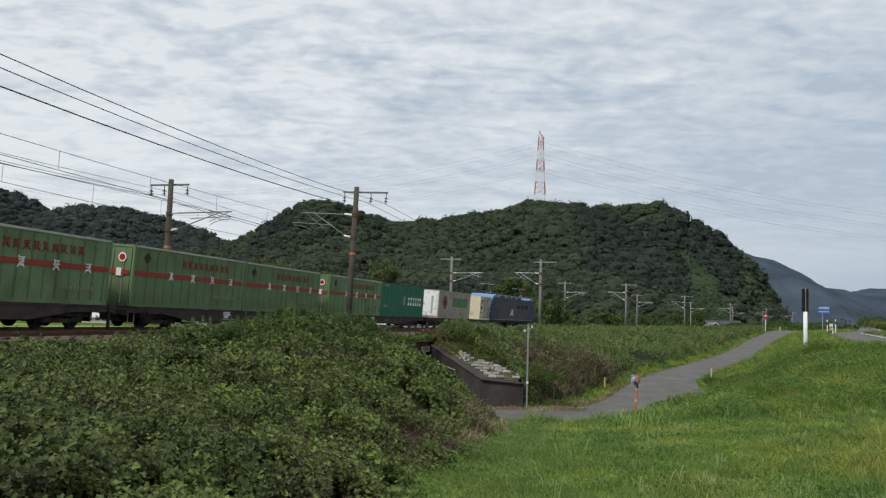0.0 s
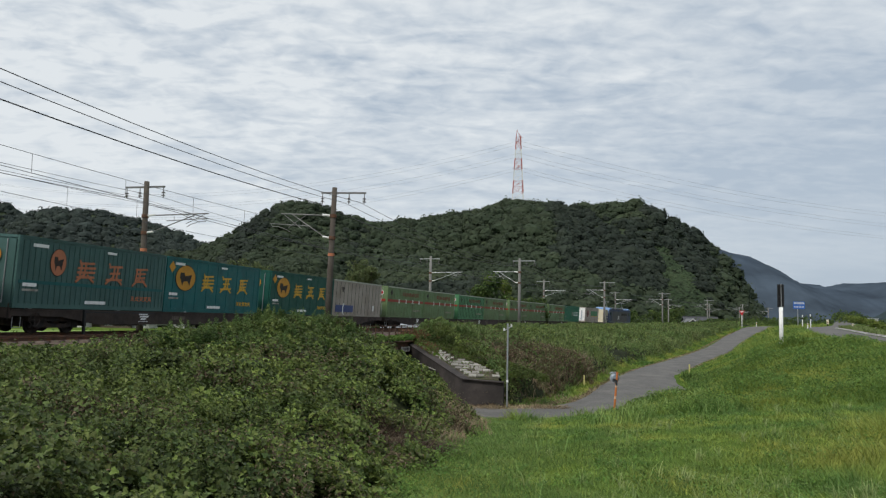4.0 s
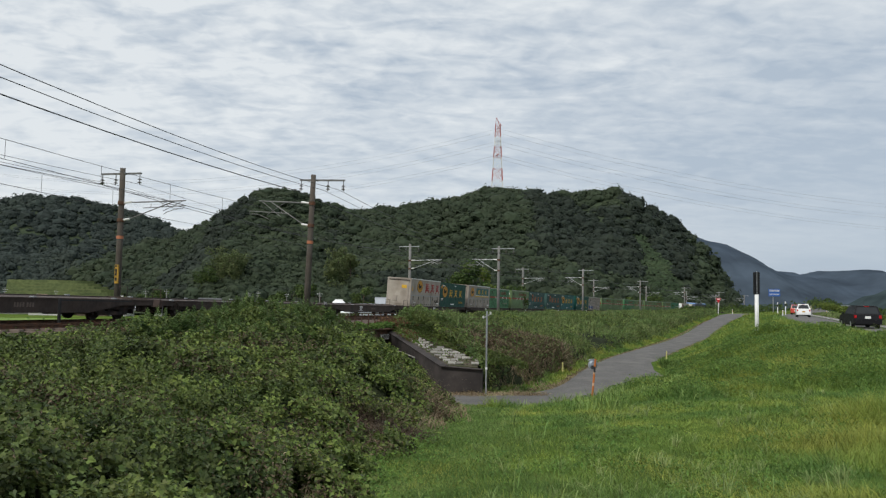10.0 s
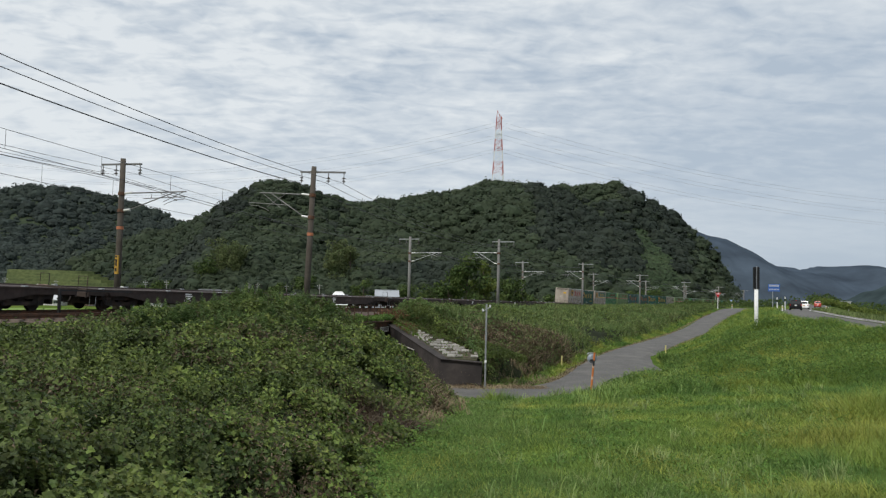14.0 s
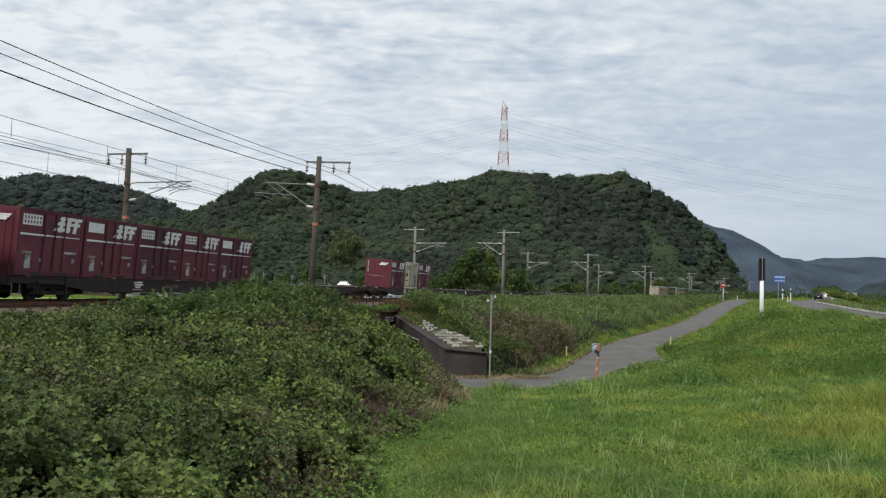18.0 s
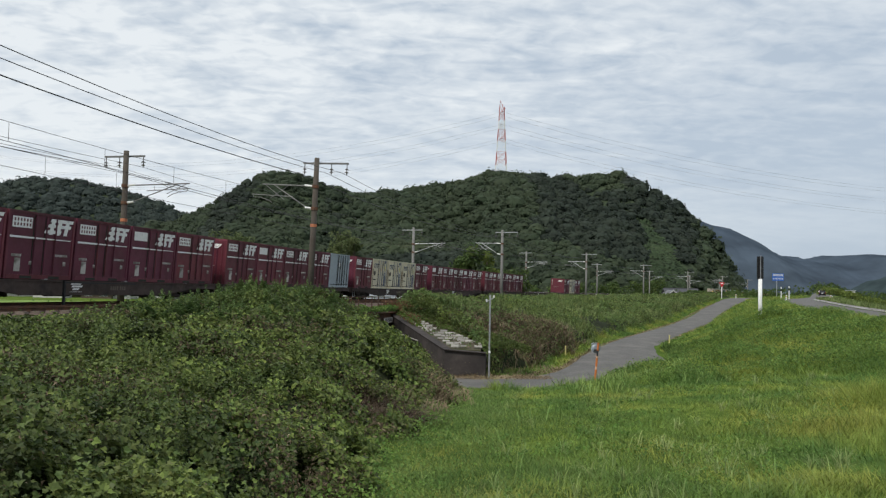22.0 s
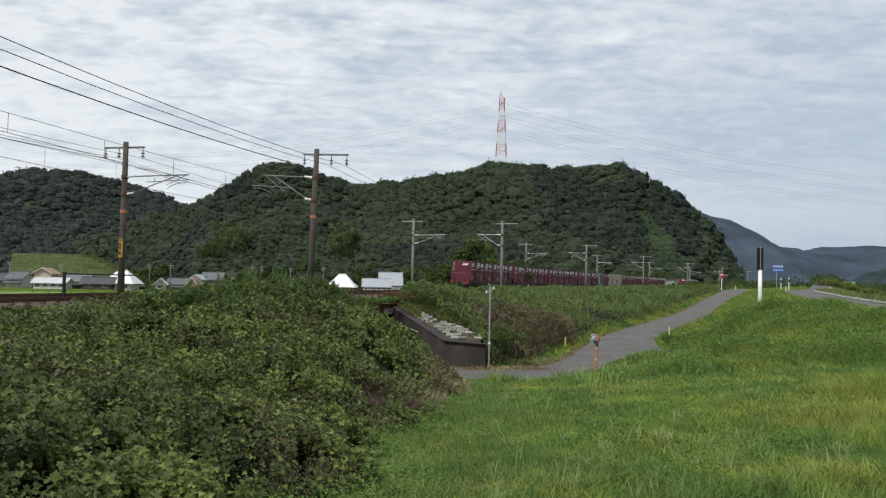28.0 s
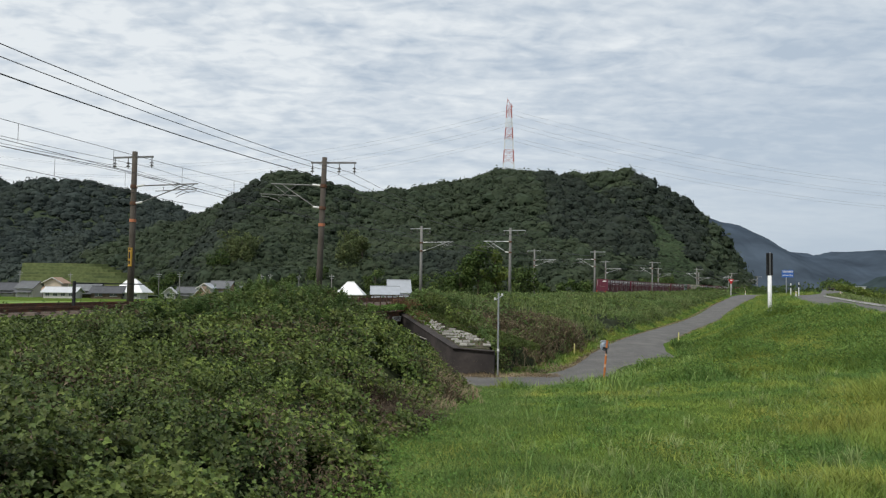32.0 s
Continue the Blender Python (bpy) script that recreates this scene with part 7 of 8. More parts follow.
def freight_wagon():
    w = tagged(new("flat_wagon"), "low container flat wagon with dark underframe and rusty sides", "freight wagon", "wagons of the train")
    prof = [(-9.8, 0.98), (9.8, 0.98), (9.8, 0.72), (7.2, 0.70), (5.0, 0.40), (-5.0, 0.40), (-7.2, 0.70), (-9.8, 0.72)]
    for sx in (-1, 1):
        m = Mesh().prism(prof, sx * 1.19 - 0.03, sx * 1.19 + 0.03)
        m.box(sx * 1.19, 0, 0.95, 0.14, 19.6, 0.06).box(sx * 1.19, 0, 0.42, 0.14, 10, 0.04)
        part("side_sill", m, M_SILL, w)
    part("deck", Mesh().box(0, 0, 0.9, 2.3, 19.4, 0.07), M_SILL, w)
    part("centre_beam", Mesh().box(0, 0, 0.62, 0.5, 18, 0.45), M_DARK, w)
    for i in range(11):
        part("cross_beam", Mesh().box(0, -9 + i * 1.8, 0.8, 2.3, 0.12, 0.16), M_DARK, w)
    for y in (-9.75, 9.75):
        part("end_beam", Mesh().box(0, y, 0.82, 2.4, 0.14, 0.36), M_SILL, w)
        part("coupler", Mesh().box(0, y * 1.025, 0.78, 0.24, 0.62, 0.26, ch=0.04), M_DARK, w)
        hose = Mesh().path([(0.45, y * 1.01, 0.7), (0.46, y * 1.025, 0.45), (0.3, y * 1.035, 0.36), (0.12, y * 1.035, 0.5)], 0.03)
        part("brake_hose", hose, M_DARK, w)
    for y in (-7.0, 7.0):
        fr = Mesh()
        for sx in (-1, 1):
            fr.prism([(y - 1.25, 0.58), (y - 0.9, 0.68), (y - 0.45, 0.42), (y + 0.45, 0.42), (y + 0.9, 0.68), (y + 1.25, 0.58), (y + 1.2, 0.36), (y + 0.5, 0.26), (y - 0.5, 0.26), (y - 1.2, 0.36)], sx * 0.86 - 0.07, sx * 0.86 + 0.07)
            fr.box(sx * 0.86, y - 0.95, 0.43, 0.2, 0.34, 0.34, ch=0.05).box(sx * 0.86, y + 0.95, 0.43, 0.2, 0.34, 0.34, ch=0.05)
        fr.box(0, y, 0.45, 1.7, 0.4, 0.22)
        bog = part("bogie", fr, M_DARK, w)
        for dy in (-0.95, 0.95):
            ws = Mesh().tube((-0.7, y + dy, 0.43), (0.7, y + dy, 0.43), 0.07)
            for sx in (-1, 1):
                ws.tube((sx * 0.53, y + dy, 0.43), (sx * 0.65, y + dy, 0.43), 0.43, 0.41, n=20)
            part("wheelset", ws, M_DARK, bog)
    for y in (-7.0, 7.0):
        part("brake_gear", Mesh().box(0, y, 0.62, 2.0, 3.3, 0.22).box(0.78, y, 0.34, 0.1, 2.6, 0.18).box(-0.78, y, 0.34, 0.1, 2.6, 0.18).box(0, y - 1.75, 0.45, 1.7, 0.12, 0.3).box(0, y + 1.75, 0.45, 1.7, 0.12, 0.3), M_DARK, w)
    for y in (-3.2, 2.6):
        part("air_tank", Mesh().tube((0.85, y, 0.52), (0.85, y + 1.4, 0.52), 0.2, n=12), M_DARK, w)
    for i in range(8):
        part("twist_lock", Mesh().box(1.17 if i % 2 else -1.17, -8.9 + 5.2 * (i // 2), 1.0, 0.16, 0.2, 0.06), M_STEEL, w)
    for sx in (-1.15, 1.15):
        part("hand_rail", Mesh().path([(sx, -9.85, 0.6), (sx, -9.85, 1.5), (sx * 0.62, -9.85, 1.5), (sx * 0.62, -9.85, 1.0)], 0.022), M_DARK, w)
        part("step", Mesh().path([(sx, -9.6, 0.68), (sx, -9.6, 0.3), (sx, -9.2, 0.3), (sx, -9.2, 0.68)], 0.018), M_STEEL, w)
    bw = Mesh()
    for i in range(14):
        a, b = 2 * math.pi * i / 14, 2 * math.pi * (i + 1) / 14
        bw.tube((1.26, -8.6 + 0.26 * math.cos(a), 0.6 + 0.26 * math.sin(a)), (1.26, -8.6 + 0.26 * math.cos(b), 0.6 + 0.26 * math.sin(b)), 0.02, n=4, caps=False)
    bw.box(1.26, -8.6, 0.6, 0.02, 0.5, 0.03).box(1.26, -8.6, 0.6, 0.02, 0.03, 0.5)
    part("brake_wheel", bw, M_DARK, w)
    mk = Mesh()
    for i, (dz, ln) in enumerate(((0.86, 0.62), (0.75, 0.70), (0.64, 0.50))):
        mk.prism([(-2.2 + 0.06 * i, dz - 0.04), (-2.2 + ln, dz - 0.04), (-2.12 + ln, dz + 0.04), (-2.12 + 0.06 * i, dz + 0.04)], 1.222, 1.228)
    part("logo_plate", mk, M_WHITE, w, "white slanted bars")
    part("logo_underline", Mesh().box(1.225, -1.85, 0.53, 0.006, 0.75, 0.02), M_WHITE, w)
    num = Mesh()
    for i in range(7):
        num.box(1.225, 0.5 + i * 0.15 + (0.08 if i > 3 else 0), 0.7, 0.006, 0.1, 0.17)
    part("marking", num, M_SLEEPER, w, "row of pale bars")["kind"] = "stuff"
    return w


W26 = []
proto = freight_wagon()
for k in range(26):
    w = proto if k == 0 else copy_thing(proto, Matrix())
    W26.append(w)
    on_track(w, 20.4 * k, 19.6)
for dx in (-0.95, 0.95):
    part("tail_disc", Mesh().tube((dx, -9.98, 0.98), (dx, -9.93, 0.98), 0.17, n=20), M_BRIGHTRED, W26[0], "red round tail disc")
part("tail_bracket", Mesh().box(-0.95, -9.9, 0.85, 0.05, 0.05, 0.3).box(0.95, -9.9, 0.85, 0.05, 0.05, 0.3), M_DARK, W26[0])

DECK = 1.0


def container(L, Wd, Ht, paint, label, group, roof=None, end_paint=None):
    """The plain box: shell, posts, rails, roof."""
    c = tagged(new("container"), label, "container", group)
    z0 = DECK
    part("shell", Mesh().box(0, 0, z0 + Ht / 2, Wd - 0.06, L - 0.06, Ht - 0.04), paint, c)
    if end_paint:
        part("end_wall", Mesh().box(0, -L / 2 + 0.02, z0 + Ht / 2, Wd - 0.16, 0.03, Ht - 0.16), end_paint, c)
    for sx in (-1, 1):
        for sy in (-1, 1):
            part("corner_post", Mesh().box(sx * (Wd / 2 - 0.05), sy * (L / 2 - 0.06), z0 + Ht / 2, 0.1, 0.12, Ht, ch=0.015), paint, c)
        part("bottom_rail", Mesh().box(sx * (Wd / 2 - 0.05), 0, z0 + 0.08, 0.104, L - 0.24, 0.16), paint, c)
        part("top_rail", Mesh().box(sx * (Wd / 2 - 0.04), 0, z0 + Ht - 0.04, 0.09, L - 0.24, 0.09), roof or paint, c)
    part("end_rail", Mesh().box(0, -L / 2 + 0.05, z0 + Ht - 0.05, Wd - 0.2, 0.104, 0.1), paint, c)
    part("end_rail", Mesh().box(0, -L / 2 + 0.05, z0 + 0.08, Wd - 0.2, 0.104, 0.16), paint, c)
    return c


def side_bar(c, name, y, z, w, h, material, X, thick=0.012, label=""):
    return part(name, Mesh().box(X, y, z, thick, w, h), material, c, label)


def strokes(seed, y, z, w, h, X, slant=0.0):
    """A sign of plain bars: level, upright and slanting ones, none of them a letter."""
    r = random.Random(seed)
    m = Mesh()
    t = h * 0.105

    def bar(y0, z0, y1, z1, wide):
        d = Vector((y1 - y0, z1 - z0)).normalized() * wide / 2
        s0, s1 = slant * (z0 - z), slant * (z1 - z)
        m.prism([(y0 + s0 - d.y, z0 + d.x), (y0 + s0 + d.y, z0 - d.x), (y1 + s1 + d.y, z1 - d.x), (y1 + s1 - d.y, z1 + d.x)], X - 0.006, X + 0.006 + 0.0004 * len(m.v) / 8)
    rows = r.choice((3, 4))
    for i in range(rows):
        zz = z + h * (0.36 - 0.62 * i / (rows - 1)) + r.uniform(-0.02, 0.02) * h
        ww = w * r.choice((0.98, 0.8, 0.62)) / 2
        bar(y - ww, zz - 0.02 * h, y + ww, zz + 0.03 * h, t)
    for u in r.sample((-0.30, -0.08, 0.12, 0.32), 2):
        bar(y + u * w, z + h * r.uniform(0.3, 0.5), y + u * w, z - h * r.uniform(0.1, 0.42), t * 1.15)
    bar(y - 0.08 * w, z - 0.12 * h, y - 0.48 * w, z - 0.5 * h, t)
    bar(y + 0.06 * w, z - 0.14 * h, y + 0.5 * w, z - 0.48 * h, t * 1.1)
    if r.random() < 0.6:
        bar(y - 0.44 * w, z + 0.5 * h, y - 0.3 * w, z + 0.28 * h, t)
    return m


def sign_row(c, name, y0, step, count, z, w, h, material, X, seed, slant=0.0):
    for i in range(count):
        part(name, strokes(seed + i, y0 + i * step, z, w, h, X, slant), material, c)["kind"] = "stuff"


def maroon_box(worn=True):
    L, Wd, Ht = 3.715, 2.45, 2.5
    c = container(L, Wd, Ht, M_MAROON, "maroon steel container with white bars and stripe on a wagon", "small containers on the train", end_paint=M_MAROON_END)
    X = Wd / 2 - 0.022
    for yy in (-0.42, 0.18, 0.72):
        part("door_bar", Mesh().tube((X + 0.03, yy, DECK + 0.2), (X + 0.03, yy, DECK + 2.4), 0.028, n=6), M_MAROON, c)
    for yy in (-0.5, 0.12):
        side_bar(c, "door_seam", yy, DECK + 1.25, 0.035, 2.2, M_SEAM, X)
    side_bar(c, "label_plate", -1.12, DECK + 2.08, 1.02, 0.40, M_WHITE, X + 0.004, label="white rectangular plate")
    pm = Mesh()
    for i in range(12):
        pm.box(X + 0.012, -1.52 + 0.16 * (i % 6), DECK + 2.17 - 0.17 * (i // 6), 0.006, 0.07, 0.11)
    if worn:
        part("plate_marks", pm, M_MAROON, c, "rows of plain maroon bars")
    m = Mesh()
    for i, (dz, a, b) in enumerate(((2.27, 0.36, 1.74), (2.06, 0.22, 1.62), (1.83, 0.05, 1.05))):
        m.prism([(a, DECK + dz - 0.065), (b - 0.05, DECK + dz - 0.065), (b, DECK + dz + 0.065), (a + 0.1, DECK + dz + 0.065)], X + 0.002, X + 0.012)
    for a in (0.46, 0.86, 1.30):
        m.prism([(a - 0.12, DECK + 1.72), (a + 0.08, DECK + 1.72), (a + 0.22, DECK + 2.33), (a + 0.02, DECK + 2.33)], X + 0.002, X + 0.0125)
    part("logo", m, M_WHITE, c, "white slanted bars of a worn mark")
    part("stripe", Mesh().prism([(-1.7, DECK + 1.50), (-1.7, DECK + 1.58), (1.66, DECK + 1.555), (1.66, DECK + 1.525)], X, X + 0.012), M_WHITE, c, "thin white stripe")
    side_bar(c, "data_plate", -1.22, DECK + 0.52, 0.30, 0.5, M_BLOCK, X + 0.004)
    side_bar(c, "small_mark", -1.3, DECK + 0.86, 0.5, 0.1, M_BLOCK, X + 0.004)
    side_bar(c, "small_mark", 1.15, DECK + 0.93, 0.75, 0.09, M_BLOCK, X + 0.004)
    side_bar(c, "small_mark", 1.38, DECK + 0.62, 0.16, 0.17, M_BLOCK, X + 0.004)
    side_bar(c, "small_mark", -0.55, DECK + 0.6, 0.12, 0.14, M_BLOCK, X + 0.004)
    for yy in (-0.75, 0.8):
        part("fork_pocket", Mesh().box(X + 0.02, yy, DECK + 0.07, 0.03, 0.62, 0.1), M_SEAM, c)
    yE = -L / 2 - 0.004
    for i in range(7):
        part("end_rib", Mesh().box(-0.96 + 0.32 * i, yE + 0.008, DECK + 1.25, 0.10, 0.05, 2.2, ch=0.015), M_MAROON_END, c)
    m = Mesh()
    for dz, a, b in ((2.18, 0.18, 0.88), (2.10, 0.14, 0.80), (2.02, 0.05, 0.70)):
        m.prism([(a, DECK + dz - 0.035), (b, DECK + dz - 0.035), (b + 0.05, DECK + dz + 0.035), (a + 0.05, DECK + dz + 0.035)], yE - 0.036, yE - 0.022, axis="y")
    part("end_logo", m, M_WHITE, c)
    part("end_mark", Mesh().box(-0.98, yE - 0.028, DECK + 1.8, 0.07, 0.012, 1.0), M_BLOCK, c)
    part("end_line", Mesh().box(-0.2, yE - 0.028, DECK + 1.0, 1.5, 0.012, 0.025), M_BLOCK, c)
    return c


def cream_box(paint=M_CREAM, label="cream steel container with dark marks on a wagon", marks=True):
    L, Wd, Ht = 3.715, 2.45, 2.5
    c = container(L, Wd, Ht, paint, label, "small containers on the train")
    X = Wd / 2 - 0.022
    for yy in (-0.35, 0.05, 0.45, 0.95, 1.45):
        part("door_rod", Mesh().tube((X + 0.03, yy, DECK + 0.15), (X + 0.03, yy, DECK + 2.42), 0.025, n=6), M_STEEL if marks else M_SEAM, c)
    for yy in (-0.45, 0.65):
        side_bar(c, "door_seam", yy, DECK + 1.25, 0.04, 2.25, M_SEAM, X)
    if marks:
        lg = Mesh()
        for i, (a_, w_) in enumerate(((-1.42, 0.2), (-1.12, 0.26), (-0.78, 0.24))):
            lg.prism([(a_ - 0.05, DECK + 1.72), (a_ + 0.06, DECK + 1.72), (a_ + 0.14, DECK + 2.08), (a_ + 0.03, DECK + 2.08)], X, X + 0.012)
            lg.prism([(a_ - 0.06, DECK + 2.04), (a_ + w_, DECK + 2.04), (a_ + w_ + 0.03, DECK + 2.11), (a_ - 0.04, DECK + 2.11)], X, X + 0.0125)
        part("logo", lg, M_NAVY, c, "dark slanted bars of a mark")
        part("hazard_diamond", Mesh().prism([(-1.25, DECK + 1.05), (-1.0, DECK + 1.3), (-1.25, DECK + 1.55), (-1.5, DECK + 1.3)], X, X + 0.014), M_DIAMOND, c)
        for zz, hh in ((0.80, 1.18), (2.28, 0.22)):
            side_bar(c, "navy_panel", 1.12, DECK + zz, 0.40, hh, M_NAVY, X + 0.006, label="navy blue painted panel")
        side_bar(c, "olive_panel", 1.12, DECK + 1.72, 0.34, 0.42, M_STAKE, X + 0.006, label="faded olive panel")
        for i in range(3):
            side_bar(c, "panel_mark", 1.0 + 0.12 * i, DECK + 1.22, 0.05, 0.22, M_PALEROOF, X + 0.012)
        for yy in (-1.75, 1.75):
            part("rust_run", Mesh().box(X + 0.045, yy, DECK + 0.9, 0.012, 0.06, 1.5), M_RUST, c, "rust streak down the post")
        for i in range(6):
            part("hinge", Mesh().box(X + 0.035, -0.48 if i % 2 else 0.62, DECK + 0.35 + 0.85 * (i // 2), 0.05, 0.12, 0.08), M_SEAM, c)
        side_bar(c, "small_mark", -1.2, DECK + 0.75, 0.6, 0.08, M_SEAM, X + 0.004)
    else:
        side_bar(c, "round_mark", 0.0, DECK + 1.7, 0.25, 0.25, M_WHITE, X + 0.004)
    side_bar(c, "base_strip", 0, DECK + 0.22, 3.4, 0.05, M_SEAM, X + 0.004)
    return c


def end_doors(c, Wd, L, Ht, paint, rod=M_STEEL):
    yE = -L / 2 - 0.006
    for sx in (-1, 1):
        part("end_door", Mesh().box(sx * (Wd / 4 - 0.03), yE, DECK + Ht / 2, Wd / 2 - 0.16, 0.05, Ht - 0.3, ch=0.01), paint, c)
        for q in (0.25, 0.8):
            part("lock_rod", Mesh().tube((sx * q, yE - 0.05, DECK + 0.15), (sx * q, yE - 0.05, DECK + Ht - 0.15), 0.022, n=6), rod, c)
    return yE - 0.03


def green_box(paint, label, ribs):
    L, Wd, Ht = 9.41, 2.49, 2.6
    c = container(L, Wd, Ht, paint, label, "long containers on the train", roof=M_ROOFRIM)
    X = Wd / 2 - 0.022
    n = ribs
    for i in range(n):
        part("side_rib", Mesh().box(X + 0.004, -L / 2 + 0.35 + i * (L - 0.7) / (n - 1), DECK + 1.3, 0.02, 0.045, 2.3), M_SEAM if ribs > 14 else paint, c)
        if ribs <= 14:
            side_bar(c, "seam", -L / 2 + 0.39 + i * (L - 0.7) / (n - 1), DECK + 1.3, 0.025, 2.3, M_SEAM, X)
    side_bar(c, "stripe", 0, DECK + 1.42, L - 0.3, 0.20, M_REDST, X + 0.012, label="dark red horizontal stripe")
    sign_row(c, "white_sign", -1.9, 1.75, 4, DECK + 1.42, 0.34, 0.40, M_WHITE, X + 0.020, 40)
    sign_row(c, "red_sign", -0.9, 0.47, 9, DECK + 2.03, 0.34, 0.36, M_REDCH, X + 0.016, 60)
    sign_row(c, "pale_sign", 1.9, 0.2, 10, DECK + 0.62, 0.15, 0.16, M_GREYB, X + 0.016, 80)
    part("hazard_diamond", Mesh().prism([(-3.75, DECK + 1.85), (-3.5, DECK + 2.1), (-3.75, DECK + 2.35), (-4.0, DECK + 2.1)], X, X + 0.022), M_DIAMOND, c)
    yE = end_doors(c, Wd, L, Ht, paint)
    part("end_stripe", Mesh().box(0, yE - 0.04, DECK + 1.42, Wd - 0.3, 0.012, 0.2), M_REDST, c)
    for i, q in enumerate((-0.25, 0.62)):
        part("end_sign", Mesh().box(q, yE - 0.05, DECK + 1.42, 0.24, 0.012, 0.34), M_WHITE, c)
    part("badge", Mesh().tube((0.72, yE - 0.045, DECK + 2.05), (0.72, yE - 0.035, DECK + 2.05), 0.2, n=18), M_WHITE, c)
    part("badge_ring", Mesh().tube((0.72, yE - 0.052, DECK + 2.05), (0.72, yE - 0.046, DECK + 2.05), 0.14, n=18), M_BRIGHTRED, c)
    return c


def disc(c, y, z, ry, rz, X, material=None, blot=True):
    m = Mesh()
    n = 28
    vs = [(X, y + ry * math.cos(2 * math.pi * i / n), z + rz * math.sin(2 * math.pi * i / n)) for i in range(n)]
    vs2 = [(X + 0.01, b, d) for a, b, d in vs]
    m.add(vs + vs2, [tuple(range(n - 1, -1, -1)), tuple(range(n, 2 * n))] + [(i, (i + 1) % n, n + (i + 1) % n, n + i) for i in range(n)])
    ring = Mesh().add([(X - 0.004 if i < n else X + 0.004, y + ry * 1.06 * math.cos(2 * math.pi * i / n), z + rz * 1.06 * math.sin(2 * math.pi * i / n)) for i in range(2 * n)], [tuple(range(n - 1, -1, -1)), tuple(range(n, 2 * n))] + [(i, (i + 1) % n, n + (i + 1) % n, n + i) for i in range(n)])
    part("emblem_rim", ring, M_DIAMOND, c, "dark rim of the emblem")
    part("emblem_disc", m, material or M_EMBLEM, c, "orange-yellow oval emblem")
    if blot:
        b = Mesh().prism([(y - ry * 0.62, z), (y - ry * 0.58, z + rz * 0.42), (y - ry * 0.18, z + rz * 0.42), (y - ry * 0.08, z + rz * 0.15), (y + ry * 0.62, z + rz * 0.30), (y + ry * 0.50, z - rz * 0.15), (y + ry * 0.42, z - rz * 0.62), (y + ry * 0.20, z - rz * 0.25), (y - ry * 0.20, z - rz * 0.28), (y - ry * 0.34, z - rz * 0.66), (y - ry * 0.48, z - rz * 0.2)], X + 0.011, X + 0.016)
        part("emblem_shape", b, M_DIAMOND, c, "plain dark shape on the emblem")


def emblem_box(paint, label, sign=None, lined=False):
    L, Wd, Ht = 9.41, 2.49, 2.6
    c = container(L, Wd, Ht, paint, label, "long containers on the train")
    X = Wd / 2 - 0.022
    if lined:
        for i in range(30):
            part("side_rib", Mesh().box(X + 0.006, -L / 2 + 0.3 + i * (L - 0.6) / 29, DECK + 1.3, 0.03, 0.10, 2.3, ch=0.008), paint, c)
        side_bar(c, "side_band", 0, DECK + 0.95, L - 0.3, 0.12, M_TEAL, X + 0.02)
        sgn, Xs = M_ORANGE, X + 0.024
        disc(c, -2.6, DECK + 1.75, 0.42, 0.5, Xs, M_ORANGE, True)
    else:
        for i in range(9):
            side_bar(c, "seam", -L / 2 + 0.6 + i * 1.02, DECK + 1.3, 0.02, 2.3, paint, X + 0.004)
        sgn, Xs = sign or M_GOLD, X + 0.008
        disc(c, -3.05, DECK + 1.65, 0.84, 0.60, Xs, M_EMBLEM, True)
        part("hazard_mark", Mesh().prism([(-4.25, DECK + 1.85), (-3.98, DECK + 2.13), (-4.25, DECK + 2.41), (-4.52, DECK + 2.13)], Xs - 0.004, Xs + 0.004), M_EMBLEM, c, "small orange diamond")
    sign_row(c, "yellow_sign", -0.95, 1.85, 3, DECK + 1.5, 1.12, 0.86, sgn, Xs + 0.004, 7, 0.12)
    side_bar(c, "white_plate", -3.6, DECK + 2.3, 0.8, 0.12, M_WHITE, Xs)
    side_bar(c, "white_plate", 0.6, DECK + 2.35, 0.6, 0.1, M_WHITE, Xs)
    side_bar(c, "white_plate", -4.0, DECK + 0.85, 0.7, 0.13, M_WHITE, Xs)
    side_bar(c, "white_plate", -3.95, DECK + 0.66, 0.8, 0.08, M_BLOCK, Xs)
    side_bar(c, "white_plate", -0.2, DECK + 0.28, 1.3, 0.13, M_WHITE, Xs)
    sign_row(c, "small_sign", 2.3, 0.32, 5, DECK + 0.52, 0.28, 0.22, sgn, Xs, 21)
    yE = end_doors(c, Wd, L, Ht, paint)
    part("end_emblem", Mesh().tube((0.3, yE - 0.05, DECK + 1.85), (0.3, yE - 0.035, DECK + 1.85), 0.3, n=20), M_EMBLEM, c)
    part("end_shape", Mesh().box(0.3, yE - 0.054, DECK + 1.84, 0.3, 0.006, 0.2, ch=0.002), M_DIAMOND, c)
    return c


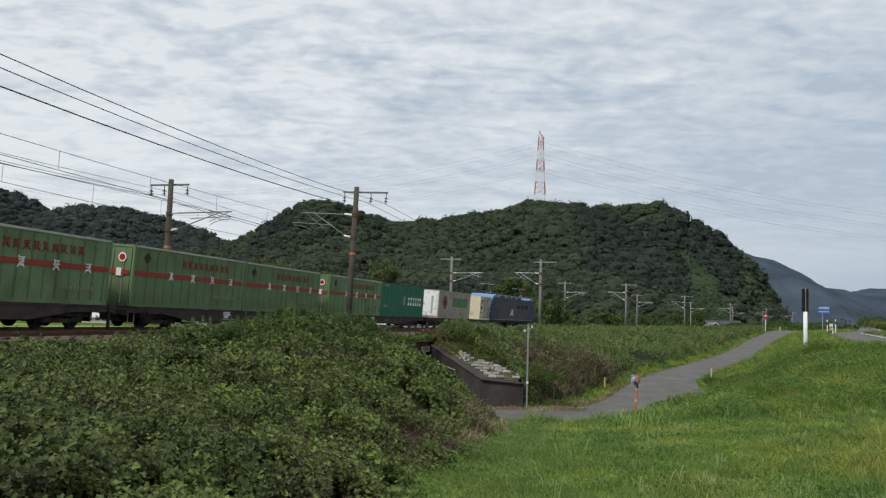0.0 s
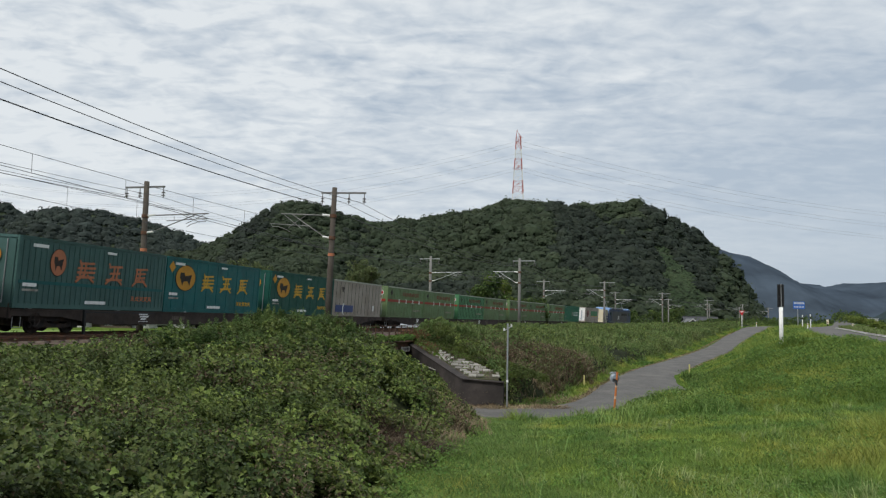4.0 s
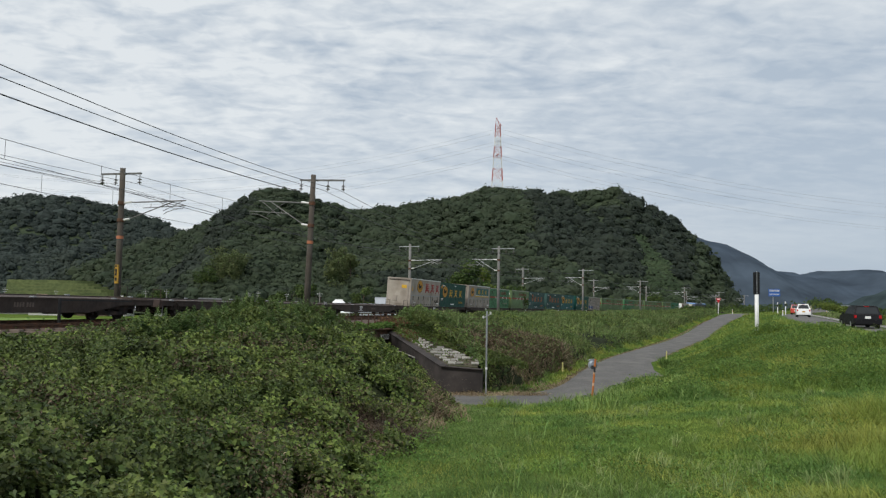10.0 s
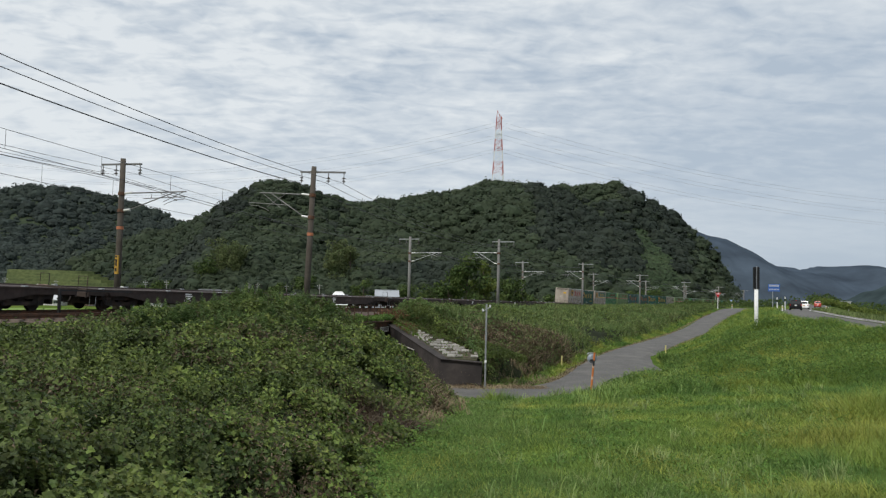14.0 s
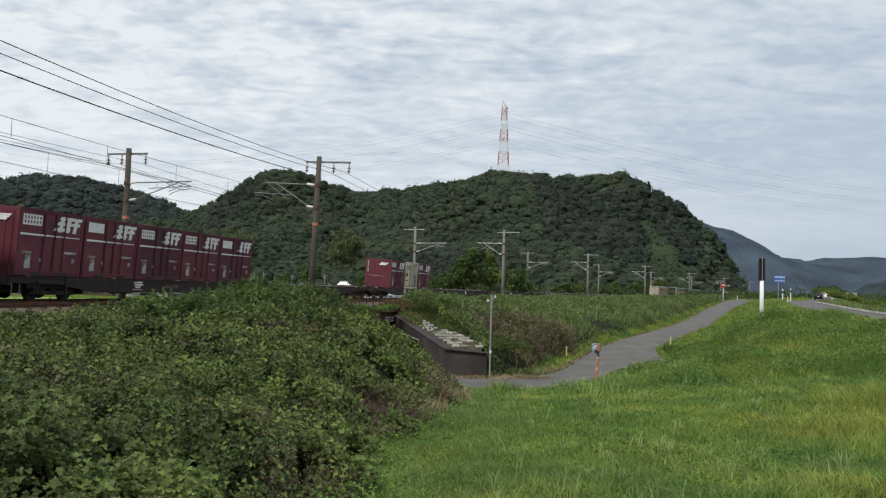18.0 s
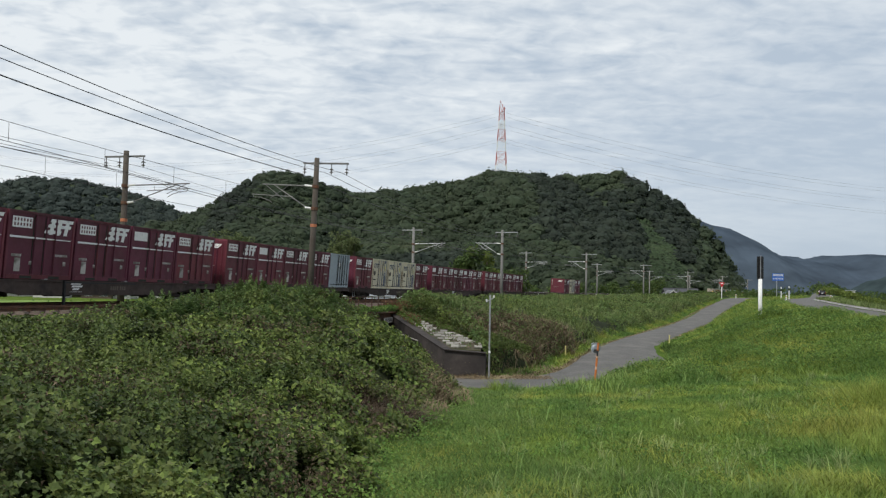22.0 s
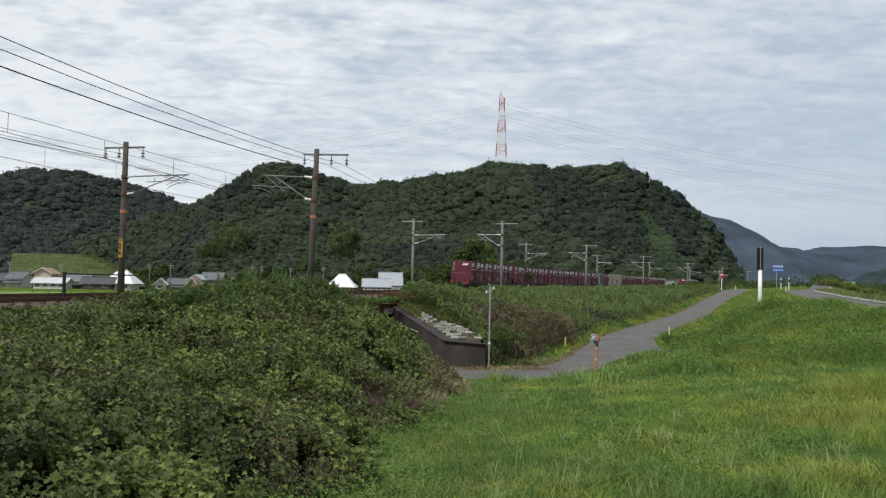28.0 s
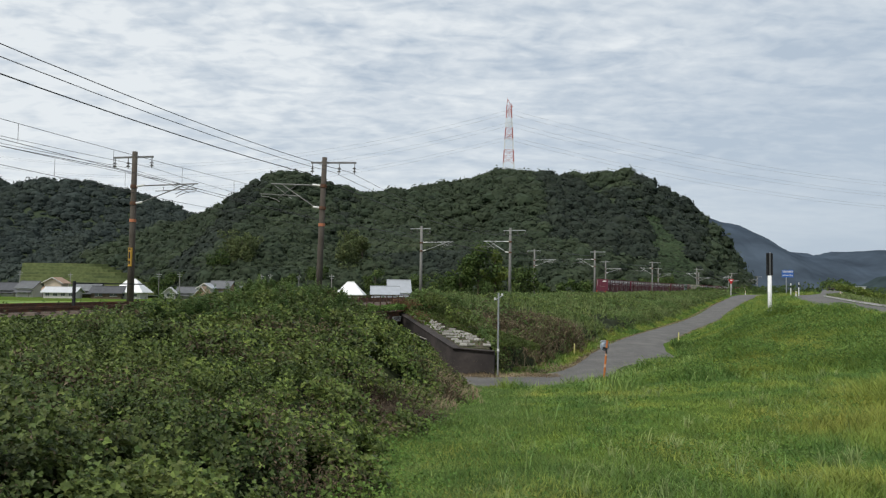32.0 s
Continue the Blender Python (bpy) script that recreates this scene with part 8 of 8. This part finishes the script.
def curtain_box(style, label):
    """A wing-sided box: upper panel, drop sides below."""
    L, Wd, Ht = 9.41, 2.49, 2.7
    c = container(L, Wd, Ht, M_GREYB, label, "long containers on the train", roof=M_WHITE)
    X = Wd / 2 - 0.022
    side_bar(c, "panel_rail", 0, DECK + 1.05, L - 0.3, 0.07, M_STEEL, X + 0.02)
    for i in range(3):
        part("drop_side", Mesh().box(X + 0.008, -3.05 + i * 3.05, DECK + 0.55, 0.03, 2.98, 0.82, ch=0.01), M_GREYB, c)
        part("drop_post", Mesh().box(X + 0.02, -4.5 + i * 3.05, DECK + 0.65, 0.05, 0.08, 0.85), M_STEEL, c)
    for i in range(6):
        part("latch", Mesh().box(X + 0.03, -3.9 + i * 1.55, DECK + 0.78, 0.03, 0.09, 0.42), M_DARK, c)
    for i in range(14):
        part("hook", Mesh().box(X + 0.02, -4.4 + i * 0.68, DECK + 0.16, 0.04, 0.12, 0.09), M_DARK, c)
    if style == "panel":
        disc(c, -3.0, DECK + 1.85, 0.72, 0.55, X + 0.008)
        side_bar(c, "colour_panel", 1.3, DECK + 1.95, 5.3, 0.85, M_TEAL, X + 0.008, label="teal painted panel")
        side_bar(c, "white_line", 1.3, DECK + 1.48, 5.5, 0.05, M_WHITE, X + 0.009)
        side_bar(c, "yellow_line", 1.1, DECK + 1.38, 5.7, 0.14, M_GOLD, X + 0.008)
        sign_row(c, "yellow_sign", -0.15, 1.5, 3, DECK + 1.93, 0.80, 0.60, M_GOLD, X + 0.014, 7, 0.12)
    else:
        disc(c, -2.0, DECK + 1.95, 0.80, 0.58, X + 0.008)
        sign_row(c, "red_sign", 0.35, 1.72, 3, DECK + 1.85, 1.15, 0.92, M_BRIGHTRED, X + 0.010, 7, 0.12)
        part("hazard_mark", Mesh().prism([(-4.35, DECK + 1.5), (-4.0, DECK + 1.5), (-4.18, DECK + 1.95)], X, X + 0.014), M_GOLD, c)
        sign_row(c, "dark_sign", 2.95, 0.3, 5, DECK + 0.5, 0.24, 0.28, M_DIAMOND, X + 0.028, 33)
    side_bar(c, "white_plate", 4.0, DECK + 0.3, 0.7, 0.14, M_WHITE, X + 0.028)
    side_bar(c, "white_plate", -3.4, DECK + 0.36, 0.6, 0.06, M_WHITE, X + 0.028)
    yE = -L / 2 - 0.01
    part("end_door", Mesh().box(0, yE, DECK + Ht / 2 - 0.05, Wd - 0.5, 0.05, Ht - 0.45, ch=0.01), M_GREYB, c)
    part("end_frame", Mesh().box(0, yE - 0.03, DECK + Ht - 0.22, Wd - 0.36, 0.05, 0.07), M_DARK, c)
    part("end_box", Mesh().box(-0.35, yE - 0.05, DECK + 0.7, 0.45, 0.08, 0.55, ch=0.02), M_GREYB, c)
    part("end_emblem", Mesh().box(0.55, yE - 0.04, DECK + 1.85, 0.52, 0.02, 0.3, ch=0.005), M_GOLD, c)
    return c


def plain_long(paint, label, style):
    L, Wd, Ht = 9.41, 2.49, 2.6
    c = container(L, Wd, Ht, paint, label, "long containers on the train", roof=M_ROOFRIM if style == "grey" else None, end_paint=M_WHITE if style == "tan" else None)
    X = Wd / 2 - 0.022
    for i in range(13):
        side_bar(c, "seam", -L / 2 + 0.5 + i * 0.7, DECK + 1.3, 0.025, 2.3, M_SEAM if style == "grey" else paint, X)
    if style == "grey":
        side_bar(c, "blue_panel", -2.6, DECK + 0.55, 3.2, 0.5, M_BLUE, X + 0.006, label="blue painted panel")
        part("white_arc", Mesh().path([(X + 0.014, -2.75 + 0.2 * math.cos(a), DECK + 0.52 + 0.38 * math.sin(a)) for a in np.linspace(1.7, 4.6, 9)], 0.05, n=4), M_WHITE, c)
        part("hazard_mark", Mesh().prism([(-3.3, DECK + 2.1), (-2.8, DECK + 2.1), (-3.05, DECK + 1.7)], X, X + 0.014), M_DIAMOND, c)
        side_bar(c, "white_plate", 3.1, DECK + 0.65, 0.3, 0.4, M_WHITE, X + 0.008)
    elif style == "bars":
        for i in range(6):
            a_ = 0.9 + i * 0.56
            part("white_sign", Mesh().prism([(a_, DECK + 0.95), (a_ + 0.34, DECK + 0.95), (a_ + 0.42, DECK + 1.15), (a_ + 0.16, DECK + 1.2), (a_ + 0.48, DECK + 1.6), (a_ + 0.10, DECK + 1.6), (a_ + 0.06, DECK + 1.45), (a_ + 0.24, DECK + 1.42)], X, X + 0.012), M_WHITE, c)
        side_bar(c, "white_sign", 0.1, DECK + 1.3, 0.4, 0.7, M_BLOCK, X + 0.008)
        side_bar(c, "white_plate", -3.9, DECK + 2.4, 0.9, 0.1, M_BLOCK, X + 0.006)
        side_bar(c, "white_plate", -3.9, DECK + 0.8, 0.8, 0.16, M_BLOCK, X + 0.006)
    else:
        disc(c, -2.9, DECK + 1.5, 0.55, 0.6, X + 0.006, M_REDCH, True)
        side_bar(c, "green_panel", 1.5, DECK + 1.55, 4.6, 0.9, M_GREEN2, X + 0.006, label="green painted panel")
        side_bar(c, "gold_line", 1.5, DECK + 1.05, 4.6, 0.08, M_GOLD, X + 0.008)
        yE = -L / 2 - 0.004
        part("end_door", Mesh().box(0.05, yE - 0.02, DECK + 1.3, 1.9, 0.05, 2.2, ch=0.01), M_WHITE, c)
        part("end_mark", Mesh().box(0.6, yE - 0.05, DECK + 1.2, 0.18, 0.012, 1.6), M_SILVER, c)
        part("end_mark", Mesh().prism([(-0.4, DECK + 1.0), (-0.2, DECK + 1.3), (-0.4, DECK + 1.6), (-0.6, DECK + 1.3)], yE - 0.056, yE - 0.05, axis="y"), M_DIAMOND, c)
    return c


def place(kind, k, y_start, L, store={}):
    """Puts a copy of a container kind on wagon k."""
    if kind not in store:
        store[kind] = KINDS[kind]()
        c = store[kind]
    else:
        c = copy_thing(store[kind], Matrix())
    on_track(c, 20.4 * k + y_start, L, 0.0)


KINDS = {
    "maroon": maroon_box,
    "maroon_plain": lambda: maroon_box(False),
    "cream": cream_box,
    "silver": lambda: cream_box(M_SILVER, "silver-blue ribbed steel container on a wagon", False),
    "green": lambda: green_box(M_GREEN, "pale green long container with red stripe and signs", 14),
    "green2": lambda: green_box(M_GREEN2, "bright green ribbed long container with red stripe", 17),
    "teal": lambda: emblem_box(M_TEAL, "teal long container with yellow emblem and signs"),
    "dkteal": lambda: emblem_box(M_DKGREEN, "bottle-green long container with yellow emblem and signs"),
    "lined": lambda: emblem_box(M_LINED, "grey-green finely ribbed long container with faded emblem", None, True),
    "panel": lambda: curtain_box("panel", "warm grey wing-sided container with teal panel and emblem"),
    "redsign": lambda: curtain_box("red", "warm grey wing-sided container with red signs and emblem"),
    "grey": lambda: plain_long(M_GREYB, "weathered grey long container with a blue panel", "grey"),
    "bars": lambda: plain_long(M_ZGREEN, "deep green long container with white bars", "bars"),
    "tan": lambda: plain_long(M_GREYB, "tan long container with white end and green panel", "tan"),
}
S12, S31 = 3.715, 9.41
for k in range(7):
    row = ["maroon"] * 5
    if k == 3:
        row[4] = "silver"
    if k == 4:
        row[1:4] = ["cream"] * 3
    for i, kind in enumerate(row):
        kind = "maroon_plain" if kind == "maroon" and (k * 5 + i) % 3 == 1 else kind
        place(kind, k, 0.02 + 3.8236 * i, S12)
for i, kind in ((1, "maroon"), (2, "cream"), (3, "maroon")):
    place(kind, 8, 0.02 + 3.8236 * i, S12)
for k, a, b in ((17, "panel", "green2"), (18, "green", "lined"), (19, "lined", "teal"), (20, "dkteal", "grey"), (21, "green", "green"), (22, "green2", "green"), (23, "green", "green"), (24, "green", "bars")):
    place(a, k, -0.05, S31)
    place(b, k, 9.46, S31)
place("redsign", 16, 0.12, S31)
place("dkteal", 16, 9.72, S31)
place("tan", 25, 2.6, S31)
place("cream", 25, 15.5, S12)

# ---- locomotive ----
M_LOCO = mat("loco_blue_paint", (0.026, 0.042, 0.105), rough=0.4, var=0.1, scale=1.0, dirt=(0.05, 0.055, 0.075), dirt_amt=0.2, dirt_scale=0.8)
M_LOCOG = mat("loco_grey_paint", (0.072, 0.070, 0.070), rough=0.5, var=0.12, scale=1.0, dirt=(0.08, 0.07, 0.06), dirt_amt=0.25)
M_LBLUE = mat("loco_light_blue", (0.16, 0.27, 0.48), rough=0.4, var=0.08)
M_GLASS = glass("dark_window_glass")
loco = tagged(new("locomotive"), "blue and grey electric locomotive hauling the freight train", "locomotive")
half = [(-9.1, 1.0), (-9.1, 2.1), (-8.6, 3.35), (-8.3, 3.62), (8.3, 3.62), (8.6, 3.35), (9.1, 2.1), (9.1, 1.0)]
part("body", Mesh().prism(half, -1.44, 1.44), M_LOCO, loco)
part("lower_band", Mesh().box(1.445, 0, 2.2, 0.02, 14.2, 2.1).box(-1.445, 0, 2.2, 0.02, 14.2, 2.1), M_LOCOG, loco, "dark grey body side panel")
part("white_line", Mesh().box(1.448, 0, 1.12, 0.02, 15.6, 0.05), M_SILVER, loco)
part("cab_front", Mesh().prism([(-9.14, 2.15), (-9.1, 2.15), (-8.62, 3.35), (-8.66, 3.35)], -1.3, 1.3), M_LBLUE, loco, "light blue cab end")
for sx in (-0.62, 0.62):
    part("windscreen", Mesh().prism([(-9.15, 2.3), (-9.05, 2.3), (-8.70, 3.15), (-8.80, 3.15)], sx - 0.52, sx + 0.52), M_GLASS, loco)
    part("headlight", Mesh().box(sx * 1.5, -9.12, 1.75, 0.32, 0.06, 0.2), M_WHITE, loco)
for sy in (-1, 1):
    part("cab_roof", Mesh().prism([(sy * a, b) for a, b in ((8.98, 2.75), (8.78, 3.35), (8.35, 3.75), (7.6, 3.92), (6.7, 3.86), (6.3, 3.66), (6.3, 3.40), (8.2, 3.30))], -1.36, 1.36), M_LBLUE, loco, "light blue rounded cab roof")
    part("front_panel", Mesh().box(0.75, sy * 9.13, 1.55, 0.9, 0.04, 0.45, ch=0.02), M_WHITE, loco)
part("end_band", Mesh().box(0, -9.115, 1.95, 2.7, 0.03, 0.14), M_WHITE, loco)
for y in (-7.4, 7.4):
    part("side_window", Mesh().box(1.45, y, 2.75, 0.03, 0.7, 0.6), M_GLASS, loco)
    part("cab_door", Mesh().box(1.45, y * 0.86, 2.15, 0.03, 0.6, 1.8), M_LOCO, loco)
for i in range(3):
    part("grille", Mesh().box(1.452, 1.6 + i * 1.6, 2.7, 0.03, 1.1, 0.45), M_DARK, loco)
for sx in (-1.15, 1.15):
    part("roof_rail", Mesh().box(sx, 0, 3.92, 0.1, 12.0, 0.1), M_SILVER, loco)
    for y in (-5.5, -3.2, -0.9, 1.4, 3.7, 5.6):
        part("roof_post", Mesh().box(sx, y, 3.76, 0.07, 0.07, 0.3), M_SILVER, loco)
for y in (-3.5, 0.2, 3.4):
    part("roof_box", Mesh().box(0, y, 3.78, 1.7, 1.8, 0.34, ch=0.06), M_LOCOG, loco)
for y in (-6.3, 6.3):
    pg = Mesh().path([(-0.5, y - 0.8, 3.7), (0, y + 0.9, 4.25), (0, y - 0.5, 5.02)], 0.035).path([(0.5, y - 0.8, 3.7), (0, y + 0.9, 4.25)], 0.035).box(0, y - 0.5, 5.05, 1.7, 0.25, 0.05)
    part("pantograph", pg, M_STEEL, loco)
part("logo", strokes(5, -1.2, 2.0, 1.5, 0.8, 1.46, 0.24), M_WHITE, loco, "white slanted bars")
for y in (-6.2, 0, 6.2):
    bo = Mesh()
    for sx in (-1, 1):
        bo.box(sx * 1.0, y, 0.6, 0.16, 3.2, 0.45, ch=0.05)
    part("bogie", bo, M_DARK, loco)
    for dy in (-1.1, 1.1):
        ws = Mesh().tube((-0.7, y + dy, 0.56), (0.7, y + dy, 0.56), 0.09)
        for sx in (-1, 1):
            ws.tube((sx * 0.53, y + dy, 0.56), (sx * 0.66, y + dy, 0.56), 0.56, 0.54, n=22)
        part("wheelset", ws, M_DARK, loco)
part("skirt", Mesh().box(0, 0, 0.9, 2.7, 18.0, 0.3), M_DARK, loco)
on_track(loco, 529.1, 18.2, 0.0, 6.2)

# ---- cars ----
M_TYRE = mat("tyre_rubber", (0.02, 0.02, 0.02), rough=0.9, var=0.2)
M_HUB = mat("wheel_cover", (0.45, 0.46, 0.47), rough=0.35, metal=0.7, var=0.1)
M_TAILRED = mat("tail_lamp_red", (0.40, 0.01, 0.012), rough=0.25, var=0.05)
M_CARGLASS = mat("dull_car_glass", (0.03, 0.034, 0.038), rough=0.55, var=0.05, spec=0.12)


def motor_car(paint, label, L, Wd, Ht, plate):
    c = tagged(new("car"), label, "car", "cars on the road")
    lo = 0.22
    side = [(-L / 2, lo + 0.05), (-L / 2 - 0.04, lo + 0.35), (-L / 2 + 0.02, Ht * 0.60), (-L / 2 + 0.22, Ht * 0.64), (L * 0.18, Ht * 0.62), (L / 2 - 0.25, Ht * 0.55), (L / 2, Ht * 0.42), (L / 2 + 0.02, lo + 0.05)]
    part("body", Mesh().prism(side, -Wd / 2, Wd / 2), paint, c)
    cab = Mesh()
    a, b = Wd / 2 - 0.04, Wd / 2 - 0.2
    ring0 = [(-L / 2 + 0.06, Ht * 0.60), (L * 0.20, Ht * 0.60)]
    vs = [(-a, ring0[0][0], ring0[0][1]), (a, ring0[0][0], ring0[0][1]), (a, ring0[1][0], ring0[1][1]), (-a, ring0[1][0], ring0[1][1]),
          (-b, -L / 2 + 0.30, Ht * 0.97), (b, -L / 2 + 0.30, Ht * 0.97), (b, L * 0.03, Ht * 0.97), (-b, L * 0.03, Ht * 0.97)]
    cab.add(vs, [(0, 3, 2, 1), (4, 5, 6, 7), (0, 1, 5, 4), (1, 2, 6, 5), (2, 3, 7, 6), (3, 0, 4, 7)])
    part("cabin", cab, paint, c)
    part("roof", Mesh().box(0, (-L / 2 + 0.30 + L * 0.03) / 2, Ht * 0.985, 2 * b - 0.1, L * 0.03 + L / 2 - 0.38, Ht * 0.03, ch=0.1), paint, c)
    y0, y1 = -L / 2 + 0.06, -L / 2 + 0.30
    z0, z1 = Ht * 0.60, Ht * 0.97

    def on_back(u, v, out=0.012):
        """A point of the sloping rear window."""
        t = v
        return (u * (a + (b - a) * t), y0 + (y1 - y0) * t - out, z0 + (z1 - z0) * t)
    part("rear_window", Mesh().add([on_back(-0.86, 0.14), on_back(0.86, 0.14), on_back(0.84, 0.88), on_back(-0.84, 0.88), on_back(-0.86, 0.14, -0.02), on_back(0.86, 0.14, -0.02), on_back(0.84, 0.88, -0.02), on_back(-0.84, 0.88, -0.02)], [(0, 1, 2, 3), (7, 6, 5, 4), (0, 4, 5, 1), (1, 5, 6, 2), (2, 6, 7, 3), (3, 7, 4, 0)]), M_CARGLASS, c)
    for sx in (-1, 1):
        part("side_window", Mesh().add([(sx * (a - 0.01), -L / 2 + 0.35, z0 + 0.05), (sx * (a - 0.01), L * 0.14, z0 + 0.05), (sx * (b + 0.04), L * 0.02, z1 - 0.08), (sx * (b + 0.04), -L / 2 + 0.42, z1 - 0.08), (sx * (a - 0.05), -L / 2 + 0.35, z0 + 0.05), (sx * (a - 0.05), L * 0.14, z0 + 0.05), (sx * (b - 0.0), L * 0.02, z1 - 0.08), (sx * (b - 0.0), -L / 2 + 0.42, z1 - 0.08)], [(0, 1, 2, 3), (7, 6, 5, 4), (0, 4, 5, 1), (1, 5, 6, 2), (2, 6, 7, 3), (3, 7, 4, 0)]), M_CARGLASS, c)
        part("tail_lamp", Mesh().box(sx * (Wd / 2 - 0.11), -L / 2 - 0.0, Ht * 0.52, 0.15, 0.1, 0.2, ch=0.03), M_TAILRED, c)
        part("mirror", Mesh().box(sx * (Wd / 2 + 0.04), L * 0.17, Ht * 0.63, 0.12, 0.09, 0.12, ch=0.03), paint, c)
        for yy in (-L * 0.31, L * 0.32):
            w = part("wheel", Mesh().tube((sx * (Wd / 2 - 0.2), yy, 0.28), (sx * (Wd / 2 + 0.005), yy, 0.28), 0.28, n=18), M_TYRE, c)
            part("hub", Mesh().tube((sx * (Wd / 2 + 0.004), yy, 0.28), (sx * (Wd / 2 + 0.015), yy, 0.28), 0.17, n=14), M_HUB, w)
    part("bumper", Mesh().box(0, -L / 2 - 0.03, 0.42, Wd - 0.08, 0.12, 0.26, ch=0.04), paint, c)
    # dark block added below the floor as the car's under-body shade
    part("under_shade", Mesh().box(0, 0, 0.24, Wd - 0.25, L - 0.5, 0.12), M_TYRE, c)
    part("plate", Mesh().box(0, -L / 2 - 0.055, plate[0], 0.33, 0.02, 0.165), plate[1], c, "blank plate")
    part("rear_lamp_high", Mesh().box(0, -L / 2 + 0.31, Ht * 0.96, 0.3, 0.05, 0.04), M_TAILRED, c)
    part("aerial", Mesh().tube((0.2, L * 0.0, Ht * 0.98), (0.2, -0.25, Ht * 1.12), 0.008, n=4), M_TYRE, c)
    return c


M_CARRED = mat("coral_red_car_paint", (0.46, 0.060, 0.040), rough=0.25, var=0.05, spec=0.5)
M_CARWHITE = mat("white_car_paint", (0.80, 0.80, 0.80), rough=0.22, var=0.03, spec=0.5)
M_CARBLACK = mat("black_car_paint", (0.012, 0.012, 0.014), rough=0.5, var=0.05, spec=0.15)
car_red = motor_car(M_CARRED, "small coral-red car seen from behind", 3.4, 1.48, 1.56, (0.62, M_WHITE))
car_white = motor_car(M_CARWHITE, "small white hatchback seen from behind", 3.4, 1.50, 1.50, (0.62, M_YELLOW))
car_black = motor_car(M_CARBLACK, "black estate car seen from behind", 4.3, 1.70, 1.48, (0.72, M_WHITE))
scooter = tagged(new("scooter"), "small pale motor scooter going away on the road", "scooter")
for yy in (-0.55, 0.6):
    part("wheel", Mesh().tube((-0.05, yy, 0.24), (0.05, yy, 0.24), 0.24, n=16), M_TYRE, scooter)
part("body", Mesh().prism([(-0.75, 0.45), (-0.7, 0.72), (-0.1, 0.74), (0.05, 0.40), (0.35, 0.40), (0.5, 0.95), (0.62, 0.92), (0.55, 0.3), (-0.4, 0.26)], -0.19, 0.19), M_CREAM, scooter)
part("seat", Mesh().box(0, -0.35, 0.78, 0.26, 0.7, 0.1, ch=0.05), M_TYRE, scooter)
part("carrier_box", Mesh().box(0, -0.72, 1.06, 0.46, 0.44, 0.46, ch=0.05), M_CREAM, scooter, "pale carrier box")
part("handlebar", Mesh().tube((-0.34, 0.48, 1.02), (0.34, 0.48, 1.02), 0.02, n=8), M_DARKBRACKET, scooter)
part("windscreen", Mesh().box(0, 0.6, 1.2, 0.36, 0.03, 0.4, ch=0.01), M_CARGLASS, scooter)
part("tail_lamp", Mesh().box(0, -0.78, 0.68, 0.14, 0.04, 0.08), M_TAILRED, scooter)
DRIVES = (
    (scooter, ((0, 116), (3, 156), (6, 203), (9, 252), (14, 330), (20, 430), (32, 640))),
    (car_red, ((0, -34), (3, 14), (5, 51), (6, 68), (7, 83), (9, 114), (11, 146), (15, 214), (19, 292), (24, 390), (32, 545))),
    (car_white, ((0, -34), (5, 30), (7, 56), (9, 81), (11, 108), (14, 150), (17, 200), (19, 242), (24, 345), (28, 430), (32, 515))),
    (car_black, ((0, -120), (5, -33), (8, 19), (9, 37), (10, 55), (11, 72), (13, 106), (15, 136), (17, 163), (19, 187), (23, 230), (28, 274), (32, 300))),
)


def road_pose(y, side):
    p = [Vector((float(np.interp(q, ROAD_Y, ROAD_X)), q, float(np.interp(q, ROAD_Y, ROAD_Z)))) for q in (y - 4, y - 2, y, y + 2, y + 4)]
    mid = sum(p, Vector()) / 5
    d = (p[4] - p[0]).normalized()
    m = Matrix.Translation(mid + Vector((d.y, -d.x, 0)) * side + Vector((0, 0, 0.06)))
    return m @ Euler((math.asin(d.z), 0, -math.atan2(d.x, d.y))).to_matrix().to_4x4()


def motions():
    """Everything that moves: the train along its track, the cars along the road."""
    for ob, ahead, up, half_base in MOVES:
        rows = []
        for i in range(33):
            t = float(i)
            s = tail(t) + ahead
            a, b = rail(s - half_base, 0, up), rail(s + half_base, 0, up)
            mid = [(a[j] + b[j]) / 2 for j in range(3)]
            ph = math.atan2(b[0] - a[0], b[1] - a[1])
            rows.append((t, Matrix.Translation(mid) @ Euler((0, CANT, -ph)).to_matrix().to_4x4()))
        walk(ob, rows)
    for ob, drive in DRIVES:
        ts, ys = [q[0] for q in drive], [q[1] for q in drive]
        walk(ob, [(t, road_pose(float(np.interp(t, ts, ys)), -1.9 if ob is scooter else 0.1)) for t in np.arange(0, 32.5, 1.0)])


motions()
